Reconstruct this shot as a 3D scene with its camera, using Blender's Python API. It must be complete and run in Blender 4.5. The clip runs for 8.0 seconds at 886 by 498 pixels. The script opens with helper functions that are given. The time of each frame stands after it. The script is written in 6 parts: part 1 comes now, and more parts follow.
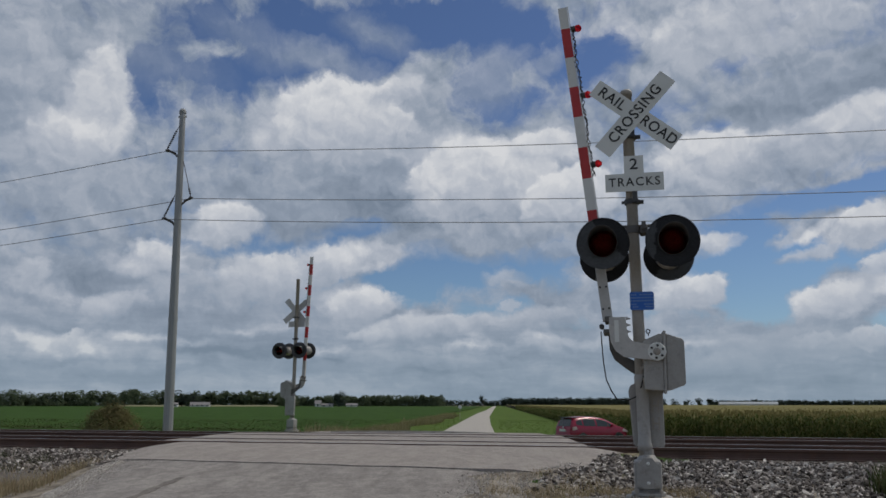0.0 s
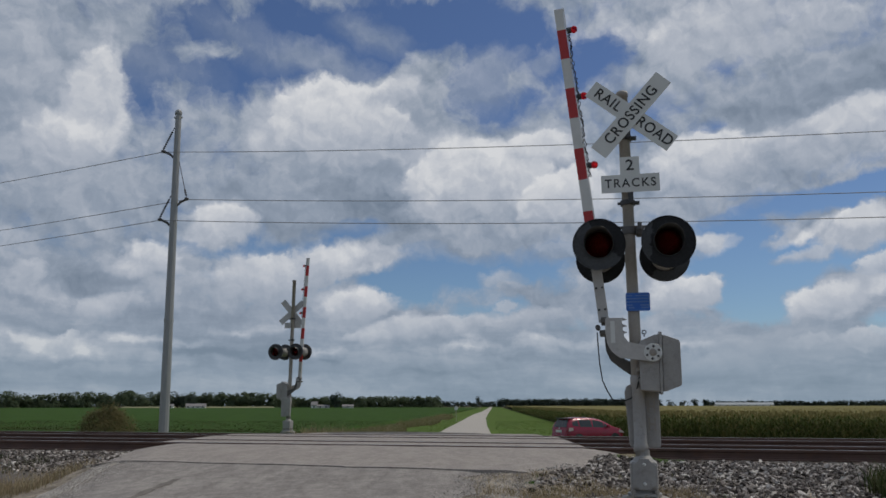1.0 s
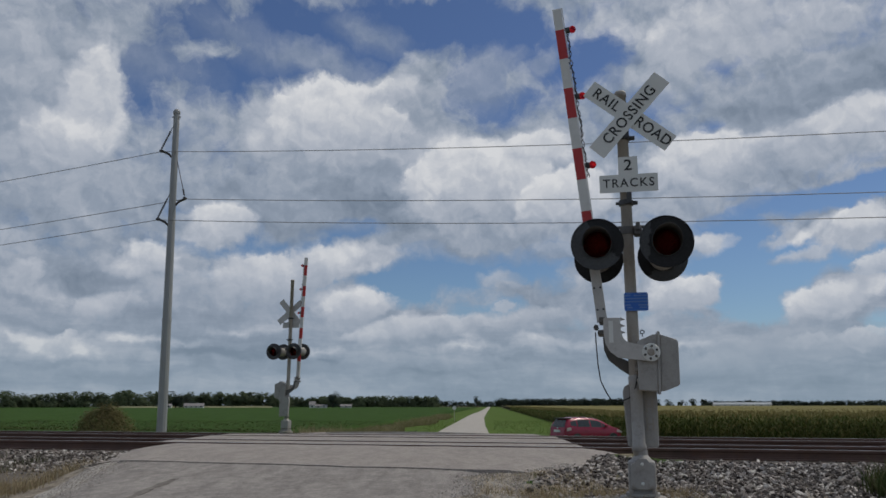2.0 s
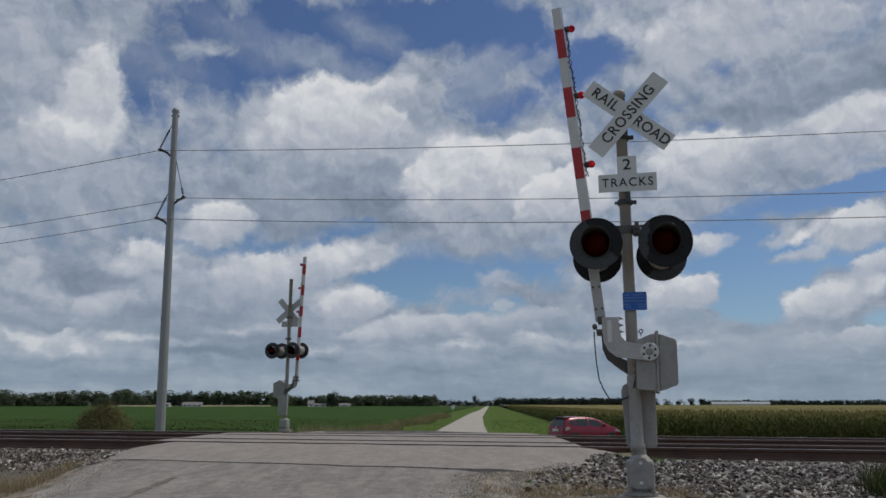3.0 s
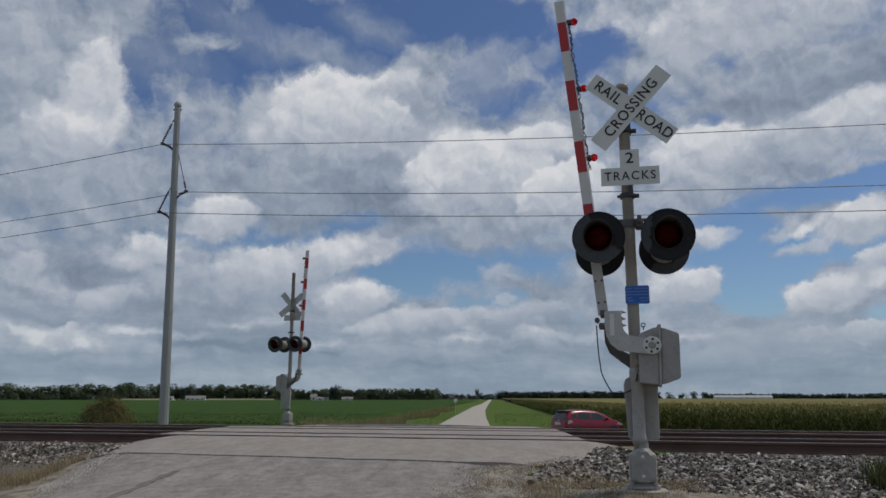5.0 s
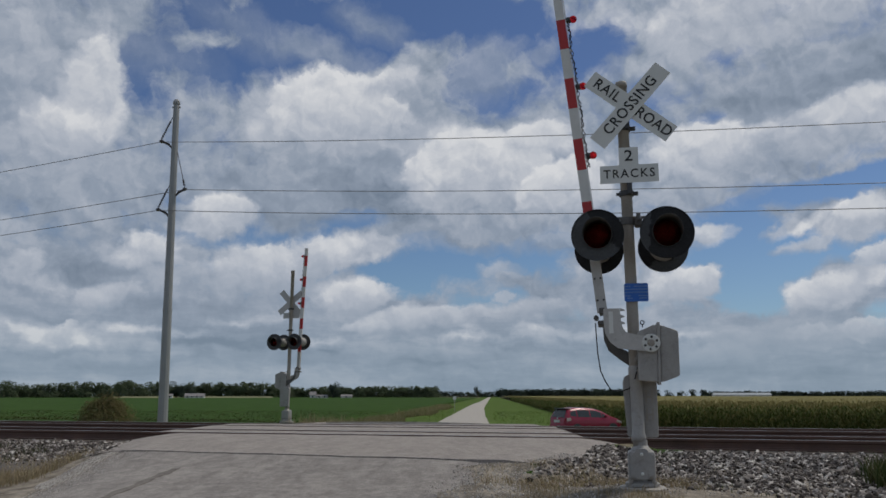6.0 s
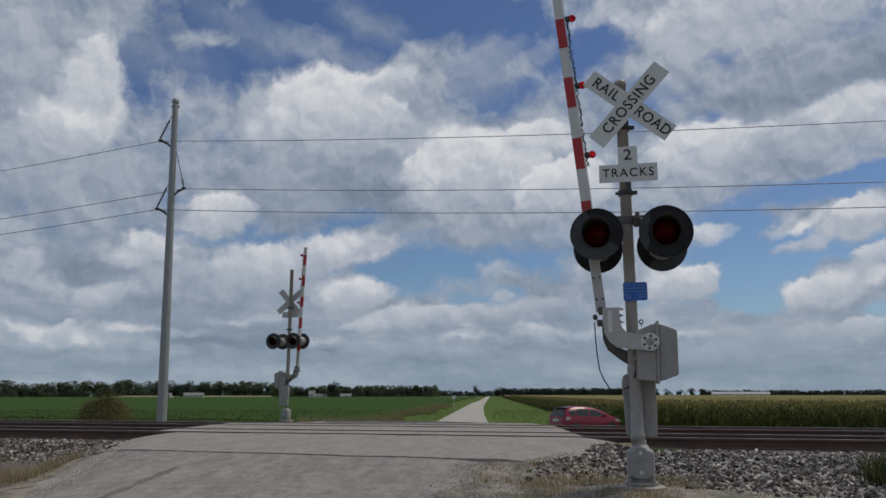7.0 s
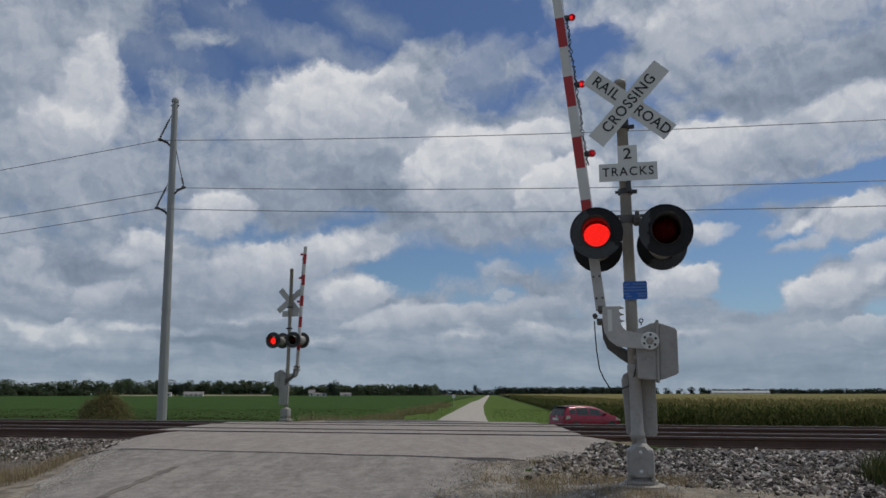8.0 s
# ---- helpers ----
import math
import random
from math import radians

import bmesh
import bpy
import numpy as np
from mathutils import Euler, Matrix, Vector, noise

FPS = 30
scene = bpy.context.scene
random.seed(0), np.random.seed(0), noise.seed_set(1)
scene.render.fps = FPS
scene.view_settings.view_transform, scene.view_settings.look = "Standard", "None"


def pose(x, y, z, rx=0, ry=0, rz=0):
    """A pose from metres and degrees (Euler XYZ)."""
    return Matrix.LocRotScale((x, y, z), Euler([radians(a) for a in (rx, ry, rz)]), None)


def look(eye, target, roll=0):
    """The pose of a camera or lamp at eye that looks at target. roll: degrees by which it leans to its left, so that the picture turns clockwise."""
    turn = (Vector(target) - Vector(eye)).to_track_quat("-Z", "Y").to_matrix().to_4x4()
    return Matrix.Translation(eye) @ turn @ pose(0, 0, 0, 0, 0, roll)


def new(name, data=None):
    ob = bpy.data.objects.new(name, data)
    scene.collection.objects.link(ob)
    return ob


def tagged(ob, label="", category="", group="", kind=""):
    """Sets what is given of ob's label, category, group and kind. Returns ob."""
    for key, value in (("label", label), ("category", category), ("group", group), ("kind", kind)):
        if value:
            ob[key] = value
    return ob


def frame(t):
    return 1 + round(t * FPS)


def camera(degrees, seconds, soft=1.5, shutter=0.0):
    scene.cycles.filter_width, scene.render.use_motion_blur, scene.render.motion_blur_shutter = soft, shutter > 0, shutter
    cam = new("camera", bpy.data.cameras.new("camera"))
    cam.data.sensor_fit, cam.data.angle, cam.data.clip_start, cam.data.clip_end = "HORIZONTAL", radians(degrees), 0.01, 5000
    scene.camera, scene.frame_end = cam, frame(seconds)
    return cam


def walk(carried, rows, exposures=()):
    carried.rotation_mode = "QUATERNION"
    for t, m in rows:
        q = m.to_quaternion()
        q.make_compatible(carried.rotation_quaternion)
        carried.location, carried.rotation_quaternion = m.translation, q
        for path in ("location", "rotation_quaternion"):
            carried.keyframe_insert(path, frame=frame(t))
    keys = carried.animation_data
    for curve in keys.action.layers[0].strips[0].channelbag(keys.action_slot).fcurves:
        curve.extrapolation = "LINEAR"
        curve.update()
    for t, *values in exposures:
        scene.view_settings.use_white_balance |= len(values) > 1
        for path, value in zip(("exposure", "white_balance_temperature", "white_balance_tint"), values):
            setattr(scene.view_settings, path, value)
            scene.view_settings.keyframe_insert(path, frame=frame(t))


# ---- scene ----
# ---------------------------------------------------------------- camera
cam = camera(58.5, 8.0, soft=1.6)
EYE = (0.0, 0.0, 1.78)


def tripod(t, tilt, lean, turn):
    return (t, pose(*EYE, 90 + tilt, lean, turn))


walk(cam, [
    tripod(0.0, 11.101, -0.045, 0.442), tripod(0.5, 11.174, -0.005, 0.382), tripod(1.0, 11.176, 0.033, 0.178),
    tripod(1.5, 11.168, 0.042, 0.108), tripod(3.0, 11.101, -0.038, -0.049), tripod(3.5, 10.971, -0.015, 0.032),
    tripod(4.0, 10.903, -0.070, 0.105), tripod(4.5, 10.786, -0.037, 0.136), tripod(6.0, 10.483, -0.016, 0.066),
    tripod(6.5, 10.480, 0.000, 0.000), tripod(7.0, 10.421, 0.008, 0.001), tripod(7.5, 10.403, 0.040, 0.038),
    tripod(8.0, 10.348, 0.034, -0.004)])

# ---------------------------------------------------------------- sun, sky, exposure
SUN_AZ, SUN_EL = 68.0, 56.0          # degrees clockwise from the way ahead, degrees up
scene.view_settings.exposure = 0.0
sun = new("sun", bpy.data.lights.new("sun", "SUN"))
sun.data.energy, sun.data.angle, sun.data.color = 1.75, radians(11), (1.0, 0.91, 0.78)
sun.matrix_world = look((60 * math.sin(radians(SUN_AZ)), 60 * math.cos(radians(SUN_AZ)), 60 * math.tan(radians(SUN_EL))), (0, 0, 0))


class Nodes:
    """Short hand for a node tree."""

    def __init__(self, tree):
        self.tree = tree
        tree.nodes.clear()

    def add(self, kind):
        return self.tree.nodes.new(kind)

    def put(self, socket, value):
        if isinstance(value, bpy.types.NodeSocket):
            self.tree.links.new(value, socket)
        elif value is not None:
            socket.default_value = value

    def math(self, op, a, b=None, c=None, clamp=False):
        n = self.add("ShaderNodeMath")
        n.operation, n.use_clamp = op, clamp
        for s, v in zip(n.inputs, (a, b, c)):
            self.put(s, v)
        return n.outputs[0]

    def vec(self, op, a, b=None):
        n = self.add("ShaderNodeVectorMath")
        n.operation = op
        self.put(n.inputs[0], a)
        self.put(n.inputs[1], b)
        return n.outputs["Value"] if op in ("LENGTH", "DOT_PRODUCT") else n.outputs[0]

    def noise(self, vector, scale, detail=4.0, rough=0.55, lac=2.0, distortion=0.0):
        n = self.add("ShaderNodeTexNoise")
        self.put(n.inputs["Vector"], vector)
        for k, v in (("Scale", scale), ("Detail", detail), ("Roughness", rough), ("Lacunarity", lac), ("Distortion", distortion)):
            n.inputs[k].default_value = v
        return n.outputs["Fac"]

    def voronoi(self, vector, scale, feature="F1", out="Distance"):
        n = self.add("ShaderNodeTexVoronoi")
        n.feature = feature
        self.put(n.inputs["Vector"], vector)
        n.inputs["Scale"].default_value = scale
        return n.outputs[out]

    def ramp(self, value, lo, hi, a=0.0, b=1.0, smooth=True):
        n = self.add("ShaderNodeMapRange")
        n.interpolation_type = "SMOOTHSTEP" if smooth else "LINEAR"
        n.clamp = not smooth
        for s, v in zip(n.inputs, (value, lo, hi, a, b)):
            self.put(s, v)
        return n.outputs[0]

    def mix(self, fac, a, b, blend="MIX"):
        n = self.add("ShaderNodeMix")
        n.data_type, n.blend_type = "RGBA", blend
        self.put(n.inputs["Factor"], fac)
        self.put(n.inputs[6], a)
        self.put(n.inputs[7], b)
        return n.outputs[2]


def rgb(r, g, b):
    return (r, g, b, 1.0)


def build_sky():
    world = bpy.data.worlds.new("sky")
    scene.world = world
    world.use_nodes = True
    world.cycles.sampling_method, world.cycles.sample_map_resolution = "MANUAL", 256
    n = Nodes(world.node_tree)
    gen = n.add("ShaderNodeTexCoord").outputs["Generated"]
    sep = n.add("ShaderNodeSeparateXYZ")
    n.put(sep.inputs[0], gen)
    x, y, z = sep.outputs
    blue = n.add("ShaderNodeTexSky")
    blue.sky_type, blue.sun_disc = "NISHITA", False
    blue.sun_elevation, blue.sun_rotation = radians(SUN_EL), radians(SUN_AZ)
    blue.altitude, blue.air_density, blue.dust_density, blue.ozone_density = 200, 1.0, 0.6, 1.5
    # bearing and height in degrees
    az = n.math("MULTIPLY", n.math("ARCTAN2", x, y), 57.2958)
    el = n.math("MULTIPLY", n.math("ARCSINE", z), 57.2958)
    comb = n.add("ShaderNodeCombineXYZ")
    n.put(comb.inputs[0], az)
    n.put(comb.inputs[1], el)
    sky_deg = comb.outputs[0]
    # clouds lie in a flat layer: foreshortened towards the horizon
    deep = n.math("ADD", n.math("MAXIMUM", z, 0.0), 0.16)
    flat = n.add("ShaderNodeCombineXYZ")
    n.put(flat.inputs[0], n.math("DIVIDE", x, deep))
    n.put(flat.inputs[1], n.math("DIVIDE", y, deep))
    n.put(flat.inputs[2], n.math("MULTIPLY", z, 3.0))
    layer = flat.outputs[0]
    # ragged outlines: bearing and height pushed about by noise
    wob = n.add("ShaderNodeTexNoise")
    n.put(wob.inputs["Vector"], sky_deg)
    for k, v in (("Scale", 0.22), ("Detail", 7.0), ("Roughness", 0.56)):
        wob.inputs[k].default_value = v
    push = n.vec("MULTIPLY", n.vec("SUBTRACT", wob.outputs["Color"], (0.5, 0.5, 0.5)), (5.2, 3.6, 0.0))
    where = n.vec("ADD", sky_deg, push)
    totals = {"hole": 0.0, "white": 0.0, "grey": 0.0}

    def puff(kind, a, e, wide, high, tilt=0.0, strength=1.0):
        """One patch of the sky: bearing, height, half width, half height in degrees."""
        m = n.add("ShaderNodeMapping")
        m.vector_type = "TEXTURE"
        n.put(m.inputs["Vector"], where)
        m.inputs["Location"].default_value = (a, e, 0)
        m.inputs["Rotation"].default_value = (0, 0, radians(tilt))
        m.inputs["Scale"].default_value = (wide, high, 1)
        g = n.add("ShaderNodeTexGradient")
        g.gradient_type = "SPHERICAL"
        n.put(g.inputs[0], m.outputs[0])
        totals[kind] = n.math("MULTIPLY_ADD", g.outputs["Fac"], strength, totals[kind])

    puff("hole", -8.5, 26.0, 7.86, 3.26, 10, 1.20)
    puff("hole", -5.8, 24.6, 4.84, 1.65, 0, 0.80)
    puff("hole", -13.6, 26.7, 2.98, 1.87, 0, 0.70)
    puff("hole", -21.6, 22.8, 3.39, 2.34, 0, 0.80)
    puff("hole", -21.8, 20.4, 3.63, 1.57, 0, 0.80)
    puff("hole", -14.2, 22.8, 5.57, 1.84, 0, 1.00)
    puff("hole", -16.6, 21.4, 3.47, 1.61, 0, 0.60)
    puff("hole", -18.4, 25.8, 5.23, 1.83, 0, 0.65)
    puff("hole", -2.4, 27.2, 4.29, 2.18, 0, 0.80)
    puff("hole", 1.6, 27.0, 6.13, 3.00, 0, 1.10)
    puff("hole", 5.5, 25.6, 5.47, 2.46, 0, 0.90)
    puff("hole", 11.3, 24.7, 3.88, 3.80, 0, 1.00)
    puff("hole", 7.6, 23.0, 3.60, 2.21, 0, 0.50)
    puff("hole", 4.1, 21.2, 4.19, 1.90, 0, 0.70)
    puff("hole", 2.0, 23.0, 3.02, 1.89, 0, 0.60)
    puff("hole", 15.8, 20.9, 2.60, 1.89, 0, 0.50)
    puff("hole", 20.3, 22.8, 1.59, 1.15, 0, 0.50)
    puff("hole", 19.8, 18.8, 2.25, 1.17, 0, 0.50)
    puff("hole", 14.5, 19.3, 1.74, 1.64, 0, 0.50)
    puff("hole", -7.7, 12.4, 4.05, 1.47, 0, 0.90)
    puff("hole", -10.1, 11.0, 4.00, 1.12, 0, 0.80)
    puff("hole", -5.6, 13.2, 2.91, 1.13, 0, 0.60)
    puff("hole", -0.6, 9.5, 7.51, 2.16, 0, 1.30)
    puff("hole", -3.9, 8.5, 4.02, 1.59, 0, 0.90)
    puff("hole", 5.0, 10.9, 4.62, 2.16, 0, 0.90)
    puff("hole", 3.5, 7.0, 4.58, 1.25, 0, 0.70)
    puff("hole", 7.3, 9.6, 3.44, 2.26, 0, 0.60)
    puff("hole", -2.6, 7.2, 3.44, 1.14, 0, 0.60)
    puff("hole", 20.2, 10.1, 4.90, 3.21, 0, 1.30)
    puff("hole", 22.6, 7.8, 5.05, 3.16, 0, 1.20)
    puff("hole", 20.3, 12.0, 3.83, 1.50, 0, 0.90)
    puff("hole", 25.1, 13.2, 7.44, 0.93, 5, 1.00)
    puff("hole", 29.4, 13.8, 3.60, 0.90, 5, 1.00)
    puff("hole", 20.7, 6.0, 4.28, 1.38, 0, 0.80)
    puff("hole", 24.1, 9.6, 3.17, 2.09, 0, 0.80)
    puff("hole", 28.6, 9.4, 2.54, 2.01, 0, 1.00)
    puff("hole", 29.1, 5.3, 2.00, 1.24, 0, 0.80)
    puff("hole", 18.6, 8.4, 3.28, 2.16, 0, 0.60)
    puff("hole", 25.9, 10.2, 2.61, 1.29, 0, 0.70)
    puff("hole", 14.7, 6.2, 3.32, 0.99, 0, 0.40)
    puff("hole", -8.6, 9.2, 1.71, 1.69, 0, 0.70)
    puff("hole", -9.2, 7.4, 1.70, 1.12, 0, 0.60)
    puff("hole", -18.5, 13.5, 2.78, 0.97, 0, 0.50)
    puff("hole", -17.2, 10.8, 5.00, 0.98, 0, 0.60)
    puff("hole", -14.1, 11.8, 3.39, 1.22, 0, 0.50)
    puff("hole", -22.7, 5.8, 4.22, 0.73, 0, 0.40)
    puff("hole", -5.0, 3.6, 11.29, 0.68, 0, 0.35)
    puff("hole", 8.8, 5.6, 3.38, 0.67, 0, 0.35)
    puff("white", 20.1, 25.1, 6.32, 2.34, 0, 0.35)
    puff("white", 22.6, 23.6, 4.50, 2.06, 0, 0.30)
    puff("white", 17.1, 22.5, 3.47, 1.60, 0, 0.30)
    puff("white", -19.0, 4.4, 4.84, 0.48, 0, 0.50)
    puff("white", -14.2, 5.1, 3.87, 0.55, 0, 0.50)
    puff("white", -9.0, 3.8, 5.04, 0.45, 0, 0.50)
    puff("white", -21.9, 4.7, 3.17, 0.53, 0, 0.50)
    puff("white", 1.9, 4.0, 5.10, 0.45, 0, 0.50)
    puff("white", 6.7, 4.6, 3.39, 0.51, 0, 0.50)
    puff("white", 16.5, 3.8, 4.35, 0.43, 0, 0.50)
    puff("white", 24.4, 3.8, 4.66, 0.46, 0, 0.50)
    puff("white", -15.5, 8.2, 3.88, 0.88, 0, 0.40)
    puff("white", -3.5, 10.5, 2.89, 0.91, 0, 0.50)
    puff("white", -25.3, 22.8, 2.31, 3.55, -15, 0.40)
    puff("white", -25.5, 18.6, 4.60, 4.10, 0, 0.50)
    puff("white", -27.4, 17.2, 4.24, 2.02, 0, 0.60)
    puff("white", -24.3, 19.3, 2.19, 2.58, 0, 0.60)
    puff("white", -20.8, 20.6, 2.25, 1.58, 0, 0.35)
    puff("white", -8.8, 22.8, 1.31, 1.21, 0, 0.80)
    puff("white", -11.0, 19.7, 5.28, 3.59, 0, 0.80)
    puff("white", -4.1, 22.6, 3.61, 1.22, 12, 0.70)
    puff("white", -7.0, 20.5, 6.54, 3.06, 0, 0.60)
    puff("white", -12.8, 18.4, 2.90, 2.20, 0, 0.50)
    puff("white", 0.0, 16.2, 5.02, 3.97, 0, 1.10)
    puff("white", -1.0, 17.2, 3.55, 2.83, 0, 0.50)
    puff("white", 2.8, 17.7, 4.15, 1.98, 0, 0.70)
    puff("white", 7.5, 18.5, 4.13, 1.79, 0, 0.70)
    puff("white", 8.0, 14.7, 4.95, 2.53, 0, 0.80)
    puff("white", 10.7, 15.2, 3.47, 2.23, 0, 0.50)
    puff("white", 3.6, 15.0, 4.69, 2.27, 0, 0.40)
    puff("white", 18.5, 16.4, 5.06, 2.42, 0, 0.90)
    puff("white", 20.5, 17.5, 3.90, 0.96, 0, 0.70)
    puff("white", 27.6, 17.9, 6.89, 2.27, 10, 0.70)
    puff("white", 30.2, 17.7, 3.10, 2.46, 0, 0.50)
    puff("white", 28.7, 12.5, 2.06, 1.10, 0, 0.90)
    puff("white", 27.3, 11.4, 3.11, 1.42, 15, 0.70)
    puff("white", 16.5, 25.1, 4.10, 2.39, 0, 0.50)
    puff("white", 12.0, 26.5, 3.30, 1.72, 0, 0.60)
    puff("white", 17.1, 7.7, 3.57, 1.63, 5, 1.10)
    puff("white", 18.6, 11.2, 2.76, 1.19, 10, 0.90)
    puff("white", 24.6, 6.6, 2.61, 1.35, 0, 0.90)
    puff("white", 27.0, 7.2, 3.07, 1.53, 15, 0.90)
    puff("white", 29.0, 8.1, 2.02, 1.25, 0, 0.60)
    puff("white", 24.2, 10.9, 3.72, 0.73, 25, 0.60)
    puff("white", -16.3, 12.9, 3.09, 1.64, 0, 0.90)
    puff("white", -17.6, 11.4, 2.77, 1.41, 0, 0.60)
    puff("white", -21.0, 9.8, 4.06, 1.28, 0, 0.90)
    puff("white", -11.6, 9.7, 6.23, 1.67, 0, 0.80)
    puff("white", -8.4, 10.4, 2.87, 1.47, 0, 0.70)
    puff("white", -6.6, 7.4, 3.70, 1.70, 10, 1.10)
    puff("white", -5.8, 10.9, 3.18, 1.47, 0, 0.70)
    puff("white", -2.2, 5.6, 3.13, 1.36, 0, 0.70)
    puff("white", 0.7, 5.1, 3.13, 0.91, -10, 0.70)
    puff("white", -5.1, 4.9, 2.27, 0.79, 0, 0.70)
    puff("white", -23.8, 7.0, 3.15, 0.94, 0, 0.60)
    puff("white", -27.0, 3.9, 4.05, 0.71, 0, 0.70)
    puff("white", -24.9, 3.4, 3.09, 0.62, 0, 0.50)
    puff("white", 3.6, 9.3, 2.30, 1.14, 0, 0.50)
    puff("white", 4.8, 6.2, 2.85, 1.02, 0, 0.50)
    puff("white", -28.5, 7.1, 3.03, 1.00, 0, 0.40)
    puff("white", 13.5, 4.3, 4.97, 0.77, 0, 0.40)
    puff("white", 28.4, 4.4, 3.01, 0.90, 0, 0.60)
    puff("white", 21.3, 4.1, 6.35, 0.85, 0, 0.30)
    puff("white", 8.7, 4.0, 5.61, 0.67, 0, 0.30)
    puff("grey", -17.9, 3.8, 6.48, 0.54, 0, 0.60)
    puff("grey", -9.0, 3.0, 6.70, 0.50, 0, 0.60)
    puff("grey", 4.7, 3.2, 6.21, 0.51, 0, 0.50)
    puff("grey", 18.3, 3.2, 6.99, 0.48, 0, 0.50)
    puff("grey", 25.3, 2.9, 5.63, 0.46, 0, 0.50)
    puff("grey", -26.7, 5.0, 5.60, 0.61, 0, 0.50)
    puff("grey", -29.4, 20.0, 5.78, 5.93, 0, 0.60)
    puff("grey", -21.5, 14.4, 8.22, 2.39, 0, 0.50)
    puff("grey", -5.5, 16.4, 7.06, 3.67, 0, 1.00)
    puff("grey", -9.4, 14.0, 8.10, 2.81, 0, 0.80)
    puff("grey", 2.4, 13.7, 8.19, 1.59, 0, 0.80)
    puff("grey", -1.0, 12.4, 3.50, 1.14, 0, 0.50)
    puff("grey", 5.7, 12.3, 6.38, 1.13, 0, 0.50)
    puff("grey", 26.0, 20.2, 9.21, 2.14, 10, 1.00)
    puff("grey", 29.2, 21.0, 4.76, 2.47, 0, 0.40)
    puff("grey", 21.6, 19.9, 3.91, 1.58, 0, 0.40)
    puff("grey", 22.8, 15.6, 7.09, 1.37, 8, 0.70)
    puff("grey", 16.3, 14.4, 4.52, 1.09, 0, 0.50)
    puff("grey", -26.3, 8.3, 7.76, 1.33, 0, 0.50)
    puff("grey", -19.1, 6.1, 8.64, 1.61, 0, 0.50)
    puff("grey", -12.6, 4.3, 8.32, 1.22, 0, 0.50)
    puff("grey", -2.8, 20.6, 3.59, 3.36, 0, 0.50)
    puff("grey", -28.1, 13.3, 6.23, 2.02, 0, 0.40)
    puff("grey", -13.9, 15.8, 3.44, 2.21, 0, 0.30)
    puff("grey", -22.2, 24.0, 3.39, 2.06, 0, 0.20)
    puff("grey", 18.5, 6.1, 3.25, 0.65, 0, 0.40)
    puff("grey", 27.1, 5.0, 3.05, 0.61, 0, 0.40)
    puff("grey", -5.9, 6.2, 3.41, 0.68, 0, 0.50)
    puff("grey", -22.5, 2.2, 13.04, 0.73, 0, 0.40)
    puff("grey", -3.4, 2.4, 16.91, 0.79, 0, 0.50)
    puff("grey", 20.0, 1.9, 13.24, 0.85, 0, 0.40)
    puff("grey", 26.6, 10.2, 3.12, 0.72, 10, 0.30)
    stretched = n.vec("MULTIPLY", n.vec("ADD", sky_deg, n.vec("MULTIPLY", push, (0.25, 0.25, 0.0))), (0.22, 1.1, 1.0))
    billow = n.noise(where, 0.17, 9.0, 0.58)
    wisps = n.noise(layer, 1.5, 9.0, 0.64)
    fine = n.noise(where, 0.55, 7.0, 0.57)
    bands = n.noise(stretched, 0.42, 8.0, 0.60)
    ragged = n.math("ADD", n.math("MULTIPLY", n.math("SUBTRACT", fine, 0.5), 0.75), n.math("MULTIPLY", n.math("SUBTRACT", wisps, 0.5), 0.45))
    near_land = n.ramp(el, 1.0, 11.0, 1.0, 0.0)
    # how much cloud
    cover = n.math("MULTIPLY_ADD", totals["hole"], -0.80, 0.66)
    cover = n.math("ADD", cover, n.math("MULTIPLY", ragged, 1.25))
    cover = n.math("MULTIPLY_ADD", totals["white"], 0.62, cover)
    cover = n.math("MULTIPLY_ADD", totals["grey"], 0.40, cover)
    cover = n.math("MULTIPLY_ADD", near_land, 0.30, cover)
    cover = n.ramp(cover, 0.16, 0.74, 0.0, 0.97)
    # sunlit heads, shaded bases
    head = n.ramp(n.math("MULTIPLY_ADD", ragged, 0.55, totals["white"]), 0.06, 0.72)
    base = n.ramp(n.math("MULTIPLY_ADD", ragged, 0.35, totals["grey"]), 0.02, 0.85)
    light = n.math("MULTIPLY_ADD", head, 0.54, 0.37)
    light = n.math("MULTIPLY_ADD", base, -0.34, light)
    light = n.math("ADD", light, n.math("MULTIPLY", n.math("SUBTRACT", billow, 0.5), 0.95))
    light = n.math("ADD", light, n.math("MULTIPLY", n.math("SUBTRACT", fine, 0.5), 0.50))
    light = n.math("ADD", light, n.math("MULTIPLY", n.math("MULTIPLY", n.math("SUBTRACT", bands, 0.5), near_land), 1.7))
    # heaped clouds, from the back to the front: lit heads with firm edges, grey soft bases
    curl = n.add("ShaderNodeTexNoise")
    n.put(curl.inputs["Vector"], sky_deg)
    for k, v in (("Scale", 0.42), ("Detail", 9.0), ("Roughness", 0.60)):
        curl.inputs[k].default_value = v
    heap = n.vec("ADD", sky_deg, n.vec("MULTIPLY", n.vec("SUBTRACT", curl.outputs["Color"], (0.5, 0.5, 0.5)), (3.4, 2.6, 0.0)))
    bulge = n.noise(heap, 0.50, 6.0, 0.52)
    bulge_sunward = n.noise(n.vec("ADD", heap, (0.28, 0.50, 0.0)), 0.50, 6.0, 0.52)
    relief = n.math("MULTIPLY", n.math("SUBTRACT", bulge, bulge_sunward), n.ramp(el, 2.0, 12.0, 0.2, 0.75))
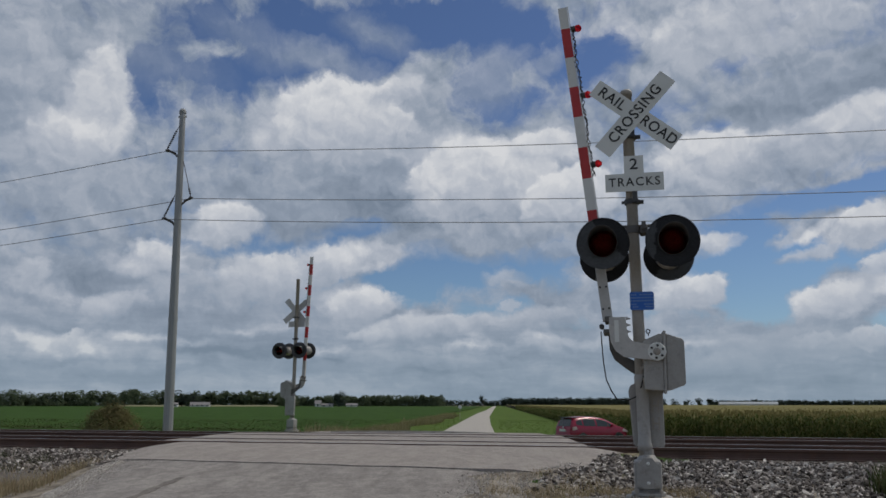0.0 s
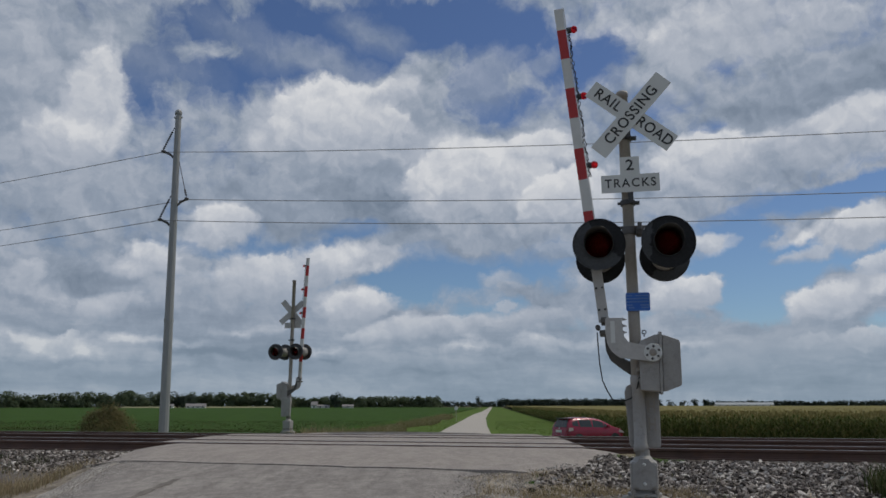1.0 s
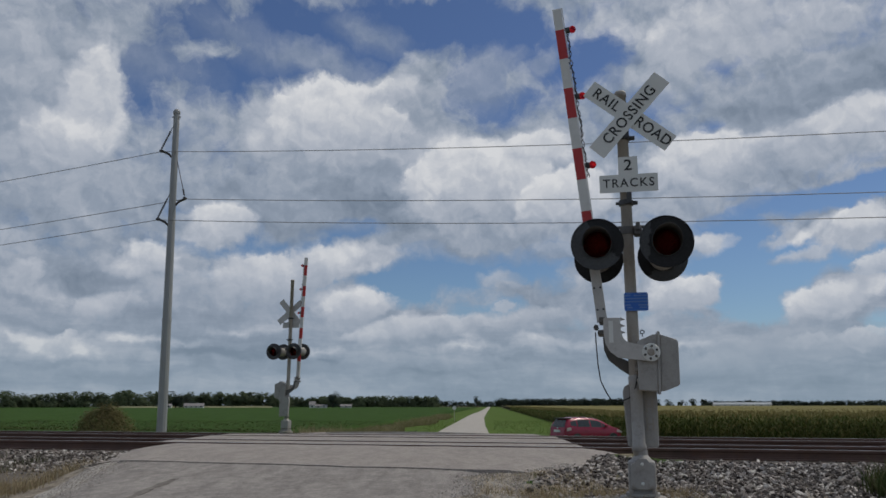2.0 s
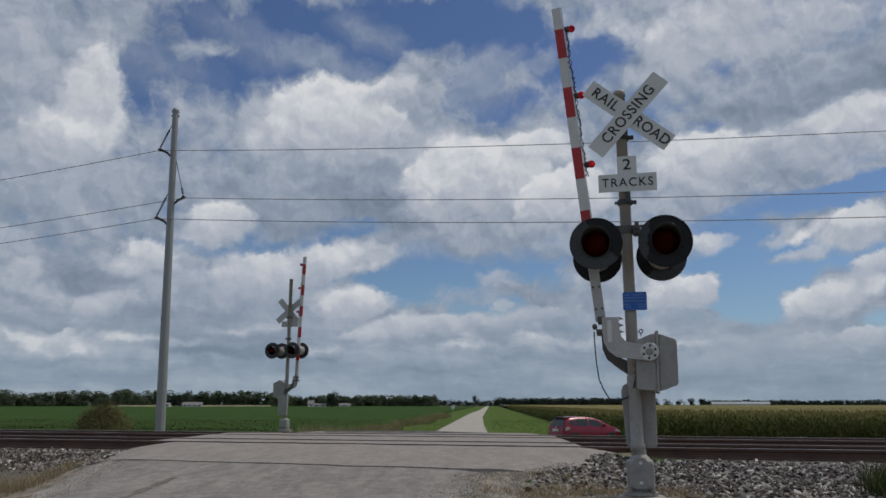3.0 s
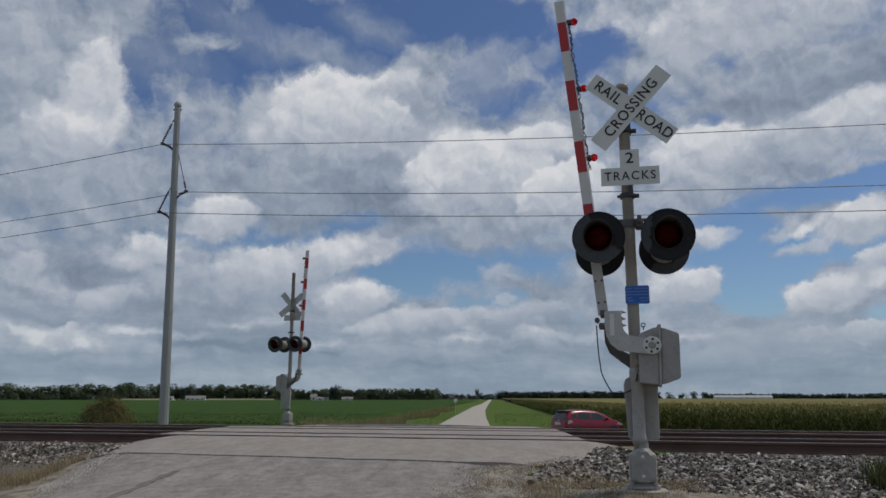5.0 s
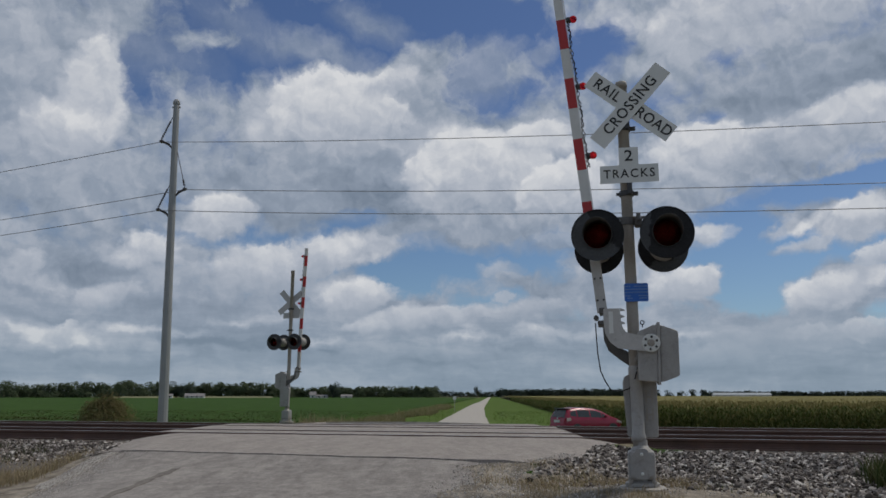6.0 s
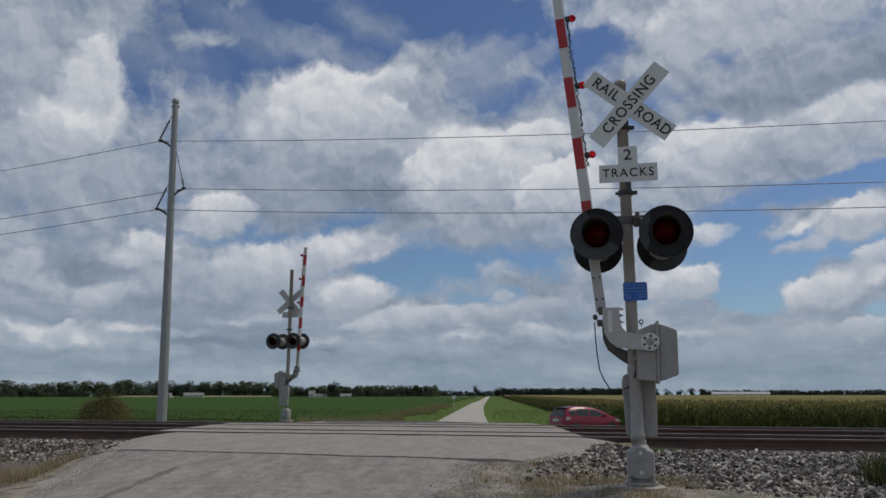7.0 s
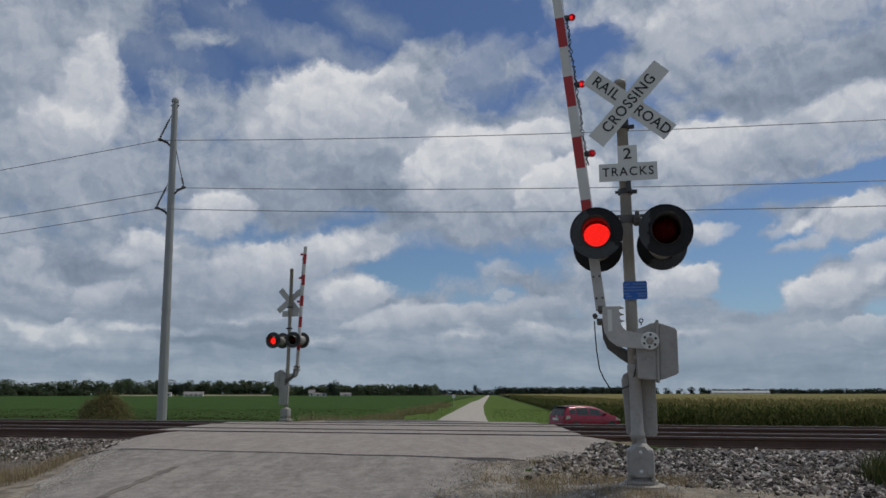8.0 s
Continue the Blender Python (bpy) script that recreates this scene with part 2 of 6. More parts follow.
    frayed = n.math("MULTIPLY", n.math("SUBTRACT", bulge, 0.5), 0.55)
    heaped = {"cover": 0.0, "light": 0.0, "gap": 1.0}

    def cumulus(a, e, wide, high, tilt, top, bottom, dense, soft):
        """One cloud: bearing, height, half width and half height in degrees; brightness of its head and base; how thick; how soft."""
        m = n.add("ShaderNodeMapping")
        m.vector_type = "TEXTURE"
        n.put(m.inputs["Vector"], heap)
        m.inputs["Location"].default_value = (a, e, 0)
        m.inputs["Rotation"].default_value = (0, 0, radians(tilt))
        m.inputs["Scale"].default_value = (wide, high, 1)
        g = n.add("ShaderNodeTexGradient")
        g.gradient_type = "SPHERICAL"
        n.put(g.inputs[0], m.outputs[0])
        # height within the cloud: 0 at its foot, 1 at its head
        up = n.add("ShaderNodeMapping")
        up.vector_type = "TEXTURE"
        n.put(up.inputs["Vector"], heap)
        up.inputs["Location"].default_value = (a + high * math.sin(radians(tilt)), e - high * math.cos(radians(tilt)), 0)
        up.inputs["Rotation"].default_value = (0, 0, radians(tilt + 90))
        up.inputs["Scale"].default_value = (2 * high, wide, 1)
        rise = n.add("ShaderNodeTexGradient")
        rise.gradient_type = "LINEAR"
        n.put(rise.inputs[0], up.outputs[0])
        v = rise.outputs["Fac"]
        inside = g.outputs["Fac"]
        body = n.math("MULTIPLY_ADD", frayed, n.math("MINIMUM", n.math("MULTIPLY", inside, 9.0), 1.0), inside)
        firm = n.math("MULTIPLY_ADD", v, 1.0 / soft - 1.0 / (soft + 0.4), 1.0 / (soft + 0.4))
        mask = n.math("MULTIPLY", n.math("MAXIMUM", n.math("MINIMUM", n.math("MULTIPLY", body, firm), 1.0), 0.0), dense)
        own = n.math("MULTIPLY_ADD", v, (top - bottom) * 1.35 + 0.08, bottom - 0.22 * (top - bottom) - 0.09)
        rest = n.math("SUBTRACT", 1.0, mask)
        heaped["cover"] = n.math("MAXIMUM", heaped["cover"], mask)
        heaped["gap"] = n.math("MULTIPLY", heaped["gap"], rest)
        heaped["light"] = n.math("MULTIPLY_ADD", heaped["light"], rest, n.math("MULTIPLY", own, mask))

    cumulus(-29.9, 20.7, 4.92, 6.54, 0, 0.60, 0.52, 0.90, 0.60)
    cumulus(-22.3, 23.4, 7.12, 3.25, -15, 0.42, 0.34, 0.45, 0.70)
    cumulus(-15.7, 25.3, 6.10, 2.22, -20, 0.40, 0.36, 0.40, 0.70)
    cumulus(-25.2, 19.3, 2.12, 5.07, -8, 0.90, 0.66, 0.95, 0.22)
    cumulus(-26.5, 17.4, 3.78, 1.81, 0, 0.95, 0.72, 0.90, 0.35)
    cumulus(-17.7, 19.3, 4.29, 1.72, 0, 0.62, 0.50, 0.70, 0.50)
    cumulus(-25.8, 14.0, 10.26, 4.04, 0, 0.60, 0.42, 0.85, 0.60)
    cumulus(-5.5, 26.1, 4.14, 1.71, -15, 0.50, 0.42, 0.55, 0.70)
    cumulus(-9.7, 24.0, 7.18, 1.72, -12, 0.46, 0.40, 0.60, 0.60)
    cumulus(-3.7, 20.7, 5.57, 2.97, 0, 0.48, 0.42, 0.75, 0.50)
    cumulus(2.8, 22.7, 5.19, 2.94, 15, 0.62, 0.42, 0.62, 0.45)
    cumulus(7.6, 24.1, 2.57, 0.96, 35, 0.58, 0.48, 0.50, 0.60)
    cumulus(-8.3, 18.0, 6.67, 5.37, 0, 1.02, 0.20, 0.98, 0.13)
    cumulus(-11.3, 19.8, 2.48, 2.35, 30, 0.95, 0.70, 0.90, 0.20)
    cumulus(-4.1, 22.0, 2.58, 1.02, 16, 0.92, 0.60, 0.85, 0.25)
    cumulus(-9.3, 22.5, 0.76, 0.85, 0, 1.00, 0.90, 0.90, 0.30)
    cumulus(-11.8, 13.8, 4.43, 2.99, 0, 0.46, 0.24, 0.95, 0.30)
    cumulus(-8.1, 12.9, 3.70, 1.42, 0, 0.40, 0.30, 0.60, 0.60)
    cumulus(3.0, 15.3, 7.14, 4.06, 4, 1.05, 0.42, 0.98, 0.12)
    cumulus(0.6, 16.7, 2.97, 2.23, 25, 0.98, 0.80, 0.95, 0.20)
    cumulus(7.0, 18.4, 3.58, 1.20, 8, 0.95, 0.80, 0.95, 0.20)
    cumulus(9.0, 14.7, 3.91, 2.21, 8, 1.02, 0.66, 0.95, 0.14)
    cumulus(3.6, 11.8, 7.86, 1.84, 3, 0.50, 0.34, 0.95, 0.35)
    cumulus(9.3, 10.9, 4.86, 1.21, 0, 0.48, 0.36, 0.80, 0.50)
    cumulus(12.0, 26.8, 2.54, 1.30, 20, 0.55, 0.45, 0.60, 0.60)
    cumulus(20.4, 24.8, 6.55, 2.89, 10, 0.74, 0.55, 0.95, 0.30)
    cumulus(26.8, 24.4, 6.32, 2.42, 5, 0.70, 0.52, 0.95, 0.50)
    cumulus(26.8, 20.5, 7.26, 2.13, 12, 0.42, 0.26, 0.97, 0.50)
    cumulus(16.7, 21.9, 3.58, 2.27, 20, 0.62, 0.45, 0.70, 0.50)
    cumulus(28.2, 17.9, 5.01, 1.78, 10, 0.88, 0.62, 0.92, 0.30)
    cumulus(18.7, 16.5, 4.58, 2.50, 12, 0.98, 0.56, 0.97, 0.20)
    cumulus(24.2, 15.9, 6.01, 1.85, 8, 0.62, 0.42, 0.92, 0.40)
    cumulus(17.4, 13.7, 6.51, 1.64, 5, 0.60, 0.42, 0.90, 0.50)
    cumulus(21.2, 17.5, 1.12, 0.68, 10, 1.00, 0.85, 0.80, 0.30)
    cumulus(28.3, 11.2, 2.21, 1.66, 30, 0.92, 0.60, 0.95, 0.20)
    cumulus(25.5, 10.0, 3.06, 0.74, 12, 0.78, 0.55, 0.85, 0.40)
    cumulus(23.7, 11.1, 2.17, 0.60, 25, 0.72, 0.55, 0.80, 0.50)
    cumulus(18.4, 11.1, 2.33, 1.09, 5, 0.86, 0.60, 0.90, 0.30)
    cumulus(17.6, 7.7, 2.70, 1.32, 6, 1.00, 0.52, 0.95, 0.20)
    cumulus(25.0, 6.3, 2.43, 1.33, 18, 0.95, 0.50, 0.95, 0.22)
    cumulus(26.9, 7.1, 1.70, 1.02, 15, 0.88, 0.60, 0.90, 0.30)
    cumulus(29.0, 8.6, 1.65, 1.21, 20, 0.85, 0.60, 0.90, 0.30)
    cumulus(23.3, 3.9, 8.22, 1.70, 3, 0.52, 0.38, 0.85, 0.50)
    cumulus(28.0, 4.4, 1.91, 0.64, 5, 0.88, 0.60, 0.85, 0.30)
    cumulus(25.0, 4.1, 1.67, 0.44, 5, 0.78, 0.55, 0.70, 0.40)
    cumulus(18.2, 2.7, 5.48, 0.99, 0, 0.56, 0.42, 0.70, 0.50)
    cumulus(-12.0, 8.6, 5.53, 2.40, 10, 0.84, 0.42, 0.95, 0.20)
    cumulus(-8.7, 9.9, 2.52, 1.38, -10, 0.92, 0.55, 0.92, 0.25)
    cumulus(-5.9, 7.1, 2.69, 1.38, 10, 0.98, 0.50, 0.95, 0.18)
    cumulus(-5.0, 10.6, 2.73, 1.06, 8, 0.72, 0.50, 0.85, 0.35)
    cumulus(3.9, 9.0, 1.90, 0.90, 5, 0.62, 0.50, 0.75, 0.50)
    cumulus(4.5, 6.9, 1.23, 0.61, 0, 0.78, 0.55, 0.80, 0.35)
    cumulus(-2.2, 5.3, 4.48, 1.30, 5, 0.80, 0.42, 0.92, 0.30)
    cumulus(0.6, 5.6, 3.07, 1.05, 12, 0.82, 0.44, 0.90, 0.30)
    cumulus(-5.9, 4.9, 2.22, 0.64, 0, 0.85, 0.55, 0.80, 0.35)
    cumulus(7.1, 6.1, 4.43, 1.13, 5, 0.62, 0.45, 0.80, 0.50)
    cumulus(-16.1, 12.1, 2.90, 2.04, 15, 0.92, 0.52, 0.95, 0.20)
    cumulus(-20.7, 9.9, 2.55, 1.38, 5, 1.00, 0.60, 0.92, 0.30)
    cumulus(-18.2, 8.1, 4.47, 1.55, 0, 0.60, 0.42, 0.85, 0.50)
    cumulus(-23.5, 6.4, 2.77, 1.12, 10, 0.76, 0.48, 0.85, 0.35)
    cumulus(-25.8, 3.9, 1.59, 0.65, 5, 0.92, 0.60, 0.85, 0.35)
    cumulus(-28.2, 8.3, 1.93, 0.94, -10, 0.78, 0.52, 0.85, 0.40)
    cumulus(-25.2, 2.2, 5.31, 0.65, 0, 0.60, 0.45, 0.60, 0.50)
    cumulus(-1.0, 3.1, 7.27, 0.56, 0, 0.62, 0.48, 0.55, 0.50)
    cumulus(-9.0, 2.8, 5.92, 0.48, 0, 0.36, 0.30, 0.60, 0.60)
    cumulus(7.9, 4.1, 2.40, 0.56, 0, 0.75, 0.55, 0.60, 0.50)
    cover = n.math("MAXIMUM", cover, heaped["cover"])
    light = n.math("ADD", n.math("MULTIPLY_ADD", light, heaped["gap"], heaped["light"]), relief)
    ramp = n.add("ShaderNodeValToRGB")
    n.put(ramp.inputs[0], light)
    els = ramp.color_ramp.elements
    els[0].position, els[0].color = 0.0, rgb(0.165, 0.21, 0.275)
    els[1].position, els[1].color = 1.0, rgb(0.66, 0.67, 0.69)
    for p, c in ((0.34, rgb(0.270, 0.318, 0.395)), (0.64, rgb(0.42, 0.455, 0.52))):
        e = els.new(p)
        e.color = c
    cloud = ramp.outputs[0]
    # low on the sky the clouds grow grey-blue and merge
    low = n.ramp(el, 0.0, 7.0, 1.0, 0.0)
    cloud = n.mix(n.math("MULTIPLY", low, 0.55), cloud, rgb(0.225, 0.305, 0.385))
    clear = n.mix(1.0, blue.outputs[0], n.mix(n.ramp(el, 4.0, 24.0), rgb(0.049, 0.059, 0.070), rgb(0.045, 0.052, 0.067)), "MULTIPLY")
    colour = n.mix(cover, clear, cloud)
    bg = n.add("ShaderNodeBackground")
    n.put(bg.inputs["Color"], colour)
    bg.inputs["Strength"].default_value = 1.0
    out = n.add("ShaderNodeOutputWorld")
    n.put(out.inputs["Surface"], bg.outputs[0])


build_sky()

# ---------------------------------------------------------------- materials
def material(name, base, rough=0.6, metal=0.0, dark=0.7, light=1.2, coarse=3.0, fine=40.0, bump=0.2, tint=None, stain=0.0, spec=0.5):
    """A surface with blotches and grain at two scales, fine relief, and, with stain, dirty patches of the colour tint."""
    m = bpy.data.materials.new(name)
    m.use_nodes = True
    n = Nodes(m.node_tree)
    co = n.add("ShaderNodeTexCoord").outputs["Object"]
    big, small = n.noise(co, coarse, 5.0, 0.6), n.noise(co, fine, 4.0, 0.65)
    both = n.math("ADD", n.math("MULTIPLY", big, 0.6), n.math("MULTIPLY", small, 0.4))
    shade = n.ramp(both, 0.3, 0.7, smooth=False)
    a, b = [rgb(*(min(1.0, c * k) for c in base)) for k in (dark, light)]
    col = n.mix(shade, a, b)
    if stain:
        spots = n.ramp(n.noise(co, coarse * 2.3, 6.0, 0.7), 0.62 - 0.3 * stain, 0.78)
        col = n.mix(n.math("MULTIPLY", spots, min(1.0, stain * 1.4)), col, rgb(*(tint or (0.1, 0.06, 0.04))))
    p = n.add("ShaderNodeBsdfPrincipled")
    n.put(p.inputs["Base Color"], col)
    n.put(p.inputs["Roughness"], n.ramp(small, 0.2, 0.8, max(0.03, rough - 0.1), min(1.0, rough + 0.1), smooth=False))
    p.inputs["Metallic"].default_value = metal
    p.inputs["Specular IOR Level"].default_value = spec
    if bump:
        bn = n.add("ShaderNodeBump")
        bn.inputs["Strength"].default_value, bn.inputs["Distance"].default_value = bump, 0.3 / fine
        n.put(bn.inputs["Height"], small)
        n.put(p.inputs["Normal"], bn.outputs[0])
    out = n.add("ShaderNodeOutputMaterial")
    n.put(out.inputs["Surface"], p.outputs[0])
    return m


def island_material(name, colours, rough=0.85, through_light=0.0, spec=0.1, grain=0.0):
    """Loose pieces that differ from one another: leaves, stones, blades."""
    m = bpy.data.materials.new(name)
    m.use_nodes = True
    n = Nodes(m.node_tree)
    ramp = n.add("ShaderNodeValToRGB")
    n.put(ramp.inputs[0], n.add("ShaderNodeNewGeometry").outputs["Random Per Island"])
    els = ramp.color_ramp.elements
    els[0].color, els[1].color = rgb(*colours[0]), rgb(*colours[-1])
    for i, c in enumerate(colours[1:-1]):
        els.new((i + 1) / (len(colours) - 1)).color = rgb(*c)
    col = ramp.outputs[0]
    if grain:
        co = n.add("ShaderNodeTexCoord").outputs["Object"]
        col = n.mix(n.ramp(n.noise(co, grain, 4.0, 0.7), 0.3, 0.7), n.mix(1.0, col, rgb(0.62, 0.6, 0.58), "MULTIPLY"), col)
    p = n.add("ShaderNodeBsdfPrincipled")
    n.put(p.inputs["Base Color"], col)
    p.inputs["Roughness"].default_value = rough
    p.inputs["Specular IOR Level"].default_value = spec
    surface = p.outputs[0]
    if through_light:
        tr = n.add("ShaderNodeBsdfTranslucent")
        n.put(tr.inputs[0], col)
        mx = n.add("ShaderNodeMixShader")
        mx.inputs[0].default_value = through_light
        n.put(mx.inputs[1], surface)
        n.put(mx.inputs[2], tr.outputs[0])
        surface = mx.outputs[0]
    out = n.add("ShaderNodeOutputMaterial")
    n.put(out.inputs["Surface"], surface)
    return m


def glow_material(name, colour, strength):
    m = bpy.data.materials.new(name)
    m.use_nodes = True
    n = Nodes(m.node_tree)
    co = n.add("ShaderNodeTexCoord").outputs["Object"]
    cells = n.voronoi(co, 75.0)
    e = n.add("ShaderNodeEmission")
    n.put(e.inputs["Color"], n.mix(n.ramp(cells, 0.1, 0.6), rgb(*colour), rgb(colour[0] * 0.75, colour[1] * 0.4, colour[2] * 0.4)))
    e.inputs["Strength"].default_value = strength
    out = n.add("ShaderNodeOutputMaterial")
    n.put(out.inputs["Surface"], e.outputs[0])
    return m


def lens_material(name, colour):
    m = bpy.data.materials.new(name)
    m.use_nodes = True
    n = Nodes(m.node_tree)
    p = n.add("ShaderNodeBsdfPrincipled")
    p.inputs["Base Color"].default_value = rgb(*colour)
    p.inputs["Roughness"].default_value = 0.12
    p.inputs["Transmission Weight"].default_value = 1.0
    p.inputs["IOR"].default_value = 1.06
    out = n.add("ShaderNodeOutputMaterial")
    n.put(out.inputs["Surface"], p.outputs[0])
    return m


def chalked_paint(at, dx, dz, reach):
    """Black lamp paint, chalked to a dull grey on the side that the weather strikes."""
    m = bpy.data.materials.new("chalked_lamp_paint")
    m.use_nodes = True
    n = Nodes(m.node_tree)
    co = n.add("ShaderNodeTexCoord").outputs["Object"]
    rel = n.vec("SUBTRACT", co, tuple(at))
    side = n.vec("DOT_PRODUCT", rel, (dx, 0.0, dz))
    ragged = n.math("MULTIPLY", n.math("SUBTRACT", n.noise(co, 9.0, 5.0, 0.6), 0.5), 0.22)
    chalk = n.ramp(n.math("ADD", n.math("ADD", side, ragged), reach), -0.012, 0.012)
    grain = n.ramp(n.noise(co, 45.0, 4.0, 0.65), 0.3, 0.7)
    col = n.mix(chalk, n.mix(grain, rgb(0.012, 0.012, 0.013), rgb(0.022, 0.022, 0.024)), n.mix(grain, rgb(0.062, 0.066, 0.071), rgb(0.085, 0.089, 0.094)))
    p = n.add("ShaderNodeBsdfPrincipled")
    n.put(p.inputs["Base Color"], col)
    n.put(p.inputs["Roughness"], n.ramp(chalk, 0.0, 1.0, 0.45, 0.75))
    p.inputs["Specular IOR Level"].default_value = 0.2
    out = n.add("ShaderNodeOutputMaterial")
    n.put(out.inputs["Surface"], p.outputs[0])
    return m


def window_material(name, colour):
    m = material(name, colour, rough=0.05, dark=0.9, light=1.1, bump=0, spec=0.8)
    return m


def ground_material():
    """Soil, short grass and straw, mixed in patches."""
    m = bpy.data.materials.new("grassy_ground")
    m.use_nodes = True
    n = Nodes(m.node_tree)
    co = n.add("ShaderNodeTexCoord").outputs["Object"]
    patches, tufts, specks = n.noise(co, 0.35, 5.0, 0.6), n.noise(co, 3.0, 5.0, 0.65), n.noise(co, 38.0, 4.0, 0.7)
    green = n.mix(n.ramp(specks, 0.3, 0.7), rgb(0.018, 0.04, 0.008), rgb(0.06, 0.115, 0.024))
    straw = n.mix(n.ramp(specks, 0.3, 0.7), rgb(0.16, 0.125, 0.085), rgb(0.36, 0.31, 0.22))
    col = n.mix(n.ramp(n.math("ADD", n.math("MULTIPLY", patches, 0.7), n.math("MULTIPLY", tufts, 0.3)), 0.42, 0.56), green, straw)
    p = n.add("ShaderNodeBsdfPrincipled")
    n.put(p.inputs["Base Color"], col)
    p.inputs["Roughness"].default_value = 0.95
    p.inputs["Specular IOR Level"].default_value = 0.05
    bn = n.add("ShaderNodeBump")
    bn.inputs["Strength"].default_value, bn.inputs["Distance"].default_value = 0.8, 0.05
    n.put(bn.inputs["Height"], specks)
    n.put(p.inputs["Normal"], bn.outputs[0])
    out = n.add("ShaderNodeOutputMaterial")
    n.put(out.inputs["Surface"], p.outputs[0])
    return m


def asphalt_material(name, base, worn):
    """Old chip-sealed road: stone chips, worn light patches, dark oily bands along the way of the wheels."""
    m = bpy.data.materials.new(name)
    m.use_nodes = True
    n = Nodes(m.node_tree)
    co = n.add("ShaderNodeTexCoord").outputs["Object"]
    along = n.vec("MULTIPLY", co, (1.0, 0.28, 1.0))
    chips = n.voronoi(co, 55.0, out="Color")
    chip = n.add("ShaderNodeSeparateXYZ")
    n.put(chip.inputs[0], chips)
    patches, smear, grit = n.noise(co, 4.2, 9.0, 0.74), n.noise(along, 3.4, 9.0, 0.72), n.noise(co, 14.0, 6.0, 0.75)
    blend = n.math("ADD", n.math("MULTIPLY", patches, 0.5), n.math("MULTIPLY", smear, 0.5))
    col = n.mix(n.ramp(blend, 0.40, 0.60), rgb(*base), rgb(*worn))
    col = n.mix(n.ramp(grit, 0.35, 0.7, 0.0, 0.55), col, n.mix(1.0, col, rgb(0.68, 0.66, 0.64), "MULTIPLY"))
    col = n.mix(n.ramp(chip.outputs[0], 0.0, 1.0, 0.0, 0.5, smooth=False), n.mix(1.0, col, rgb(1.18, 1.16, 1.13), "MULTIPLY"), n.mix(1.0, col, rgb(0.6, 0.6, 0.6), "MULTIPLY"))
    p = n.add("ShaderNodeBsdfPrincipled")
    n.put(p.inputs["Base Color"], col)
    p.inputs["Roughness"].default_value = 0.9
    p.inputs["Specular IOR Level"].default_value = 0.2
    bn = n.add("ShaderNodeBump")
    bn.inputs["Strength"].default_value, bn.inputs["Distance"].default_value = 0.6, 0.012
    n.put(bn.inputs["Height"], n.math("ADD", chip.outputs[1], n.math("MULTIPLY", grit, 2.0)))
    n.put(p.inputs["Normal"], bn.outputs[0])
    out = n.add("ShaderNodeOutputMaterial")
    n.put(out.inputs["Surface"], p.outputs[0])
    return m


M_GROUND = ground_material()
M_ROAD = asphalt_material("chip_sealed_asphalt", (0.225, 0.212, 0.206), (0.345, 0.325, 0.31))
M_APRON = asphalt_material("worn_crossing_asphalt", (0.285, 0.262, 0.25), (0.36, 0.335, 0.315))
M_GRAVEL = asphalt_material("limestone_gravel", (0.38, 0.36, 0.335), (0.50, 0.48, 0.45))
M_TAR = asphalt_material("weathered_tar", (0.12, 0.11, 0.105), (0.22, 0.205, 0.19))
M_BED = material("ballast_bed", (0.11, 0.098, 0.088), 0.95, coarse=6, fine=30, dark=0.5, light=1.6, bump=0.9)
M_STONES = island_material("ballast_stone", [(0.055, 0.048, 0.045), (0.125, 0.11, 0.10), (0.22, 0.195, 0.18), (0.40, 0.365, 0.335), (0.80, 0.76, 0.71)], 0.9, grain=30.0)
M_RAIL = material("rusty_rail_steel", (0.10, 0.058, 0.045), 0.8, 0.0, 0.6, 1.4, 2.0, 50, 0.3, (0.14, 0.062, 0.03), 0.4)
M_RAILTOP = material("polished_rail_head", (0.5, 0.49, 0.48), 0.32, 1.0, 0.85, 1.1, 1.0, 60, 0.05)
M_TIE = material("creosoted_timber", (0.06, 0.042, 0.032), 0.9, 0, 0.6, 1.5, 4, 60, 0.6)
M_ALU = material("weathered_silver_paint", (0.345, 0.335, 0.32), 0.5, 0.0, 0.72, 1.15, 3.0, 60, 0.15, (0.13, 0.11, 0.095), 0.4)
M_MAST = material("galvanised_mast_steel", (0.35, 0.325, 0.29), 0.55, 0.0, 0.72, 1.15, 2.0, 50, 0.12, (0.16, 0.12, 0.09), 0.3)
M_SIGN = material("white_sign_sheeting", (0.66, 0.67, 0.65), 0.45, 0, 0.93, 1.04, 2.0, 30, 0.03, (0.4, 0.39, 0.36), 0.12)
M_BRACKET = material("bright_cast_aluminium", (0.47, 0.46, 0.445), 0.45, 0.0, 0.8, 1.12, 4.0, 60, 0.12, (0.2, 0.18, 0.16), 0.25)
# dark steel; on the rear arm support this colour stands for shade
M_DARKSTEEL_SHADE = material("dark_steel_and_shade", (0.105, 0.10, 0.094), 0.6, 0.0, 0.6, 1.3, 5.0, 50, 0.2, (0.12, 0.07, 0.045), 0.3)
M_SIGNBACK = material("bare_aluminium_back", (0.48, 0.48, 0.47), 0.5, 0.0, 0.85, 1.1, 4, 50, 0.05)
M_LETTER = material("black_sign_film", (0.018, 0.018, 0.018), 0.5, bump=0)
M_BLACK = material("black_lamp_paint", (0.034, 0.035, 0.037), 0.40, 0, 0.75, 1.4, 6, 60, 0.08)
M_RUBBER = material("black_cable", (0.02, 0.02, 0.02), 0.7, bump=0)
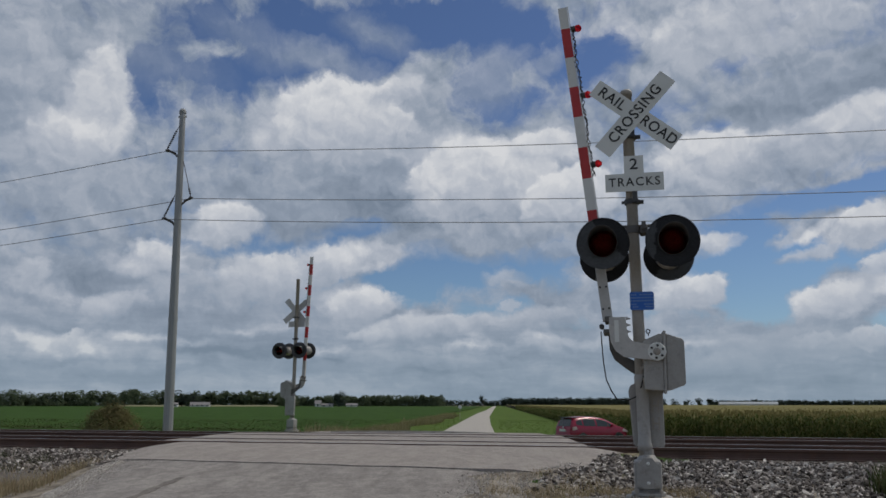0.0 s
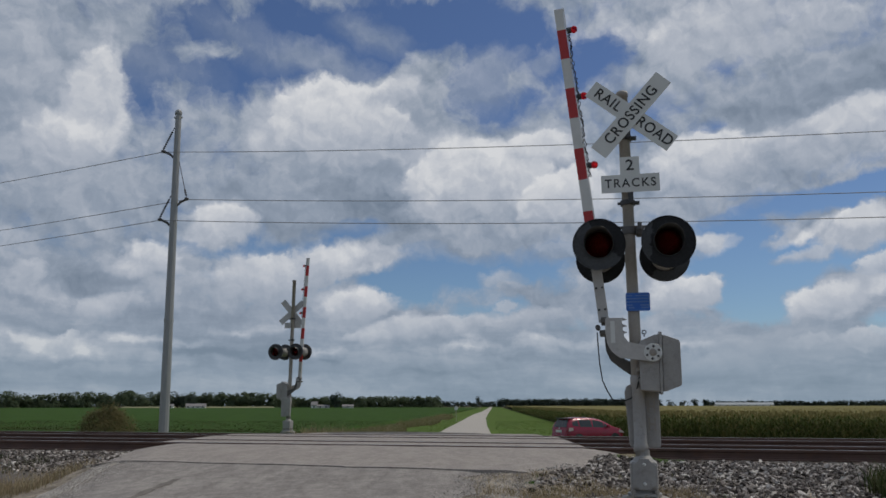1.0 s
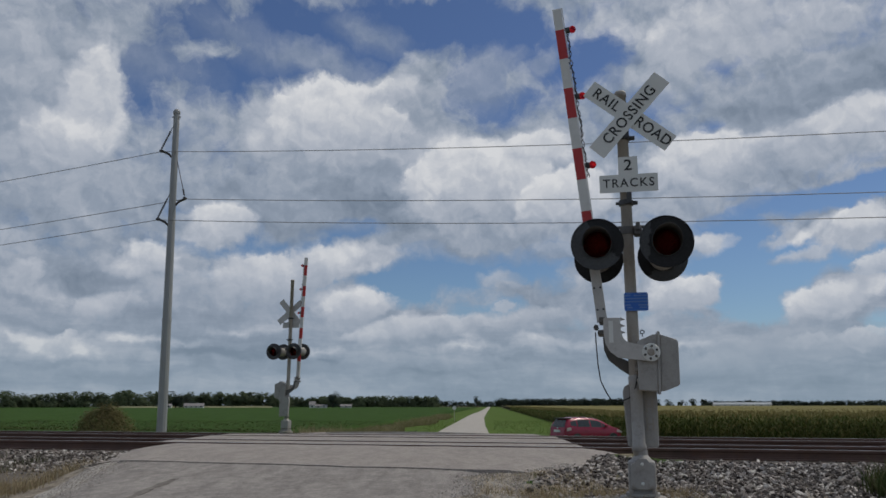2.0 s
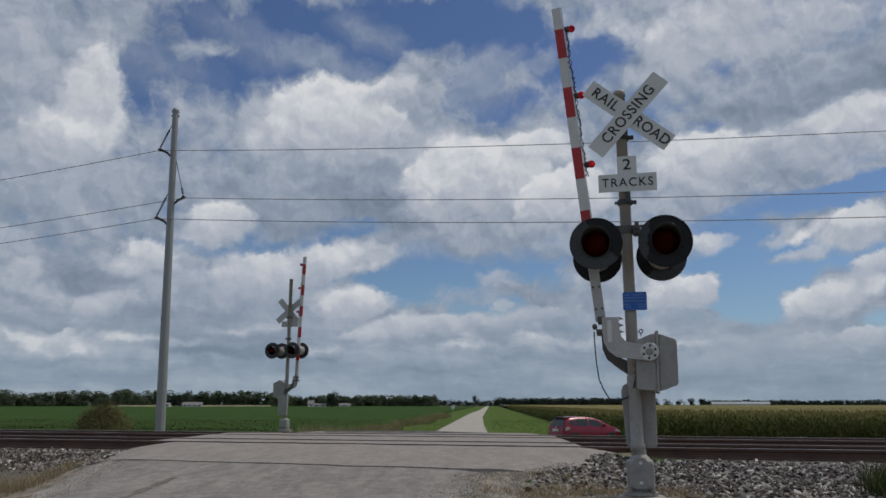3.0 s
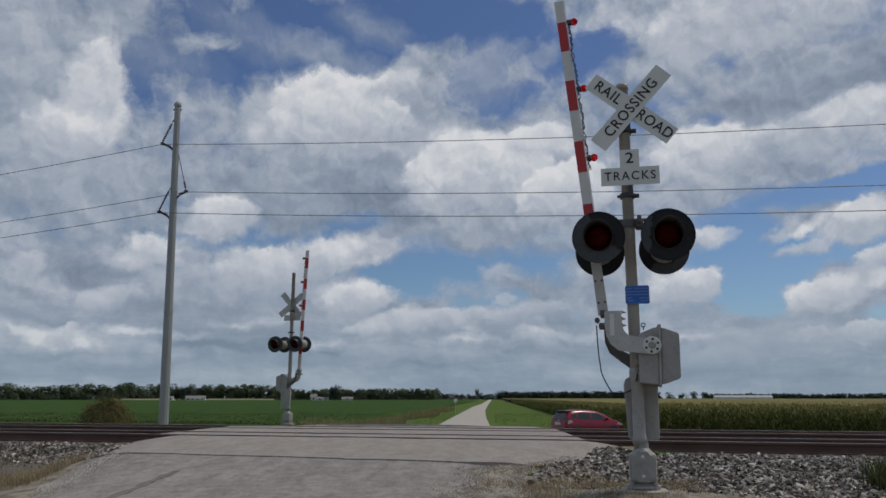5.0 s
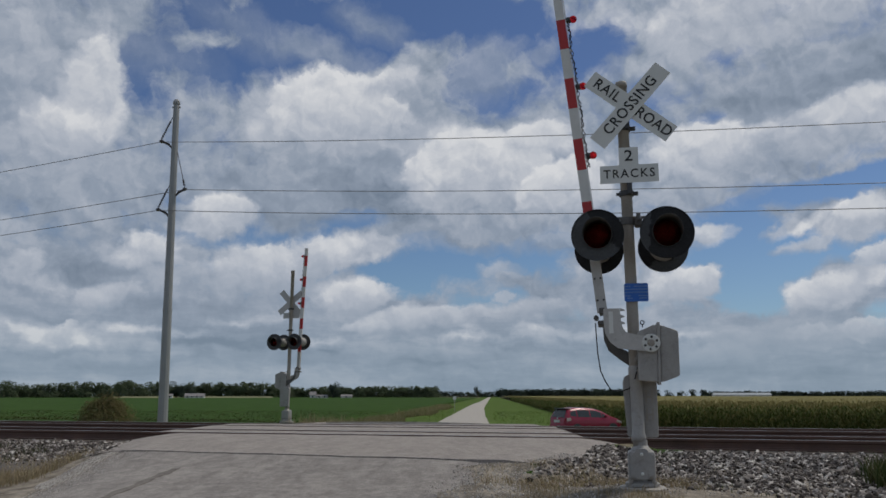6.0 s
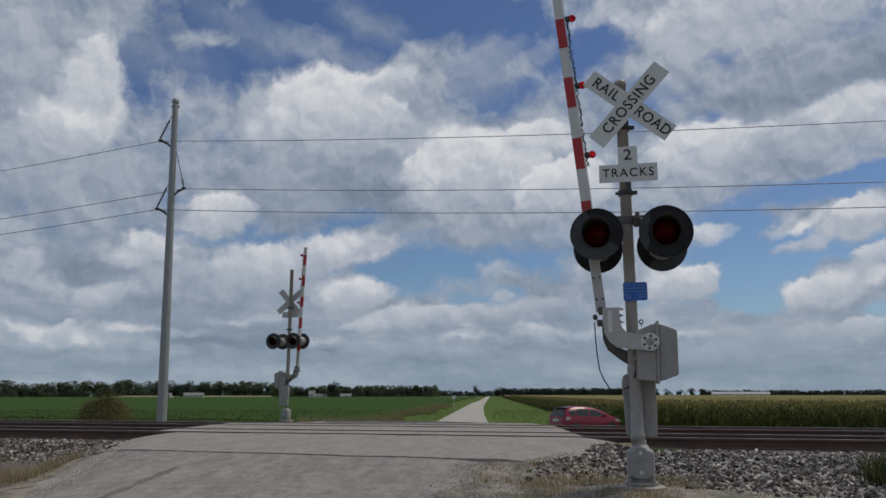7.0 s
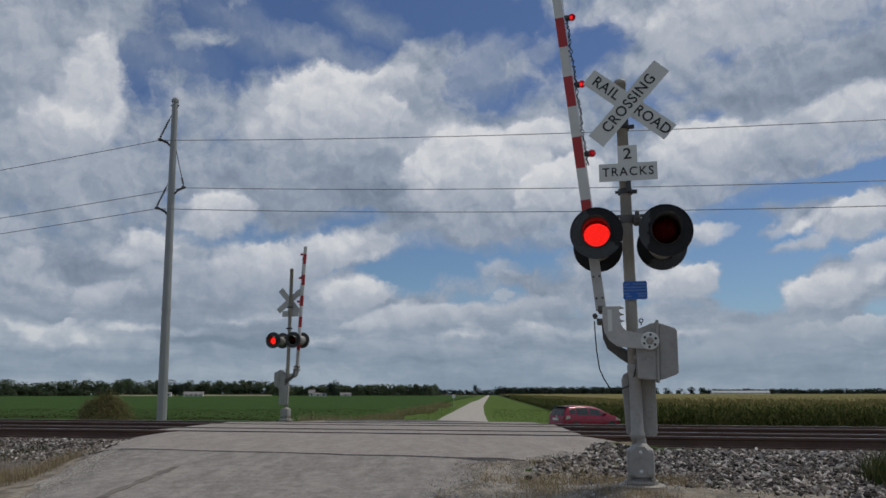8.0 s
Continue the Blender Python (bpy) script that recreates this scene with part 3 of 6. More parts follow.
M_WHITEBAR = material("white_reflective_tape", (0.62, 0.62, 0.60), 0.45, 0, 0.88, 1.06, 5, 60, 0.05, (0.3, 0.27, 0.24), 0.15)
M_REDBAR = material("red_reflective_tape", (0.42, 0.022, 0.022), 0.4, 0, 0.85, 1.1, 5, 60, 0.05)
M_BLUE = material("blue_sign_sheeting", (0.015, 0.12, 0.50), 0.4, 0, 0.9, 1.1, 3, 40, 0.02)
M_PALEBLUE = material("pale_sign_print", (0.16, 0.30, 0.60), 0.5, bump=0)
M_REDLENS = lens_material("red_glass", (0.9, 0.25, 0.22))
M_REDCAP = lens_material("red_lamp_plastic", (0.55, 0.02, 0.025))
M_CAPGLOW = glow_material("lit_gate_lamp", (1.0, 0.12, 0.11), 1.6)
M_GLOW = glow_material("lit_lamp", (1.0, 0.10, 0.085), 1.35)
M_REFLECTOR = material("dull_reflector", (0.045, 0.007, 0.008), 0.3, 0.0, bump=0)
M_CONCRETE = material("concrete", (0.32, 0.30, 0.27), 0.9, 0, 0.75, 1.15, 3, 40, 0.4, (0.15, 0.13, 0.11), 0.3)
M_POLE = material("weathering_galvanised_pole", (0.30, 0.31, 0.315), 0.55, 0.2, 0.85, 1.1, 0.8, 20, 0.08)
M_WIRE = material("aluminium_conductor", (0.26, 0.26, 0.27), 0.5, 0.2, bump=0)
M_INSUL = material("grey_insulator", (0.07, 0.065, 0.07), 0.4, 0, bump=0)


# ---------------------------------------------------------------- mesh helpers
def finish(bm, name, mat, parent=None, label="", smooth=False):
    me = bpy.data.meshes.new(name)
    bmesh.ops.recalc_face_normals(bm, faces=bm.faces)
    bm.to_mesh(me)
    bm.free()
    if mat:
        me.materials.append(mat)
    if smooth:
        for p in me.polygons:
            p.use_smooth = True
    ob = new(name, me)
    if parent:
        ob.parent = parent
    if label:
        tagged(ob, label)
    return ob


def part(name, bm, mat, parent, label="", smooth=False):
    return finish(bm, name, mat, parent, label, smooth)


def thing(name, label, category, m=Matrix(), group="", kind=""):
    e = new(name)
    e.empty_display_size = 0.2
    e.matrix_world = m
    return tagged(e, label, category, group, kind)


def box(bm, x0, y0, z0, x1, y1, z1, bevel=0.0, m=Matrix()):
    made = bmesh.ops.create_cube(bm, size=1.0)["verts"]
    bmesh.ops.scale(bm, vec=(x1 - x0, y1 - y0, z1 - z0), verts=made)
    bmesh.ops.translate(bm, vec=((x0 + x1) / 2, (y0 + y1) / 2, (z0 + z1) / 2), verts=made)
    if bevel:
        edges = list({e for v in made for e in v.link_edges})
        made = list({v for f in bmesh.ops.bevel(bm, geom=edges, offset=bevel, segments=2, affect="EDGES", profile=0.5)["faces"] for v in f.verts} | {v for v in made if v.is_valid})
    bmesh.ops.transform(bm, matrix=m, verts=made)
    return bm


def rod(bm, a, b, r0, r1=None, seg=12, caps=True):
    a, b = Vector(a), Vector(b)
    q = (b - a).to_track_quat("Z", "Y").to_matrix().to_4x4()
    made = bmesh.ops.create_cone(bm, cap_ends=caps, segments=seg, radius1=r0, radius2=r0 if r1 is None else r1, depth=(b - a).length)["verts"]
    bmesh.ops.transform(bm, matrix=Matrix.Translation((a + b) / 2) @ q, verts=made)
    return bm


def ball(bm, at, r, scale=(1, 1, 1), seg=12):
    made = bmesh.ops.create_uvsphere(bm, u_segments=seg, v_segments=max(6, seg // 2 + 2), radius=r)["verts"]
    bmesh.ops.scale(bm, vec=scale, verts=made)
    bmesh.ops.translate(bm, vec=at, verts=made)
    return bm


def lathe(bm, profile, seg=32, m=Matrix()):
    """Turns a line of (radius, height) round the z axis."""
    rings = []
    for r, h in profile:
        if r < 1e-6:
            rings.append([bm.verts.new(m @ Vector((0, 0, h)))])
        else:
            rings.append([bm.verts.new(m @ Vector((r * math.cos(2 * math.pi * i / seg), r * math.sin(2 * math.pi * i / seg), h))) for i in range(seg)])
    for a, b in zip(rings, rings[1:]):
        for i in range(seg):
            j = (i + 1) % seg
            vs = [a[i % len(a)], a[j % len(a)], b[j % len(b)], b[i % len(b)]]
            vs = [v for k, v in enumerate(vs) if v not in vs[:k]]
            if len(vs) > 2:
                bm.faces.new(vs)
    return bm


def slab(bm, outline, y0, y1, m=Matrix()):
    """A flat plate: an outline of (x, z) with thickness from y0 to y1."""
    a = [bm.verts.new(m @ Vector((x, y0, z))) for x, z in outline]
    b = [bm.verts.new(m @ Vector((x, y1, z))) for x, z in outline]
    bm.faces.new(a)
    bm.faces.new(b[::-1])
    for i in range(len(a)):
        j = (i + 1) % len(a)
        bm.faces.new((a[i], b[i], b[j], a[j]))
    return bm


def tube(bm, points, r, seg=6):
    """A round bar along a bent line."""
    pts = [Vector(p) for p in points]
    rings = []
    for i, p in enumerate(pts):
        way = (pts[min(i + 1, len(pts) - 1)] - pts[max(i - 1, 0)]).normalized()
        side = way.cross(Vector((0, 0, 1)) if abs(way.z) < 0.95 else Vector((1, 0, 0))).normalized()
        up = side.cross(way)
        rings.append([bm.verts.new(p + r * (math.cos(k * math.tau / seg) * side + math.sin(k * math.tau / seg) * up)) for k in range(seg)])
    for a, b in zip(rings, rings[1:]):
        for k in range(seg):
            bm.faces.new((a[k], a[(k + 1) % seg], b[(k + 1) % seg], b[k]))
    bm.faces.new(rings[0])
    bm.faces.new(rings[-1][::-1])
    return bm


def lettering(text, size, depth, mat, parent, m, spread=1.0, squeeze=1.0, name="lettering"):
    cu = bpy.data.curves.new("text", "FONT")
    cu.body, cu.size, cu.extrude, cu.align_x, cu.align_y = text, size, depth, "CENTER", "CENTER"
    cu.space_character, cu.offset, cu.resolution_u = spread, 0.012 * size, 4
    tmp = bpy.data.objects.new("text", cu)
    me = bpy.data.meshes.new_from_object(tmp)
    bpy.data.objects.remove(tmp)
    me.transform(m @ Matrix.Diagonal((squeeze, 1, 1, 1)))
    me.materials.clear()
    me.materials.append(mat)
    ob = new(name, me)
    ob.parent = parent
    return tagged(ob, "black block letters" if mat is M_LETTER else "")


# ---------------------------------------------------------------- lie of the land
TRACK_TURN = -14.6
TX, TY = math.cos(radians(TRACK_TURN)), math.sin(radians(TRACK_TURN))     # along the rails
NX, NY = -TY, TX                                                          # across the rails, away from the eye
RAIL_TOP = 1.0
TRACKS = (16.32, 20.25)                                                   # centre lines, metres across
ROAD_AZ = 3.4
RX, RY = math.sin(radians(ROAD_AZ)), math.cos(radians(ROAD_AZ))           # along the road
LX, LY = RY, -RX                                                          # to the road's right


def at_track(s, d, z=0.0):
    return Vector((s * TX + d * NX, s * TY + d * NY, z))


def at_road(l, f, z=0.0):
    return Vector((l * LX + f * RX, l * LY + f * RY, z))


def across(x, y):
    return x * NX + y * NY


def beside(x, y):
    return x * LX + y * LY


PROFILE_D = (-4000, -40, 0, 7.0, 10.0, 11.2, 14.3, 22.2, 23.6, 29.0, 38.0, 47.0, 60.0, 6000)
PROFILE_Z = (-0.6, -0.2, 0.42, 0.60, 0.62, 0.60, 0.79, 0.79, 0.66, 0.45, 0.0, -0.45, -0.9, -0.9)
ROADP_D = (-4000, -40, 0, 8.0, 10.0, 11.6, 13.0, 15.2, 22.0, 24.5, 30.0, 38.0, 50.0, 62.0, 6000)
ROADP_Z = (-0.55, -0.15, 0.46, 0.62, 0.735, 0.875, 0.925, 0.975, 0.985, 0.93, 0.62, 0.1, -0.55, -0.85, -0.85)


def land(x, y):
    """Height of the bare ground."""
    d, l = across(x, y), beside(x, y)
    z = float(np.interp(d, PROFILE_D, PROFILE_Z))
    if d < 14.3:
        z -= 0.16 * min(1.0, max(0.0, (-l - 5.6) / 2.0)) * min(1.0, max(0.0, (14.3 - d) / 2.0))
    if 4 < d < 15.4:
        # banked up to the paving on both sides
        s = x * TX + y * TY
        for out, reach in ((s - right_edge(d), 1.7), (left_edge(d) - s, 0.9)):
            if -1.0 < out < reach:
                k = max(0.0, out) / reach
                k = k * k * (3 - 2 * k)
                z = max(z, (road_z(x, y) - (0.035 if reach > 1 else 0.12) - 0.05 * k) * (1 - k) + z * k)
    z += 0.12 * math.exp(-((x - 2.25) ** 2 + (y - 9.3) ** 2) / 0.8)
    return z + 0.03 * noise.noise((x * 0.8, y * 0.8, 0)) * min(1.0, abs(d - 18) / 8)


def road_z(x, y):
    return float(np.interp(across(x, y), ROADP_D, ROADP_Z))


def ground():
    """One sheet to the horizon, finer near the crossing."""
    def steps(near, far, fine):
        out, v, st = [0.0], 0.0, fine
        while v < far:
            if v > near:
                st *= 1.22
            v += st
            out.append(v)
        return out
    xs = steps(22, 4200, 0.5)
    ys = steps(34, 4200, 0.5)
    xs = [-v for v in xs[:0:-1]] + xs
    ys = [-v for v in ys[:0:-1] if v > 6 or True] + ys
    verts = []
    for y in ys:
        for x in xs:
            # the strip under the road lies below its surface
            z = land(x, y)
            l, d = beside(x, y), across(x, y)
            if d < 24 and left_edge(d) - 0.2 < x * TX + y * TY < right_edge(d) + 0.1 or d >= 24 and -5.6 < l < 0.8:
                z = min(z, road_z(x, y) - 0.12)
            verts.append((x, y, z))
    w = len(xs)
    faces = [(j * w + i, j * w + i + 1, (j + 1) * w + i + 1, (j + 1) * w + i) for j in range(len(ys) - 1) for i in range(w - 1)]
    me = bpy.data.meshes.new("ground")
    me.from_pydata(verts, [], faces)
    me.materials.append(M_GROUND)
    for p in me.polygons:
        p.use_smooth = True
    return tagged(new("ground", me), "flat farmland with short grass and straw", "ground", kind="structure")


def strip(name, mat, rows, label, category, thick=0.12, parent=None, wobble=0.0):
    """A paved strip: rows of points from its left edge to its right edge, given thickness downwards."""
    bm = bmesh.new()
    top = [[bm.verts.new(p) for p in row] for row in rows]
    for a, b in zip(top, top[1:]):
        for i in range(len(a) - 1):
            bm.faces.new((a[i], a[i + 1], b[i + 1], b[i]))
    bmesh.ops.recalc_face_normals(bm, faces=bm.faces)
    if sum(f.normal.z for f in bm.faces) < 0:
        bmesh.ops.reverse_faces(bm, faces=bm.faces)
    rim = [e for e in bm.edges if e.is_boundary]
    low = bmesh.ops.extrude_edge_only(bm, edges=rim)["geom"]
    bmesh.ops.translate(bm, vec=(0, 0, -thick), verts=[v for v in low if isinstance(v, bmesh.types.BMVert)])
    me = bpy.data.meshes.new(name)
    bm.to_mesh(me)
    bm.free()
    me.materials.append(mat)
    ob = new(name, me)
    if parent:
        ob.parent = parent
        return ob
    return tagged(ob, label, category, kind="structure")


EDGE_D = (-4000, 0.0, 8.0, 10.2, 11.4, 12.35, 14.5, 15.3, 30)
EDGE_L = (790, -6.0, -7.6, -8.5, -9.05, -9.34, -10.4, -10.6, -10.9)
EDGE_RD = (-4000, 0.0, 8.4, 11.0, 11.6, 12.2, 13.9, 15.3, 30)
EDGE_R = (795, -0.4, -2.05, -2.2, -1.6, -1.2, -1.1, -0.85, -2.6)


def left_edge(d):
    return float(np.interp(d, EDGE_D, EDGE_L))


def right_edge(d):
    return float(np.interp(d, EDGE_RD, EDGE_R))


def paved(d, a, b, n, dz=0.0, ragged=False, drop=0.05):
    """One line of paving across the road, parallel to the rails, its ends worn down."""
    out = []
    for i in range(n + 1):
        s = a + (b - a) * i / n
        dd = d + (edge_noise(s * 0.9, 0.05, 21) - 0.05 * (s + 5.0) if ragged else 0.0)
        away = min(s - a, b - s)
        fall = drop * max(0.0, 1 - away / 0.7) ** 1.5
        p = at_track(s, dd)
        out.append((p.x, p.y, road_z(p.x, p.y) + dz - fall + 0.008 * noise.noise((s * 1.2, dd * 1.2, 2))))
    return out


def edge_noise(v, amount, seed):
    return amount * (noise.noise((v * 0.9, seed, 0)) + 0.5 * noise.noise((v * 3.1, seed + 9, 0)))


def road():
    # approach on this side, up to the joint in front of the crossing
    def row(f0, left, right, n, dz=0.0):
        out = []
        for i in range(n + 1):
            l = left + (right - left) * i / n
            p = at_road(l, f0)
            crown = 0.03 * (1 - ((l - (left + right) / 2) / ((right - left) / 2)) ** 2)
            out.append((p.x, p.y, road_z(p.x, p.y) + crown + dz + 0.008 * noise.noise((p.x * 1.5, p.y * 1.5, 4))))
        return out
    rows = []
    d = -30.0
    while d < 12.4:
        rows.append(paved(d, left_edge(d) + 0.35, (min(right_edge(d), -2.25) if d > 10.5 else right_edge(d)) + edge_noise(d, 0.10, 5), 26, -0.010 if d > 10.9 else 0.0))
        d += 0.3 if d > 4 else 2.0
    strip("road", M_ROAD, rows, "worn grey chip-sealed country road leading to the crossing", "road")
    # gravel shoulder
    rows = []
    d = -30.0
    while d < 11.9:
        a, b = left_edge(d) - 0.25 + edge_noise(d, 0.22, 2), left_edge(d) + 0.5
        pts = [at_track(a + (b - a) * k, d) for k in (0, 0.35, 0.7, 1)]
        rows.append([(p.x, p.y, road_z(p.x, p.y) + dz) for p, dz in zip(pts, (-0.24, -0.13, -0.05, -0.02))])
        d += 0.25 if d > 4 else 2.0
    strip("road_shoulder", M_GRAVEL, rows, "pale limestone gravel shoulder beside the road", "shoulder", 0.2)
    # a sealed seam along the way of the wheels
    rows = []
    for j in range(40):
        y = 7.5 + 4.1 * j / 39
        x = -3.86 + 0.03 * (y - 9.7) + 0.03 * noise.noise((y * 2, 0, 3))
        w = 0.06 + 0.03 * noise.noise((y * 3, 5, 3))
        d = across(x, y)
        rows.append([(x + k * w, y, road_z(x + k * w, y) + 0.006 + 0.008 * noise.noise(((x * TX + y * TY) * 1.2, d * 1.2, 2)) - (0.010 if d > 10.9 else 0.0)) for k in (-1, 0, 1)])
    strip("tar_seam", M_TAR, rows, "dark tar-sealed seam in the worn road", "road seam", 0.004)
    # the road beyond
    rows = []
    f = 25.5
    while f < 1900:
        rows.append(row(f, float(np.interp(f, (26, 114, 245, 330, 1060), (-5.25, -5.5, -5.9, -5.0, -5.0))) + edge_noise(f * 0.3, 0.2, 3), float(np.interp(f, (26, 75, 108, 170, 330, 1060), (-0.15, -0.25, -0.9, -1.65, -1.7, -1.4))) + edge_noise(f * 0.3, 0.2, 7), 6))
        f *= 1.03
    strip("road_beyond", M_GRAVEL, rows, "straight pale gravel road running to the horizon", "road", 0.1)


def crossing():
    """The raised asphalt between and beside the rails, with gaps for the wheel flanges."""
    deck = thing("crossing_deck", "worn grey asphalt deck of a level crossing, flush with the rails", "level crossing", kind="structure")

    def panel(d0, d1, s_left, s_right, mat, z0, z1, rough_edge=0.0, n=26):
        rows = []
        m = max(2, int((d1 - d0) / 0.25))
        for j in range(m + 1):
            k = j / m
            d = d0 + (d1 - d0) * k
            a, b = s_left(d) + edge_noise(d * 2, rough_edge, 11), s_right(d) + edge_noise(d * 2, rough_edge, 17)
            line = []
            for i in range(n + 1):
                s = a + (b - a) * i / n
                dd = d + (edge_noise(s * 0.8, 0.10, 21) if j == 0 and rough_edge else 0.0)
                drop = 0.0
                if rough_edge:
                    away = min(s - a, b - s)
                    drop = -0.16 * max(0.0, 1 - away / 0.75) ** 1.6
                p = at_track(s, dd)
                line.append((p.x, p.y, z0 + (z1 - z0) * k ** 0.8 + drop + 0.006 * noise.noise((s, dd, 2))))
            rows.append(line)
        return strip("asphalt_panel", mat, rows, "", "", 0.16, deck)

    g = 0.7525
    left = lambda d: -10.65 - 0.2 * (d - 15.4)
    right = lambda d: -1.2 - 0.23 * (d - 15.3)
    a, b = TRACKS
    rows = []
    for j in range(22):
        d = 11.62 + (a - g - 0.06 - 11.62) * j / 21
        rows.append(paved(d, left_edge(d) + edge_noise(d * 2, 0.08, 11), right_edge(d) + 0.2 + edge_noise(d * 2, 0.1, 17), 44, 0.006, j == 0, 0.09))
    strip("asphalt_apron", M_APRON, rows, "", "", 0.14, deck)
    panel(a - g + 0.11, a + g - 0.11, left, right, M_APRON, 0.985, 0.985)
    panel(a + g + 0.06, b - g - 0.06, left, right, M_APRON, 0.985, 0.985)
    panel(b - g + 0.11, b + g - 0.11, left, right, M_APRON, 0.985, 0.985)
    panel(b + g + 0.06, 26.2, lambda d: -11.6 - 0.05 * (d - 21), lambda d: -2.6 - 0.1 * (d - 21), M_APRON, 0.985, 0.86, 0.1)


def railway():
    # outline of a rail, half width and height above its foot
    prof = [(0.075, 0), (0.075, 0.012), (0.02, 0.03), (0.0095, 0.06), (0.0095, 0.125), (0.036, 0.145), (0.0375, 0.178), (0.030, 0.19)]
    outline = prof + [(-x, z) for x, z in prof[::-1]]
    tie_bm = bmesh.new()
    box(tie_bm, -1.3, -0.115, -0.18, 1.3, 0.115, 0.0, 0.012)
    tie_me = bpy.data.meshes.new("tie")
    tie_bm.to_mesh(tie_me)
    tie_bm.free()
    tie_me.materials.append(M_TIE)
    for k, c in enumerate(TRACKS):
        tr = thing("railway_track", "straight railway track with rusty rails on timber ties", "railway track", Matrix.Translation(at_track(0, c, 0)) @ Matrix.Rotation(radians(TRACK_TURN), 4, "Z"), "parallel tracks")
        for side in (-1, 1):
            bm = bmesh.new()
            ends = []
            for s in (-400, 400):
                ends.append([bm.verts.new((s, side * 0.7525 + x, RAIL_TOP - 0.19 + z)) for x, z in outline])
            for i in range(len(outline)):
                j = (i + 1) % len(outline)
                bm.faces.new((ends[0][i], ends[0][j], ends[1][j], ends[1][i]))
            bm.faces.new(ends[0])
            bm.faces.new(ends[1][::-1])
            rail = part("rail", bm, M_RAIL, tr, "rusty steel rail with a polished head")
            bm = bmesh.new()
            box(bm, -400, side * 0.7525 - 0.028, RAIL_TOP - 0.001, 400, side * 0.7525 + 0.028, RAIL_TOP + 0.003)
            part("running_surface", bm, M_RAILTOP, rail, "bright polished running band")
        for i in range(-46, 47):
            s = i * 0.56 + 0.1 * math.sin(i * 7.1)
            if -10.3 < s < -0.8 or (k and abs(s) > 18):
                continue
            t = new("tie", tie_me)
            t.parent = tr
            t.matrix_local = Matrix.Translation((s, 0.03 * math.sin(i * 3.3), RAIL_TOP - 0.195)) @ Matrix.Rotation(radians(90 + 1.2 * math.sin(i * 5.7)), 4, "Z")


BED_D = (10.6, 11.2, 12.6, 14.2, 22.2, 23.6, 25.2)
BED_Z = (0.45, 0.56, 0.67, 0.785, 0.785, 0.68, 0.45)


def ballast_bed():
    """The stone bed on which both tracks lie."""
    prof = list(zip(BED_D, BED_Z))
    bm = bmesh.new()
    lines = []
    for s in (-400, -60, -30, -10.9, -0.2, 12, 30, 60, 400):
        lines.append([bm.verts.new(at_track(s, d, z + 0.01)) for d, z in prof])
    for i, (a, b) in enumerate(zip(lines, lines[1:])):
        for j in range(len(prof) - 1):
            bm.faces.new((a[j], b[j], b[j + 1], a[j + 1]))
    ob = finish(bm, "ballast_bed", M_BED)
    return tagged(ob, "bed of crushed grey stone under the tracks", "ballast", kind="structure")


def stony_verges():
    """Trodden earth with gravel and straw on both sides of the approach."""
    mat = asphalt_material("stony_earth_and_straw", (0.13, 0.112, 0.09), (0.36, 0.325, 0.275))
    for name, side in (("verge_by_signal", 1), ("verge_by_shoulder", -1)):
        rows = []
        for j in range(60):
            d = -12.0 + (24.0 if side > 0 else 23.6) * (j / 59) ** 0.6
            row = []
            for i in range(31):
                out = -0.45 + 4.6 * (i / 30) ** 1.3
                s = right_edge(d) + out if side > 0 else left_edge(d) - out
                p = at_track(s, d)
                z = land(p.x, p.y)
                lift = 0.012 + 0.012 * noise.noise((p.x * 2.3, p.y * 2.3, 6))
                row.append((p.x, p.y, z + lift))
            rows.append(row)
        strip(name, mat, rows, "stony earth with dry straw beside the road", "verge", 0.1)


ground()
stony_verges()
road()
ballast_bed()


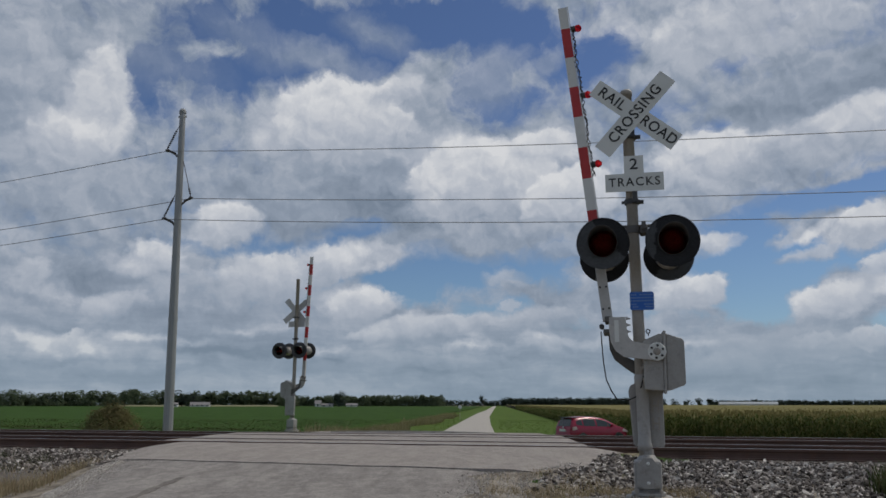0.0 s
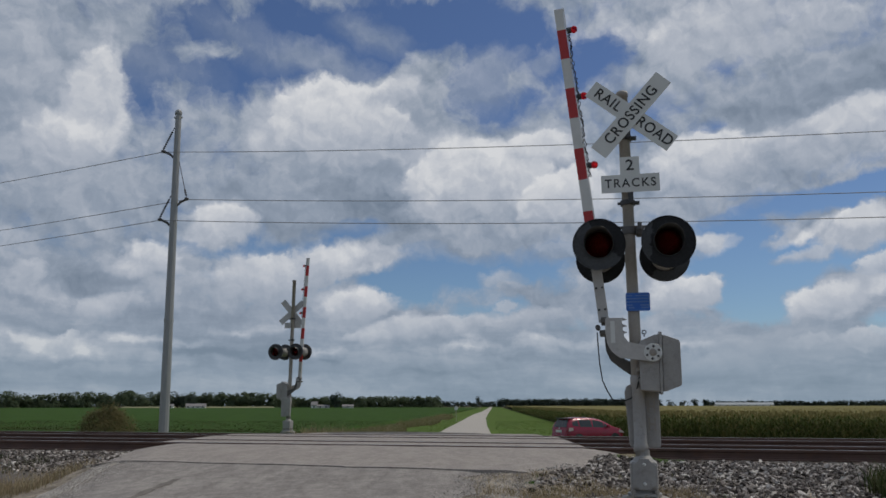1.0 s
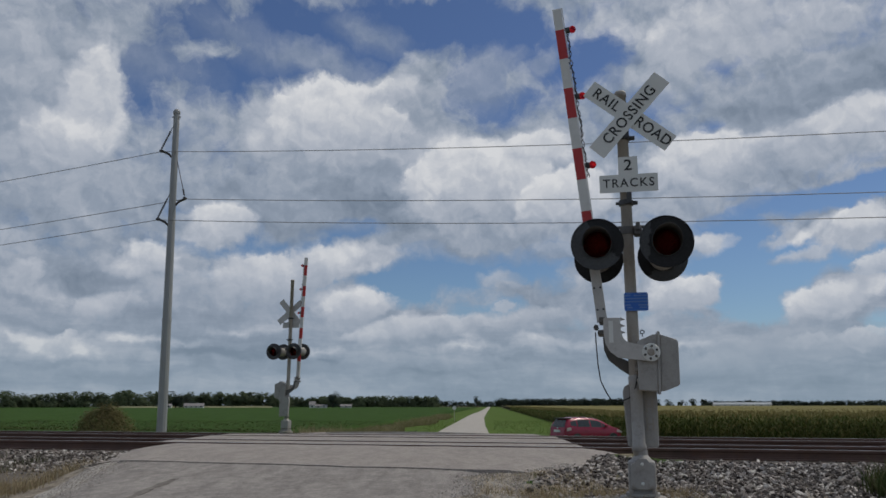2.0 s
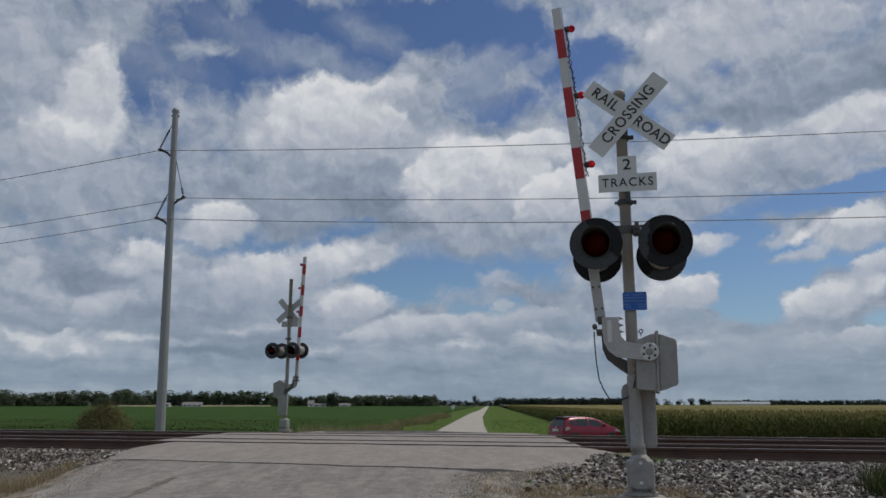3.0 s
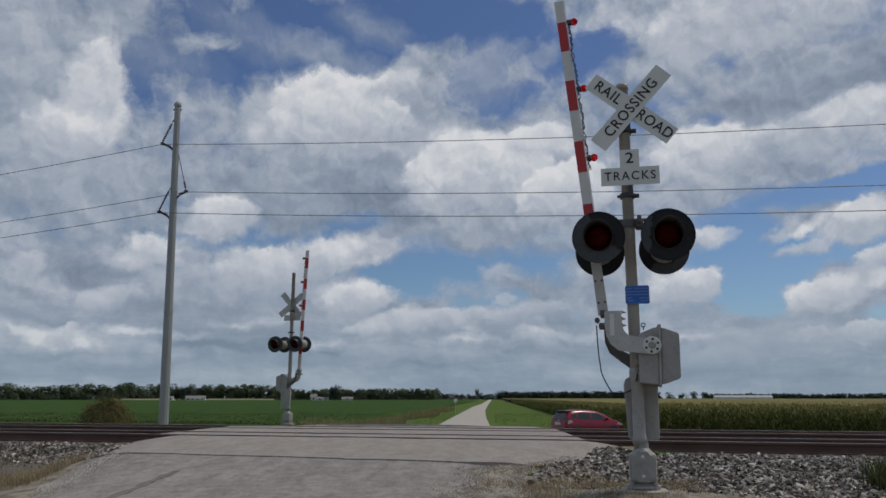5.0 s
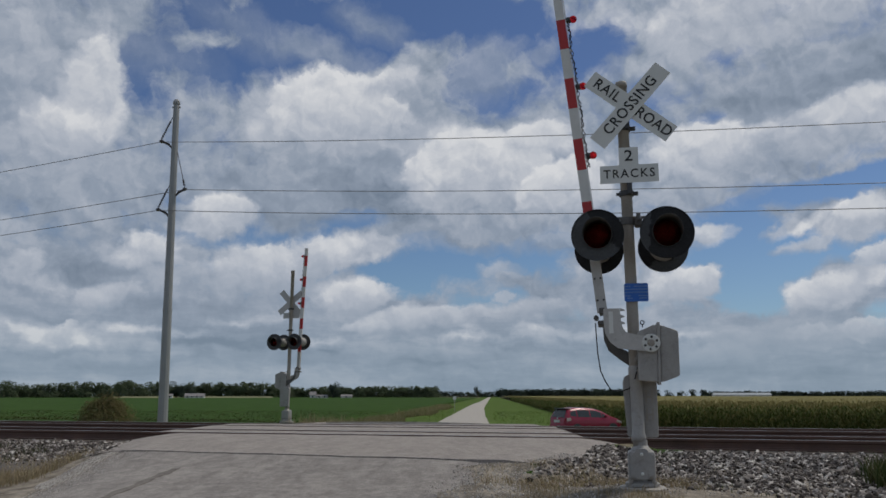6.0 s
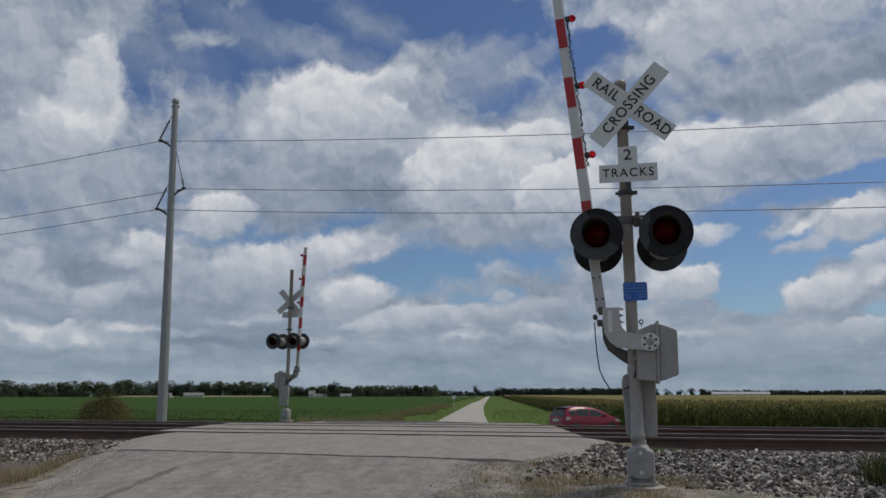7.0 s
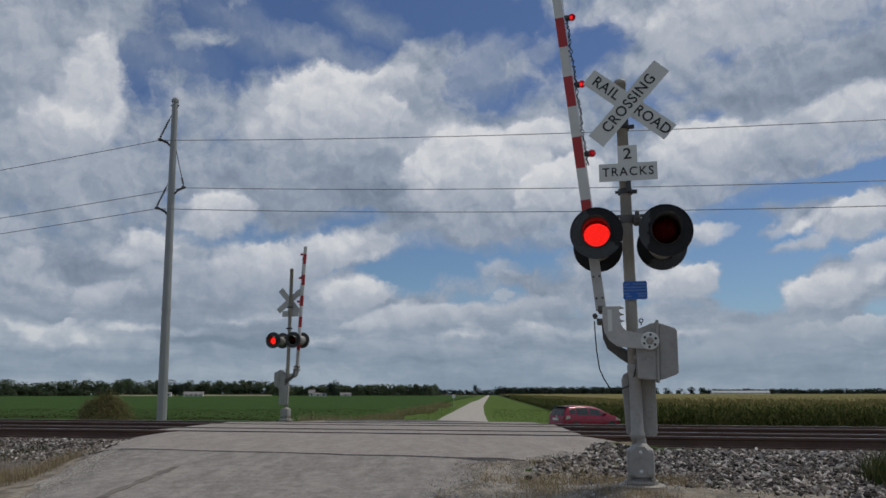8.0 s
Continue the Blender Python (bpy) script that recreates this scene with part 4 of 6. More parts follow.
# ---------------------------------------------------------------- crossing signals
def crossing_signal(name_label, m, mast_top, near, lamp_z, plate_up, arm_more):
    """A mast with crossbuck, track sign, four flashing lamps and a raised gate. Front faces -y, base at the origin."""
    sig = thing("crossing_signal", name_label, "crossing signal", m, "crossing signals")
    # mast and foot
    bm = bmesh.new()
    stand = Matrix.Translation((-0.014, 0, 0)) @ Matrix.Rotation(radians(-0.42), 4, "Y")
    lathe(bm, [(0, 0.35), (0.069, 0.35), (0.068, 2.0), (0.066, mast_top - 0.02), (0.074, mast_top - 0.02), (0.074, mast_top + 0.03), (0.062, mast_top + 0.05), (0, mast_top + 0.055)], 24, stand)
    part("mast", bm, M_MAST, sig, "dull galvanised steel mast", True)
    bm = bmesh.new()
    lathe(bm, [(0, -0.2), (0.26, -0.2), (0.265, 0.0), (0.25, 0.015), (0, 0.02)], 28, Matrix.Translation((0.0, 0, -0.005)))
    part("foundation", bm, M_MAST if near else M_CONCRETE, sig, "round foundation ring")
    bm = bmesh.new()
    box(bm, -0.15, -0.16, 0.09, 0.15, 0.16, 0.40, 0.03)
    lathe(bm, [(0.19, 0.02), (0.19, 0.05), (0.13, 0.07), (0.12, 0.10)], 20)
    lathe(bm, [(0.14, 0.38), (0.10, 0.43), (0.075, 0.46), (0.075, 0.52)], 20)
    base = part("junction_box", bm, M_ALU, sig, "cast silver junction base with a bolted cover")
    bm = bmesh.new()
    slab(bm, [(-0.125, 0.14), (-0.09, 0.14), (-0.06, 0.10), (0.06, 0.10), (0.09, 0.14), (0.125, 0.14), (0.125, 0.36), (0.08, 0.39), (0.05, 0.43), (-0.05, 0.43), (-0.08, 0.39), (-0.125, 0.36)], -0.185, -0.158)
    part("cover", bm, M_ALU, base)
    for z in (0.16, 0.37):
        bm = bmesh.new()
        lathe(bm, [(0, 0.03), (0.016, 0.025), (0.02, 0.0)], 8, Matrix.Translation((0, -0.185, z)) @ Matrix.Rotation(radians(90), 4, "X"))
        part("bolt", bm, M_SIGN, base, "bright bolt head")
    for x in (-0.13, 0.13):
        for y in (-0.13, 0.13):
            bm = bmesh.new()
            rod(bm, (x, y, 0.0), (x, y, 0.11), 0.016, seg=8)
            rod(bm, (x, y, 0.055), (x, y, 0.085), 0.03, seg=6)
            part("anchor_bolt", bm, M_MAST, base)
    # lower sleeve and the tall cable cover behind it
    bm = bmesh.new()
    lathe(bm, [(0.063, 0.5), (0.083, 0.5), (0.083, 0.57), (0.072, 0.59), (0.070, 1.24), (0.082, 1.26), (0.082, 1.34), (0.068, 1.36)], 20, stand)
    part("sleeve", bm, M_ALU, sig, smooth=True)
    bm = bmesh.new()
    slab(bm, [(-0.14, 0.565), (-0.12, 0.545), (0.19, 0.54), (0.21, 0.56), (0.215, 1.22), (0.19, 1.25), (-0.11, 1.26), (-0.155, 1.235), (-0.175, 1.17)], 0.09, 0.20)
    bmesh.ops.bevel(bm, geom=bm.edges[:], offset=0.008, segments=1, affect="EDGES")
    cover = part("counterweight", bm, M_ALU, sig, "tall silver counterweight plate with stained rust")
    bm = bmesh.new()
    for z in (0.73, 0.93):
        for x0, x1, z0, z1 in ((0.075, 0.10, 0.0, 0.15), (0.145, 0.165, 0.0, 0.15), (0.10, 0.145, 0.06, 0.085)):
            box(bm, x0, 0.084, z + z0, x1, 0.0895, z + z1)
    part("marking", bm, M_MAST, cover, "faded rubbed-off marking")
    # gate mechanism box
    bm = bmesh.new()
    slab(bm, [(0.005, 1.185), (0.222, 1.165), (0.235, 1.825), (0.19, 1.80), (0.03, 1.75), (0.005, 1.72)], -0.22, 0.16)
    bmesh.ops.bevel(bm, geom=bm.edges[:], offset=0.012, segments=2, affect="EDGES", profile=0.5)
    mech = part("gate_mechanism", bm, M_ALU, sig, "silver gate mechanism housing")
    bm = bmesh.new()
    slab(bm, [(0.220, 1.15), (0.246, 1.14), (0.262, 1.84), (0.232, 1.845)], -0.235, 0.17)
    part("flange", bm, M_ALU, mech)
    bm = bmesh.new()
    slab(bm, [(0.248, 1.165), (0.30, 1.19), (0.43, 1.225), (0.458, 1.25), (0.462, 1.72), (0.445, 1.75), (0.30, 1.80), (0.262, 1.815)], -0.21, 0.15)
    bmesh.ops.bevel(bm, geom=bm.edges[:], offset=0.012, segments=2, affect="EDGES", profile=0.5)
    part("door", bm, M_ALU, mech, "rounded silver door")
    bm = bmesh.new()
    bmesh.ops.create_cone(bm, segments=8, radius1=0.006, radius2=0.006, depth=0.04, matrix=Matrix.Translation((0.076, -0.05, 1.82)))
    ring = [(0.076 + 0.022 * math.cos(a * math.tau / 12), -0.05, 1.855 + 0.022 * math.sin(a * math.tau / 12)) for a in range(13)]
    tube(bm, ring, 0.007)
    part("lifting_eye", bm, M_BLACK, mech)
    # hub and support arm
    bm = bmesh.new()
    hub_at = Matrix.Translation((0.155, -0.235, 1.605)) @ Matrix.Rotation(radians(90), 4, "X")
    elbow = [(0.16, 1.695), (0.05, 1.69), (-0.06, 1.71), (-0.10, 1.76), (-0.115, 1.83), (-0.125, 1.985), (-0.31, 1.985), (-0.315, 1.83), (-0.30, 1.70),
             (-0.25, 1.60), (-0.16, 1.53), (-0.05, 1.515), (0.16, 1.505), (0.215, 1.52), (0.25, 1.56), (0.262, 1.60), (0.25, 1.65), (0.215, 1.685)]
    slab(bm, [(x - (0.05 if x < -0.02 else 0.0), z + (0.02 if x < -0.02 else 0.0)) for x, z in elbow], -0.275, -0.245)
    arm_support = part("gate_arm_support", bm, M_BRACKET, sig, "curved silver arm bracket")
    bm = bmesh.new()
    lathe(bm, [(0, 0.046), (0.098, 0.046), (0.102, 0.041), (0.102, 0.036)], 24, hub_at)
    part("hub_plate", bm, M_SIGN, arm_support, "round pale hub plate")
    bm = bmesh.new()
    lathe(bm, [(0, 0.065), (0.03, 0.06), (0.034, 0.05), (0.042, 0.047)], 16, hub_at)
    part("hub", bm, M_MAST, arm_support)
    for k in range(6):
        a = k * math.tau / 6 + 0.4
        bm = bmesh.new()
        lathe(bm, [(0, 0.062), (0.014, 0.06), (0.016, 0.045)], 6, hub_at @ Matrix.Translation((0.07 * math.cos(a), 0.07 * math.sin(a), 0)))
        part("bolt", bm, M_BLACK, arm_support, "dark bolt head")
    bm = bmesh.new()
    box(bm, -0.305, -0.281, 1.72, -0.255, -0.276, 1.97)
    part("sticker", bm, M_SIGN, arm_support, "white instruction sticker")
    for z in (1.80, 1.875, 1.95):
        bm = bmesh.new()
        slab(bm, [(-0.17, z + 0.02), (-0.115, z + 0.032), (-0.17, z + 0.06)], -0.272, -0.25)
        part("bracket_lug", bm, M_ALU, arm_support)
    # second blade of the support behind, its shade put into a darker colour
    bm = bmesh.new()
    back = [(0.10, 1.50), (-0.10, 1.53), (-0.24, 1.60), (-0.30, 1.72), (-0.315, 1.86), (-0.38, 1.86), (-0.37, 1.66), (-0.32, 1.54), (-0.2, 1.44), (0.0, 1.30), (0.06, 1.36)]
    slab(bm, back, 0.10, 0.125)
    part("rear_arm_support", bm, M_DARKSTEEL_SHADE, sig, "rear half of the bracket, coloured dark for shade")
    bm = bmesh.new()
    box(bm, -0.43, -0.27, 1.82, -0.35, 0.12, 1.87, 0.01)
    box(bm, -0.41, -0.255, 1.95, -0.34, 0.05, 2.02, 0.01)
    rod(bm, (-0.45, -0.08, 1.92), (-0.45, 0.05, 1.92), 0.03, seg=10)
    part("shear_bracket", bm, M_DARKSTEEL_SHADE, sig, "dark breakaway bracket")
    # gate arm, raised: leaning from its root to its tip
    root, tip = Vector((-0.375, -0.08, 1.98)), Vector((-0.80 + 0.33 * arm_more, 0.10, 6.05 + arm_more))
    axis = (tip - root).normalized()
    q = axis.to_track_quat("Z", "Y").to_matrix().to_4x4()
    full = (tip - root).length
    gate = thing("gate_arm", "", "", Matrix())
    gate.parent = sig
    gate.matrix_local = Matrix.Translation(root) @ Matrix(((axis.z, 0, axis.x, 0), (0, 1, axis.y, 0), (-axis.x, 0, axis.z, 0), (0, 0, 0, 1))).normalized()
    for key in ("label", "category", "group", "kind"):
        if key in gate:
            del gate[key]
    bm = bmesh.new()
    box(bm, -0.06, -0.055, 0.0, 0.06, 0.035, 0.62, 0.008)
    clamp = part("arm_clamp", bm, M_BRACKET, gate, "silver bolted clamp")
    for z in (0.14, 0.40):
        for x in (-0.035, 0.035):
            bm = bmesh.new()
            rod(bm, (x, -0.066, z), (x, -0.05, z), 0.013, seg=8)
            part("bolt", bm, M_BLACK, clamp, "dark bolt head")
    stops = [full - 0.30 - 0.406 * k for k in range(9 if arm_more else 8)][::-1]
    stops = [0.60] + stops + [full]
    for k, (a, b) in enumerate(zip(stops, stops[1:])):
        is_red = (len(stops) - 2 - k) % 2 == 1
        bm = bmesh.new()
        w0, w1 = 0.060 - 0.004 * a / full, 0.060 - 0.004 * b / full
        box(bm, -w0, -0.02, a, w1, 0.02, b - 0.0, 0.0)
        part("stripe", bm, M_REDBAR if is_red else M_WHITEBAR, gate, "red reflective band" if is_red else "white reflective band")
    bm = bmesh.new()
    box(bm, 0.0605, -0.028, 0.62, 0.072, 0.028, full, 0.0)
    part("edge_strip", bm, M_WHITEBAR, gate, "bright aluminium edge")
    tips = []
    for z in (full - 0.315, full - 1.24, full - 2.16):
        bm = bmesh.new()
        box(bm, 0.06, -0.03, z - 0.03, 0.115, 0.03, z + 0.03, 0.008)
        rod(bm, (0.10, 0, z), (0.125, 0, z), 0.04, seg=14)
        lamp = part("gate_lamp", bm, M_BLACK, gate, "black gate lamp with a red cap")
        bm = bmesh.new()
        ball(bm, (0.158, 0, z), 0.047, (1, 1, 1), 16)
        cap = part("red_cap", bm, M_REDCAP, lamp, "round red plastic cap", True)
        if near and z > full - 1.5:
            bm = bmesh.new()
            ball(bm, (0, 0, 0), 0.021, (0.9, 1, 1), 12)
            dot = part("filament_lamp", bm, M_CAPGLOW, lamp, "small red glowing lamp", True)
            dot.matrix_local = Matrix.Translation((0.088, 0, z))
            tips.append((dot, z))
    # cable along the arm, in slack loops
    bm = bmesh.new()
    pts = []
    for i in range(140):
        z = full - 0.36 - i * (1.95 / 139)
        pts.append((0.083 + 0.011 * math.sin(i * 1.4) + 0.012 * math.sin(i * 0.16) + 0.006 * math.sin(i * 3.7), 0.012 * math.cos(i * 1.15) - 0.02, z))
    tube(bm, pts, 0.008, 5)
    pts = [(0.09 + 0.012 * math.sin(i * 0.9 + 1.5), 0.01, full - 0.36 - i * (1.95 / 99)) for i in range(100)]
    tube(bm, pts, 0.006, 5)
    part("lamp_cable", bm, M_RUBBER, gate, "black cable looping down the arm")
    # crossbuck: two blades on a clamp
    buck = Matrix.Translation((0.045, -0.12, 4.495))
    ang = 39.7
    for name, turn, dy in (("rail_road_blade", ang, 0.012), ("crossing_blade", -48.0, -0.008)):
        bm = bmesh.new()
        box(bm, -0.61, -0.004, -0.1145, 0.61, 0.004, 0.1145, 0.0, buck @ Matrix.Translation((0, dy, 0)) @ Matrix.Rotation(radians(turn), 4, "Y"))
        blade = part("crossbuck_blade", bm, M_SIGN, sig, "white crossbuck blade with black letters")
        face = buck @ Matrix.Translation((0, dy - 0.0075, 0)) @ Matrix.Rotation(radians(turn), 4, "Y") @ Matrix.Rotation(radians(90), 4, "X")
        bm = bmesh.new()
        box(bm, -0.605, 0.0045, -0.11, 0.605, 0.007, 0.11, 0.0, buck @ Matrix.Translation((0, dy, 0)) @ Matrix.Rotation(radians(turn), 4, "Y"))
        part("blade_back", bm, M_SIGNBACK, blade, "bare grey metal back")
        if name == "crossing_blade":
            lettering("CROSSING", 0.185, 0.001, M_LETTER, blade, face, 1.12, 0.92)
        else:
            lettering("RAIL", 0.185, 0.001, M_LETTER, blade, face @ Matrix.Translation((-0.345, 0, 0)), 1.12, 0.92)
            lettering("ROAD", 0.185, 0.001, M_LETTER, blade, face @ Matrix.Translation((0.35, 0, 0)), 1.08, 0.92)
    for z in (4.24, 3.42):
        bm = bmesh.new()
        lathe(bm, [(0.066, z - 0.03), (0.088, z - 0.03), (0.088, z + 0.03), (0.066, z + 0.03)], 18, stand)
        box(bm, 0.03, -0.03, z - 0.02, 0.10, 0.03, z + 0.02, 0.005)
        box(bm, -0.16, -0.02, z - 0.015, -0.09, 0.02, z + 0.015, 0.005)
        box(bm, -0.03, -0.115, z - 0.025, 0.03, -0.06, z + 0.16, 0.005)
        part("sign_clamp", bm, M_BLACK, sig, "dark band clamp")
    # number-of-tracks sign, one plate in the shape of an upturned T
    bm = bmesh.new()
    slab(bm, [(-0.343, 3.57), (0.343, 3.57), (0.343, 3.79), (0.1145, 3.79), (0.1145, 4.01), (-0.1145, 4.01), (-0.1145, 3.79), (-0.343, 3.79)], -0.118, -0.112, Matrix.Translation((0.0, 0, plate_up - 0.04)))
    trk = part("track_sign", bm, M_SIGN, sig, "white plate reading 2 TRACKS")
    bm = bmesh.new()
    slab(bm, [(-0.34, 3.573), (0.34, 3.573), (0.34, 3.787), (0.1115, 3.787), (0.1115, 4.007), (-0.1115, 4.007), (-0.1115, 3.787), (-0.34, 3.787)], -0.1115, -0.109, Matrix.Translation((0.0, 0, plate_up - 0.04)))
    part("sign_back", bm, M_SIGNBACK, trk, "bare grey metal back")
    up = Matrix.Rotation(radians(90), 4, "X")
    lettering("TRACKS", 0.15, 0.001, M_LETTER, trk, Matrix.Translation((0.0, -0.1195, 3.64 + plate_up)) @ up, 1.22, 0.95)
    lettering("2", 0.19, 0.001, M_LETTER, trk, Matrix.Translation((0.0, -0.1195, 3.86 + plate_up)) @ up, 1.0, 1.1)
    # blue notice
    if near:
        bm = bmesh.new()
        slab(bm, [(x + sx * 0.022 * (math.cos(k) - 1), z + sz * 0.022 * (math.sin(k) - 1)) for x, z, sx, sz, turns in ((0.160, 2.315, 1, 1, (0, 0.5, 1.07, 1.57)), (-0.115, 2.315, -1, 1, (1.57, 1.07, 0.5, 0)), (-0.115, 2.10, -1, -1, (0, 0.5, 1.07, 1.57)), (0.160, 2.10, 1, -1, (1.57, 1.07, 0.5, 0))) for k in turns], -0.094, -0.088)
        note = part("blue_notice", bm, M_BLUE, sig, "small blue notice plate with pale print")
        bm = bmesh.new()
        for (x0, x1, z) in ((-0.08, -0.02, 2.272), (0.02, 0.16, 2.272), (-0.085, 0.175, 2.236), (-0.085, 0.175, 2.20), (-0.08, -0.02, 2.16), (0.07, 0.17, 2.16), (-0.06, 0.0, 2.13), (0.08, 0.15, 2.13)):
            for i in range(int((x1 - x0) / 0.022) + 1):
                box(bm, x0 - 0.022 + 0.022 * i, -0.0975, z, x0 - 0.006 + 0.022 * i, -0.095, z + 0.016)
        for (x0, x1, z0, z1) in ((-0.09, 0.135, 2.305, 2.309), (-0.09, 0.135, 2.106, 2.110), (-0.110, -0.106, 2.125, 2.29), (0.151, 0.155, 2.125, 2.29)):
            box(bm, x0, -0.0965, z0, x1, -0.095, z1)
        part("print", bm, M_PALEBLUE, note, "pale illegible print")
    # lamps: crossarm, four heads
    bm = bmesh.new()
    lathe(bm, [(0.066, 3.03), (0.088, 3.03), (0.088, 3.12), (0.066, 3.12)], 18, stand)
    box(bm, 0.04, -0.09, 3.01, 0.13, 0.09, 3.12, 0.02)
    box(bm, 0.06, -0.13, 3.06, 0.11, -0.02, 3.16, 0.015)
    part("crossarm_clamp", bm, M_DARKSTEEL_SHADE, sig, "dark bolted crossarm clamp")
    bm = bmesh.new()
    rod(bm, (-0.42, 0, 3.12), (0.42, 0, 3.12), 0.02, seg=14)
    part("crossarm", bm, M_DARKSTEEL_SHADE, sig, "galvanised crossarm tube")
    bulbs = []
    for number, (x, yy, turn) in enumerate(LAMPS[0 if near else 1]):
        face = Matrix.Translation((x, yy, lamp_z + (0.005 if yy < 0 else -0.03))) @ Matrix.Rotation(radians(turn), 4, "Z") @ Matrix.Rotation(radians(90), 4, "X")
        bm = bmesh.new()
        lathe(bm, [(0, -0.33), (0.09, -0.325), (0.15, -0.28), (0.17, -0.18), (0.17, 0.0)], 28, face)
        rod(bm, face @ Vector((0, 0.1, -0.2)), (x, 0, lamp_z + 0.18), 0.022, seg=10)
        head = part("lamp_head", bm, M_ALU if not near or yy > 0 else M_BLACK, sig, "flashing light housing", True)
        bm = bmesh.new()
        lathe(bm, [(0.162, 0.0), (0.30, 0.0), (0.305, 0.008), (0.305, 0.022), (0.295, 0.022), (0.29, 0.012), (0.162, 0.012), (0.162, 0.0)], 40, face)
        part("background_disc", bm, chalked_paint(face @ Vector((0.0, 0.0, 0.0)), *CHALK[number]) if near else M_BLACK, head, "round black background disc")
        # hood: a tube, longer at the top
        bm = bmesh.new()
        seg, rings = 32, []
        for r, inner in ((0.168, False), (0.163, True)):
            for k in (0, 1):
                ring = []
                for i in range(seg):
                    a = i * math.tau / seg
                    reach = -0.06 if k == 0 else 0.145 + 0.115 * math.sin(a)
                    ring.append(bm.verts.new(face @ Vector((r * math.cos(a), r * math.sin(a), reach))))
                rings.append(ring)
        for a, b in ((0, 1), (1, 3), (3, 2)):
            for i in range(seg):
                j = (i + 1) % seg
                bm.faces.new((rings[a][i], rings[a][j], rings[b][j], rings[b][i]))
        part("hood", bm, M_BLACK, head, "black visor hood", True)
        bm = bmesh.new()
        lathe(bm, [(0, 0.012), (0.08, 0.0), (0.135, -0.025), (0.162, -0.050), (0.162, -0.058), (0.135, -0.033), (0.08, -0.008), (0, 0.004)], 32, face)
        part("lens", bm, M_REDLENS, head, "red glass lens", True)
        bm = bmesh.new()
        lathe(bm, [(0.167, -0.062), (0.15, -0.09), (0.10, -0.12), (0, -0.13)], 28, face)
        part("reflector", bm, M_REFLECTOR, head, "dark red reflector bowl", True)
        if number != (0 if near else 3):
            continue
        bm = bmesh.new()
        lathe(bm, [(0, 0.024), (0.075, 0.014), (0.125, -0.008), (0.148, -0.028), (0.148, -0.034), (0, -0.004)], 28)
        bulb = part("bulb", bm, M_GLOW, head, "red glowing lamp insert", True)
        bulb.matrix_local = face @ Matrix.Translation((0, 0, -0.18))
        bulbs.append((bulb, face))
    # hanging cable by the bracket
    if near:
        bm = bmesh.new()
        tube(bm, [(-0.46, -0.05, 1.86), (-0.455, -0.06, 1.7), (-0.445, -0.06, 1.5), (-0.42, -0.06, 1.3), (-0.37, -0.05, 1.18), (-0.31, -0.02, 1.08), (-0.18, 0.05, 1.07), (-0.10, 0.07, 1.1), (-0.03, -0.08, 1.22), (0.0, -0.1, 1.34)], 0.008, 6)
        part("hanging_cable", bm, M_RUBBER, sig, "thin black cable")
        bm = bmesh.new()
        tube(bm, [(0.02, -0.09, 1.52), (-0.01, -0.1, 1.44), (0.03, -0.1, 1.38), (0.0, -0.09, 1.30), (0.02, -0.09, 1.26)], 0.016, 6)
        box(bm, -0.03, -0.115, 1.40, 0.05, -0.06, 1.45, 0.008)
        part("cable_gland", bm, M_MAST, sig, "dark cable gland")
    return sig, bulbs, tips


# where the weather has chalked each near disc: direction, how far, softness
CHALK = ((-0.75, -0.65, 0.06), (-1.0, 0.12, -0.19), (0.0, -1.0, -0.4), (0.3, -1.0, -0.16))
LAMPS = [
    [(-0.395, -0.36, -2), (0.385, -0.36, 2), (-0.395, 0.42, 180), (0.385, 0.42, 180)],
    [(-0.41, -0.36, 0), (0.41, -0.36, 0), (-0.41, 0.42, 180), (0.41, 0.42, 180)]]

near_signal = crossing_signal("silver railway crossing signal with crossbuck and raised striped gate", pose(2.25, 9.3, 0.76, 0, 0, -12), 4.80, True, 2.85, 0.0, 0.0)
far_signal = crossing_signal("silver crossing signal across the tracks, seen from behind, gate raised", pose(-5.94, 30.5, 0.82, 0, 0, 165.4), 5.70, False, 2.98, 0.36, 0.55)


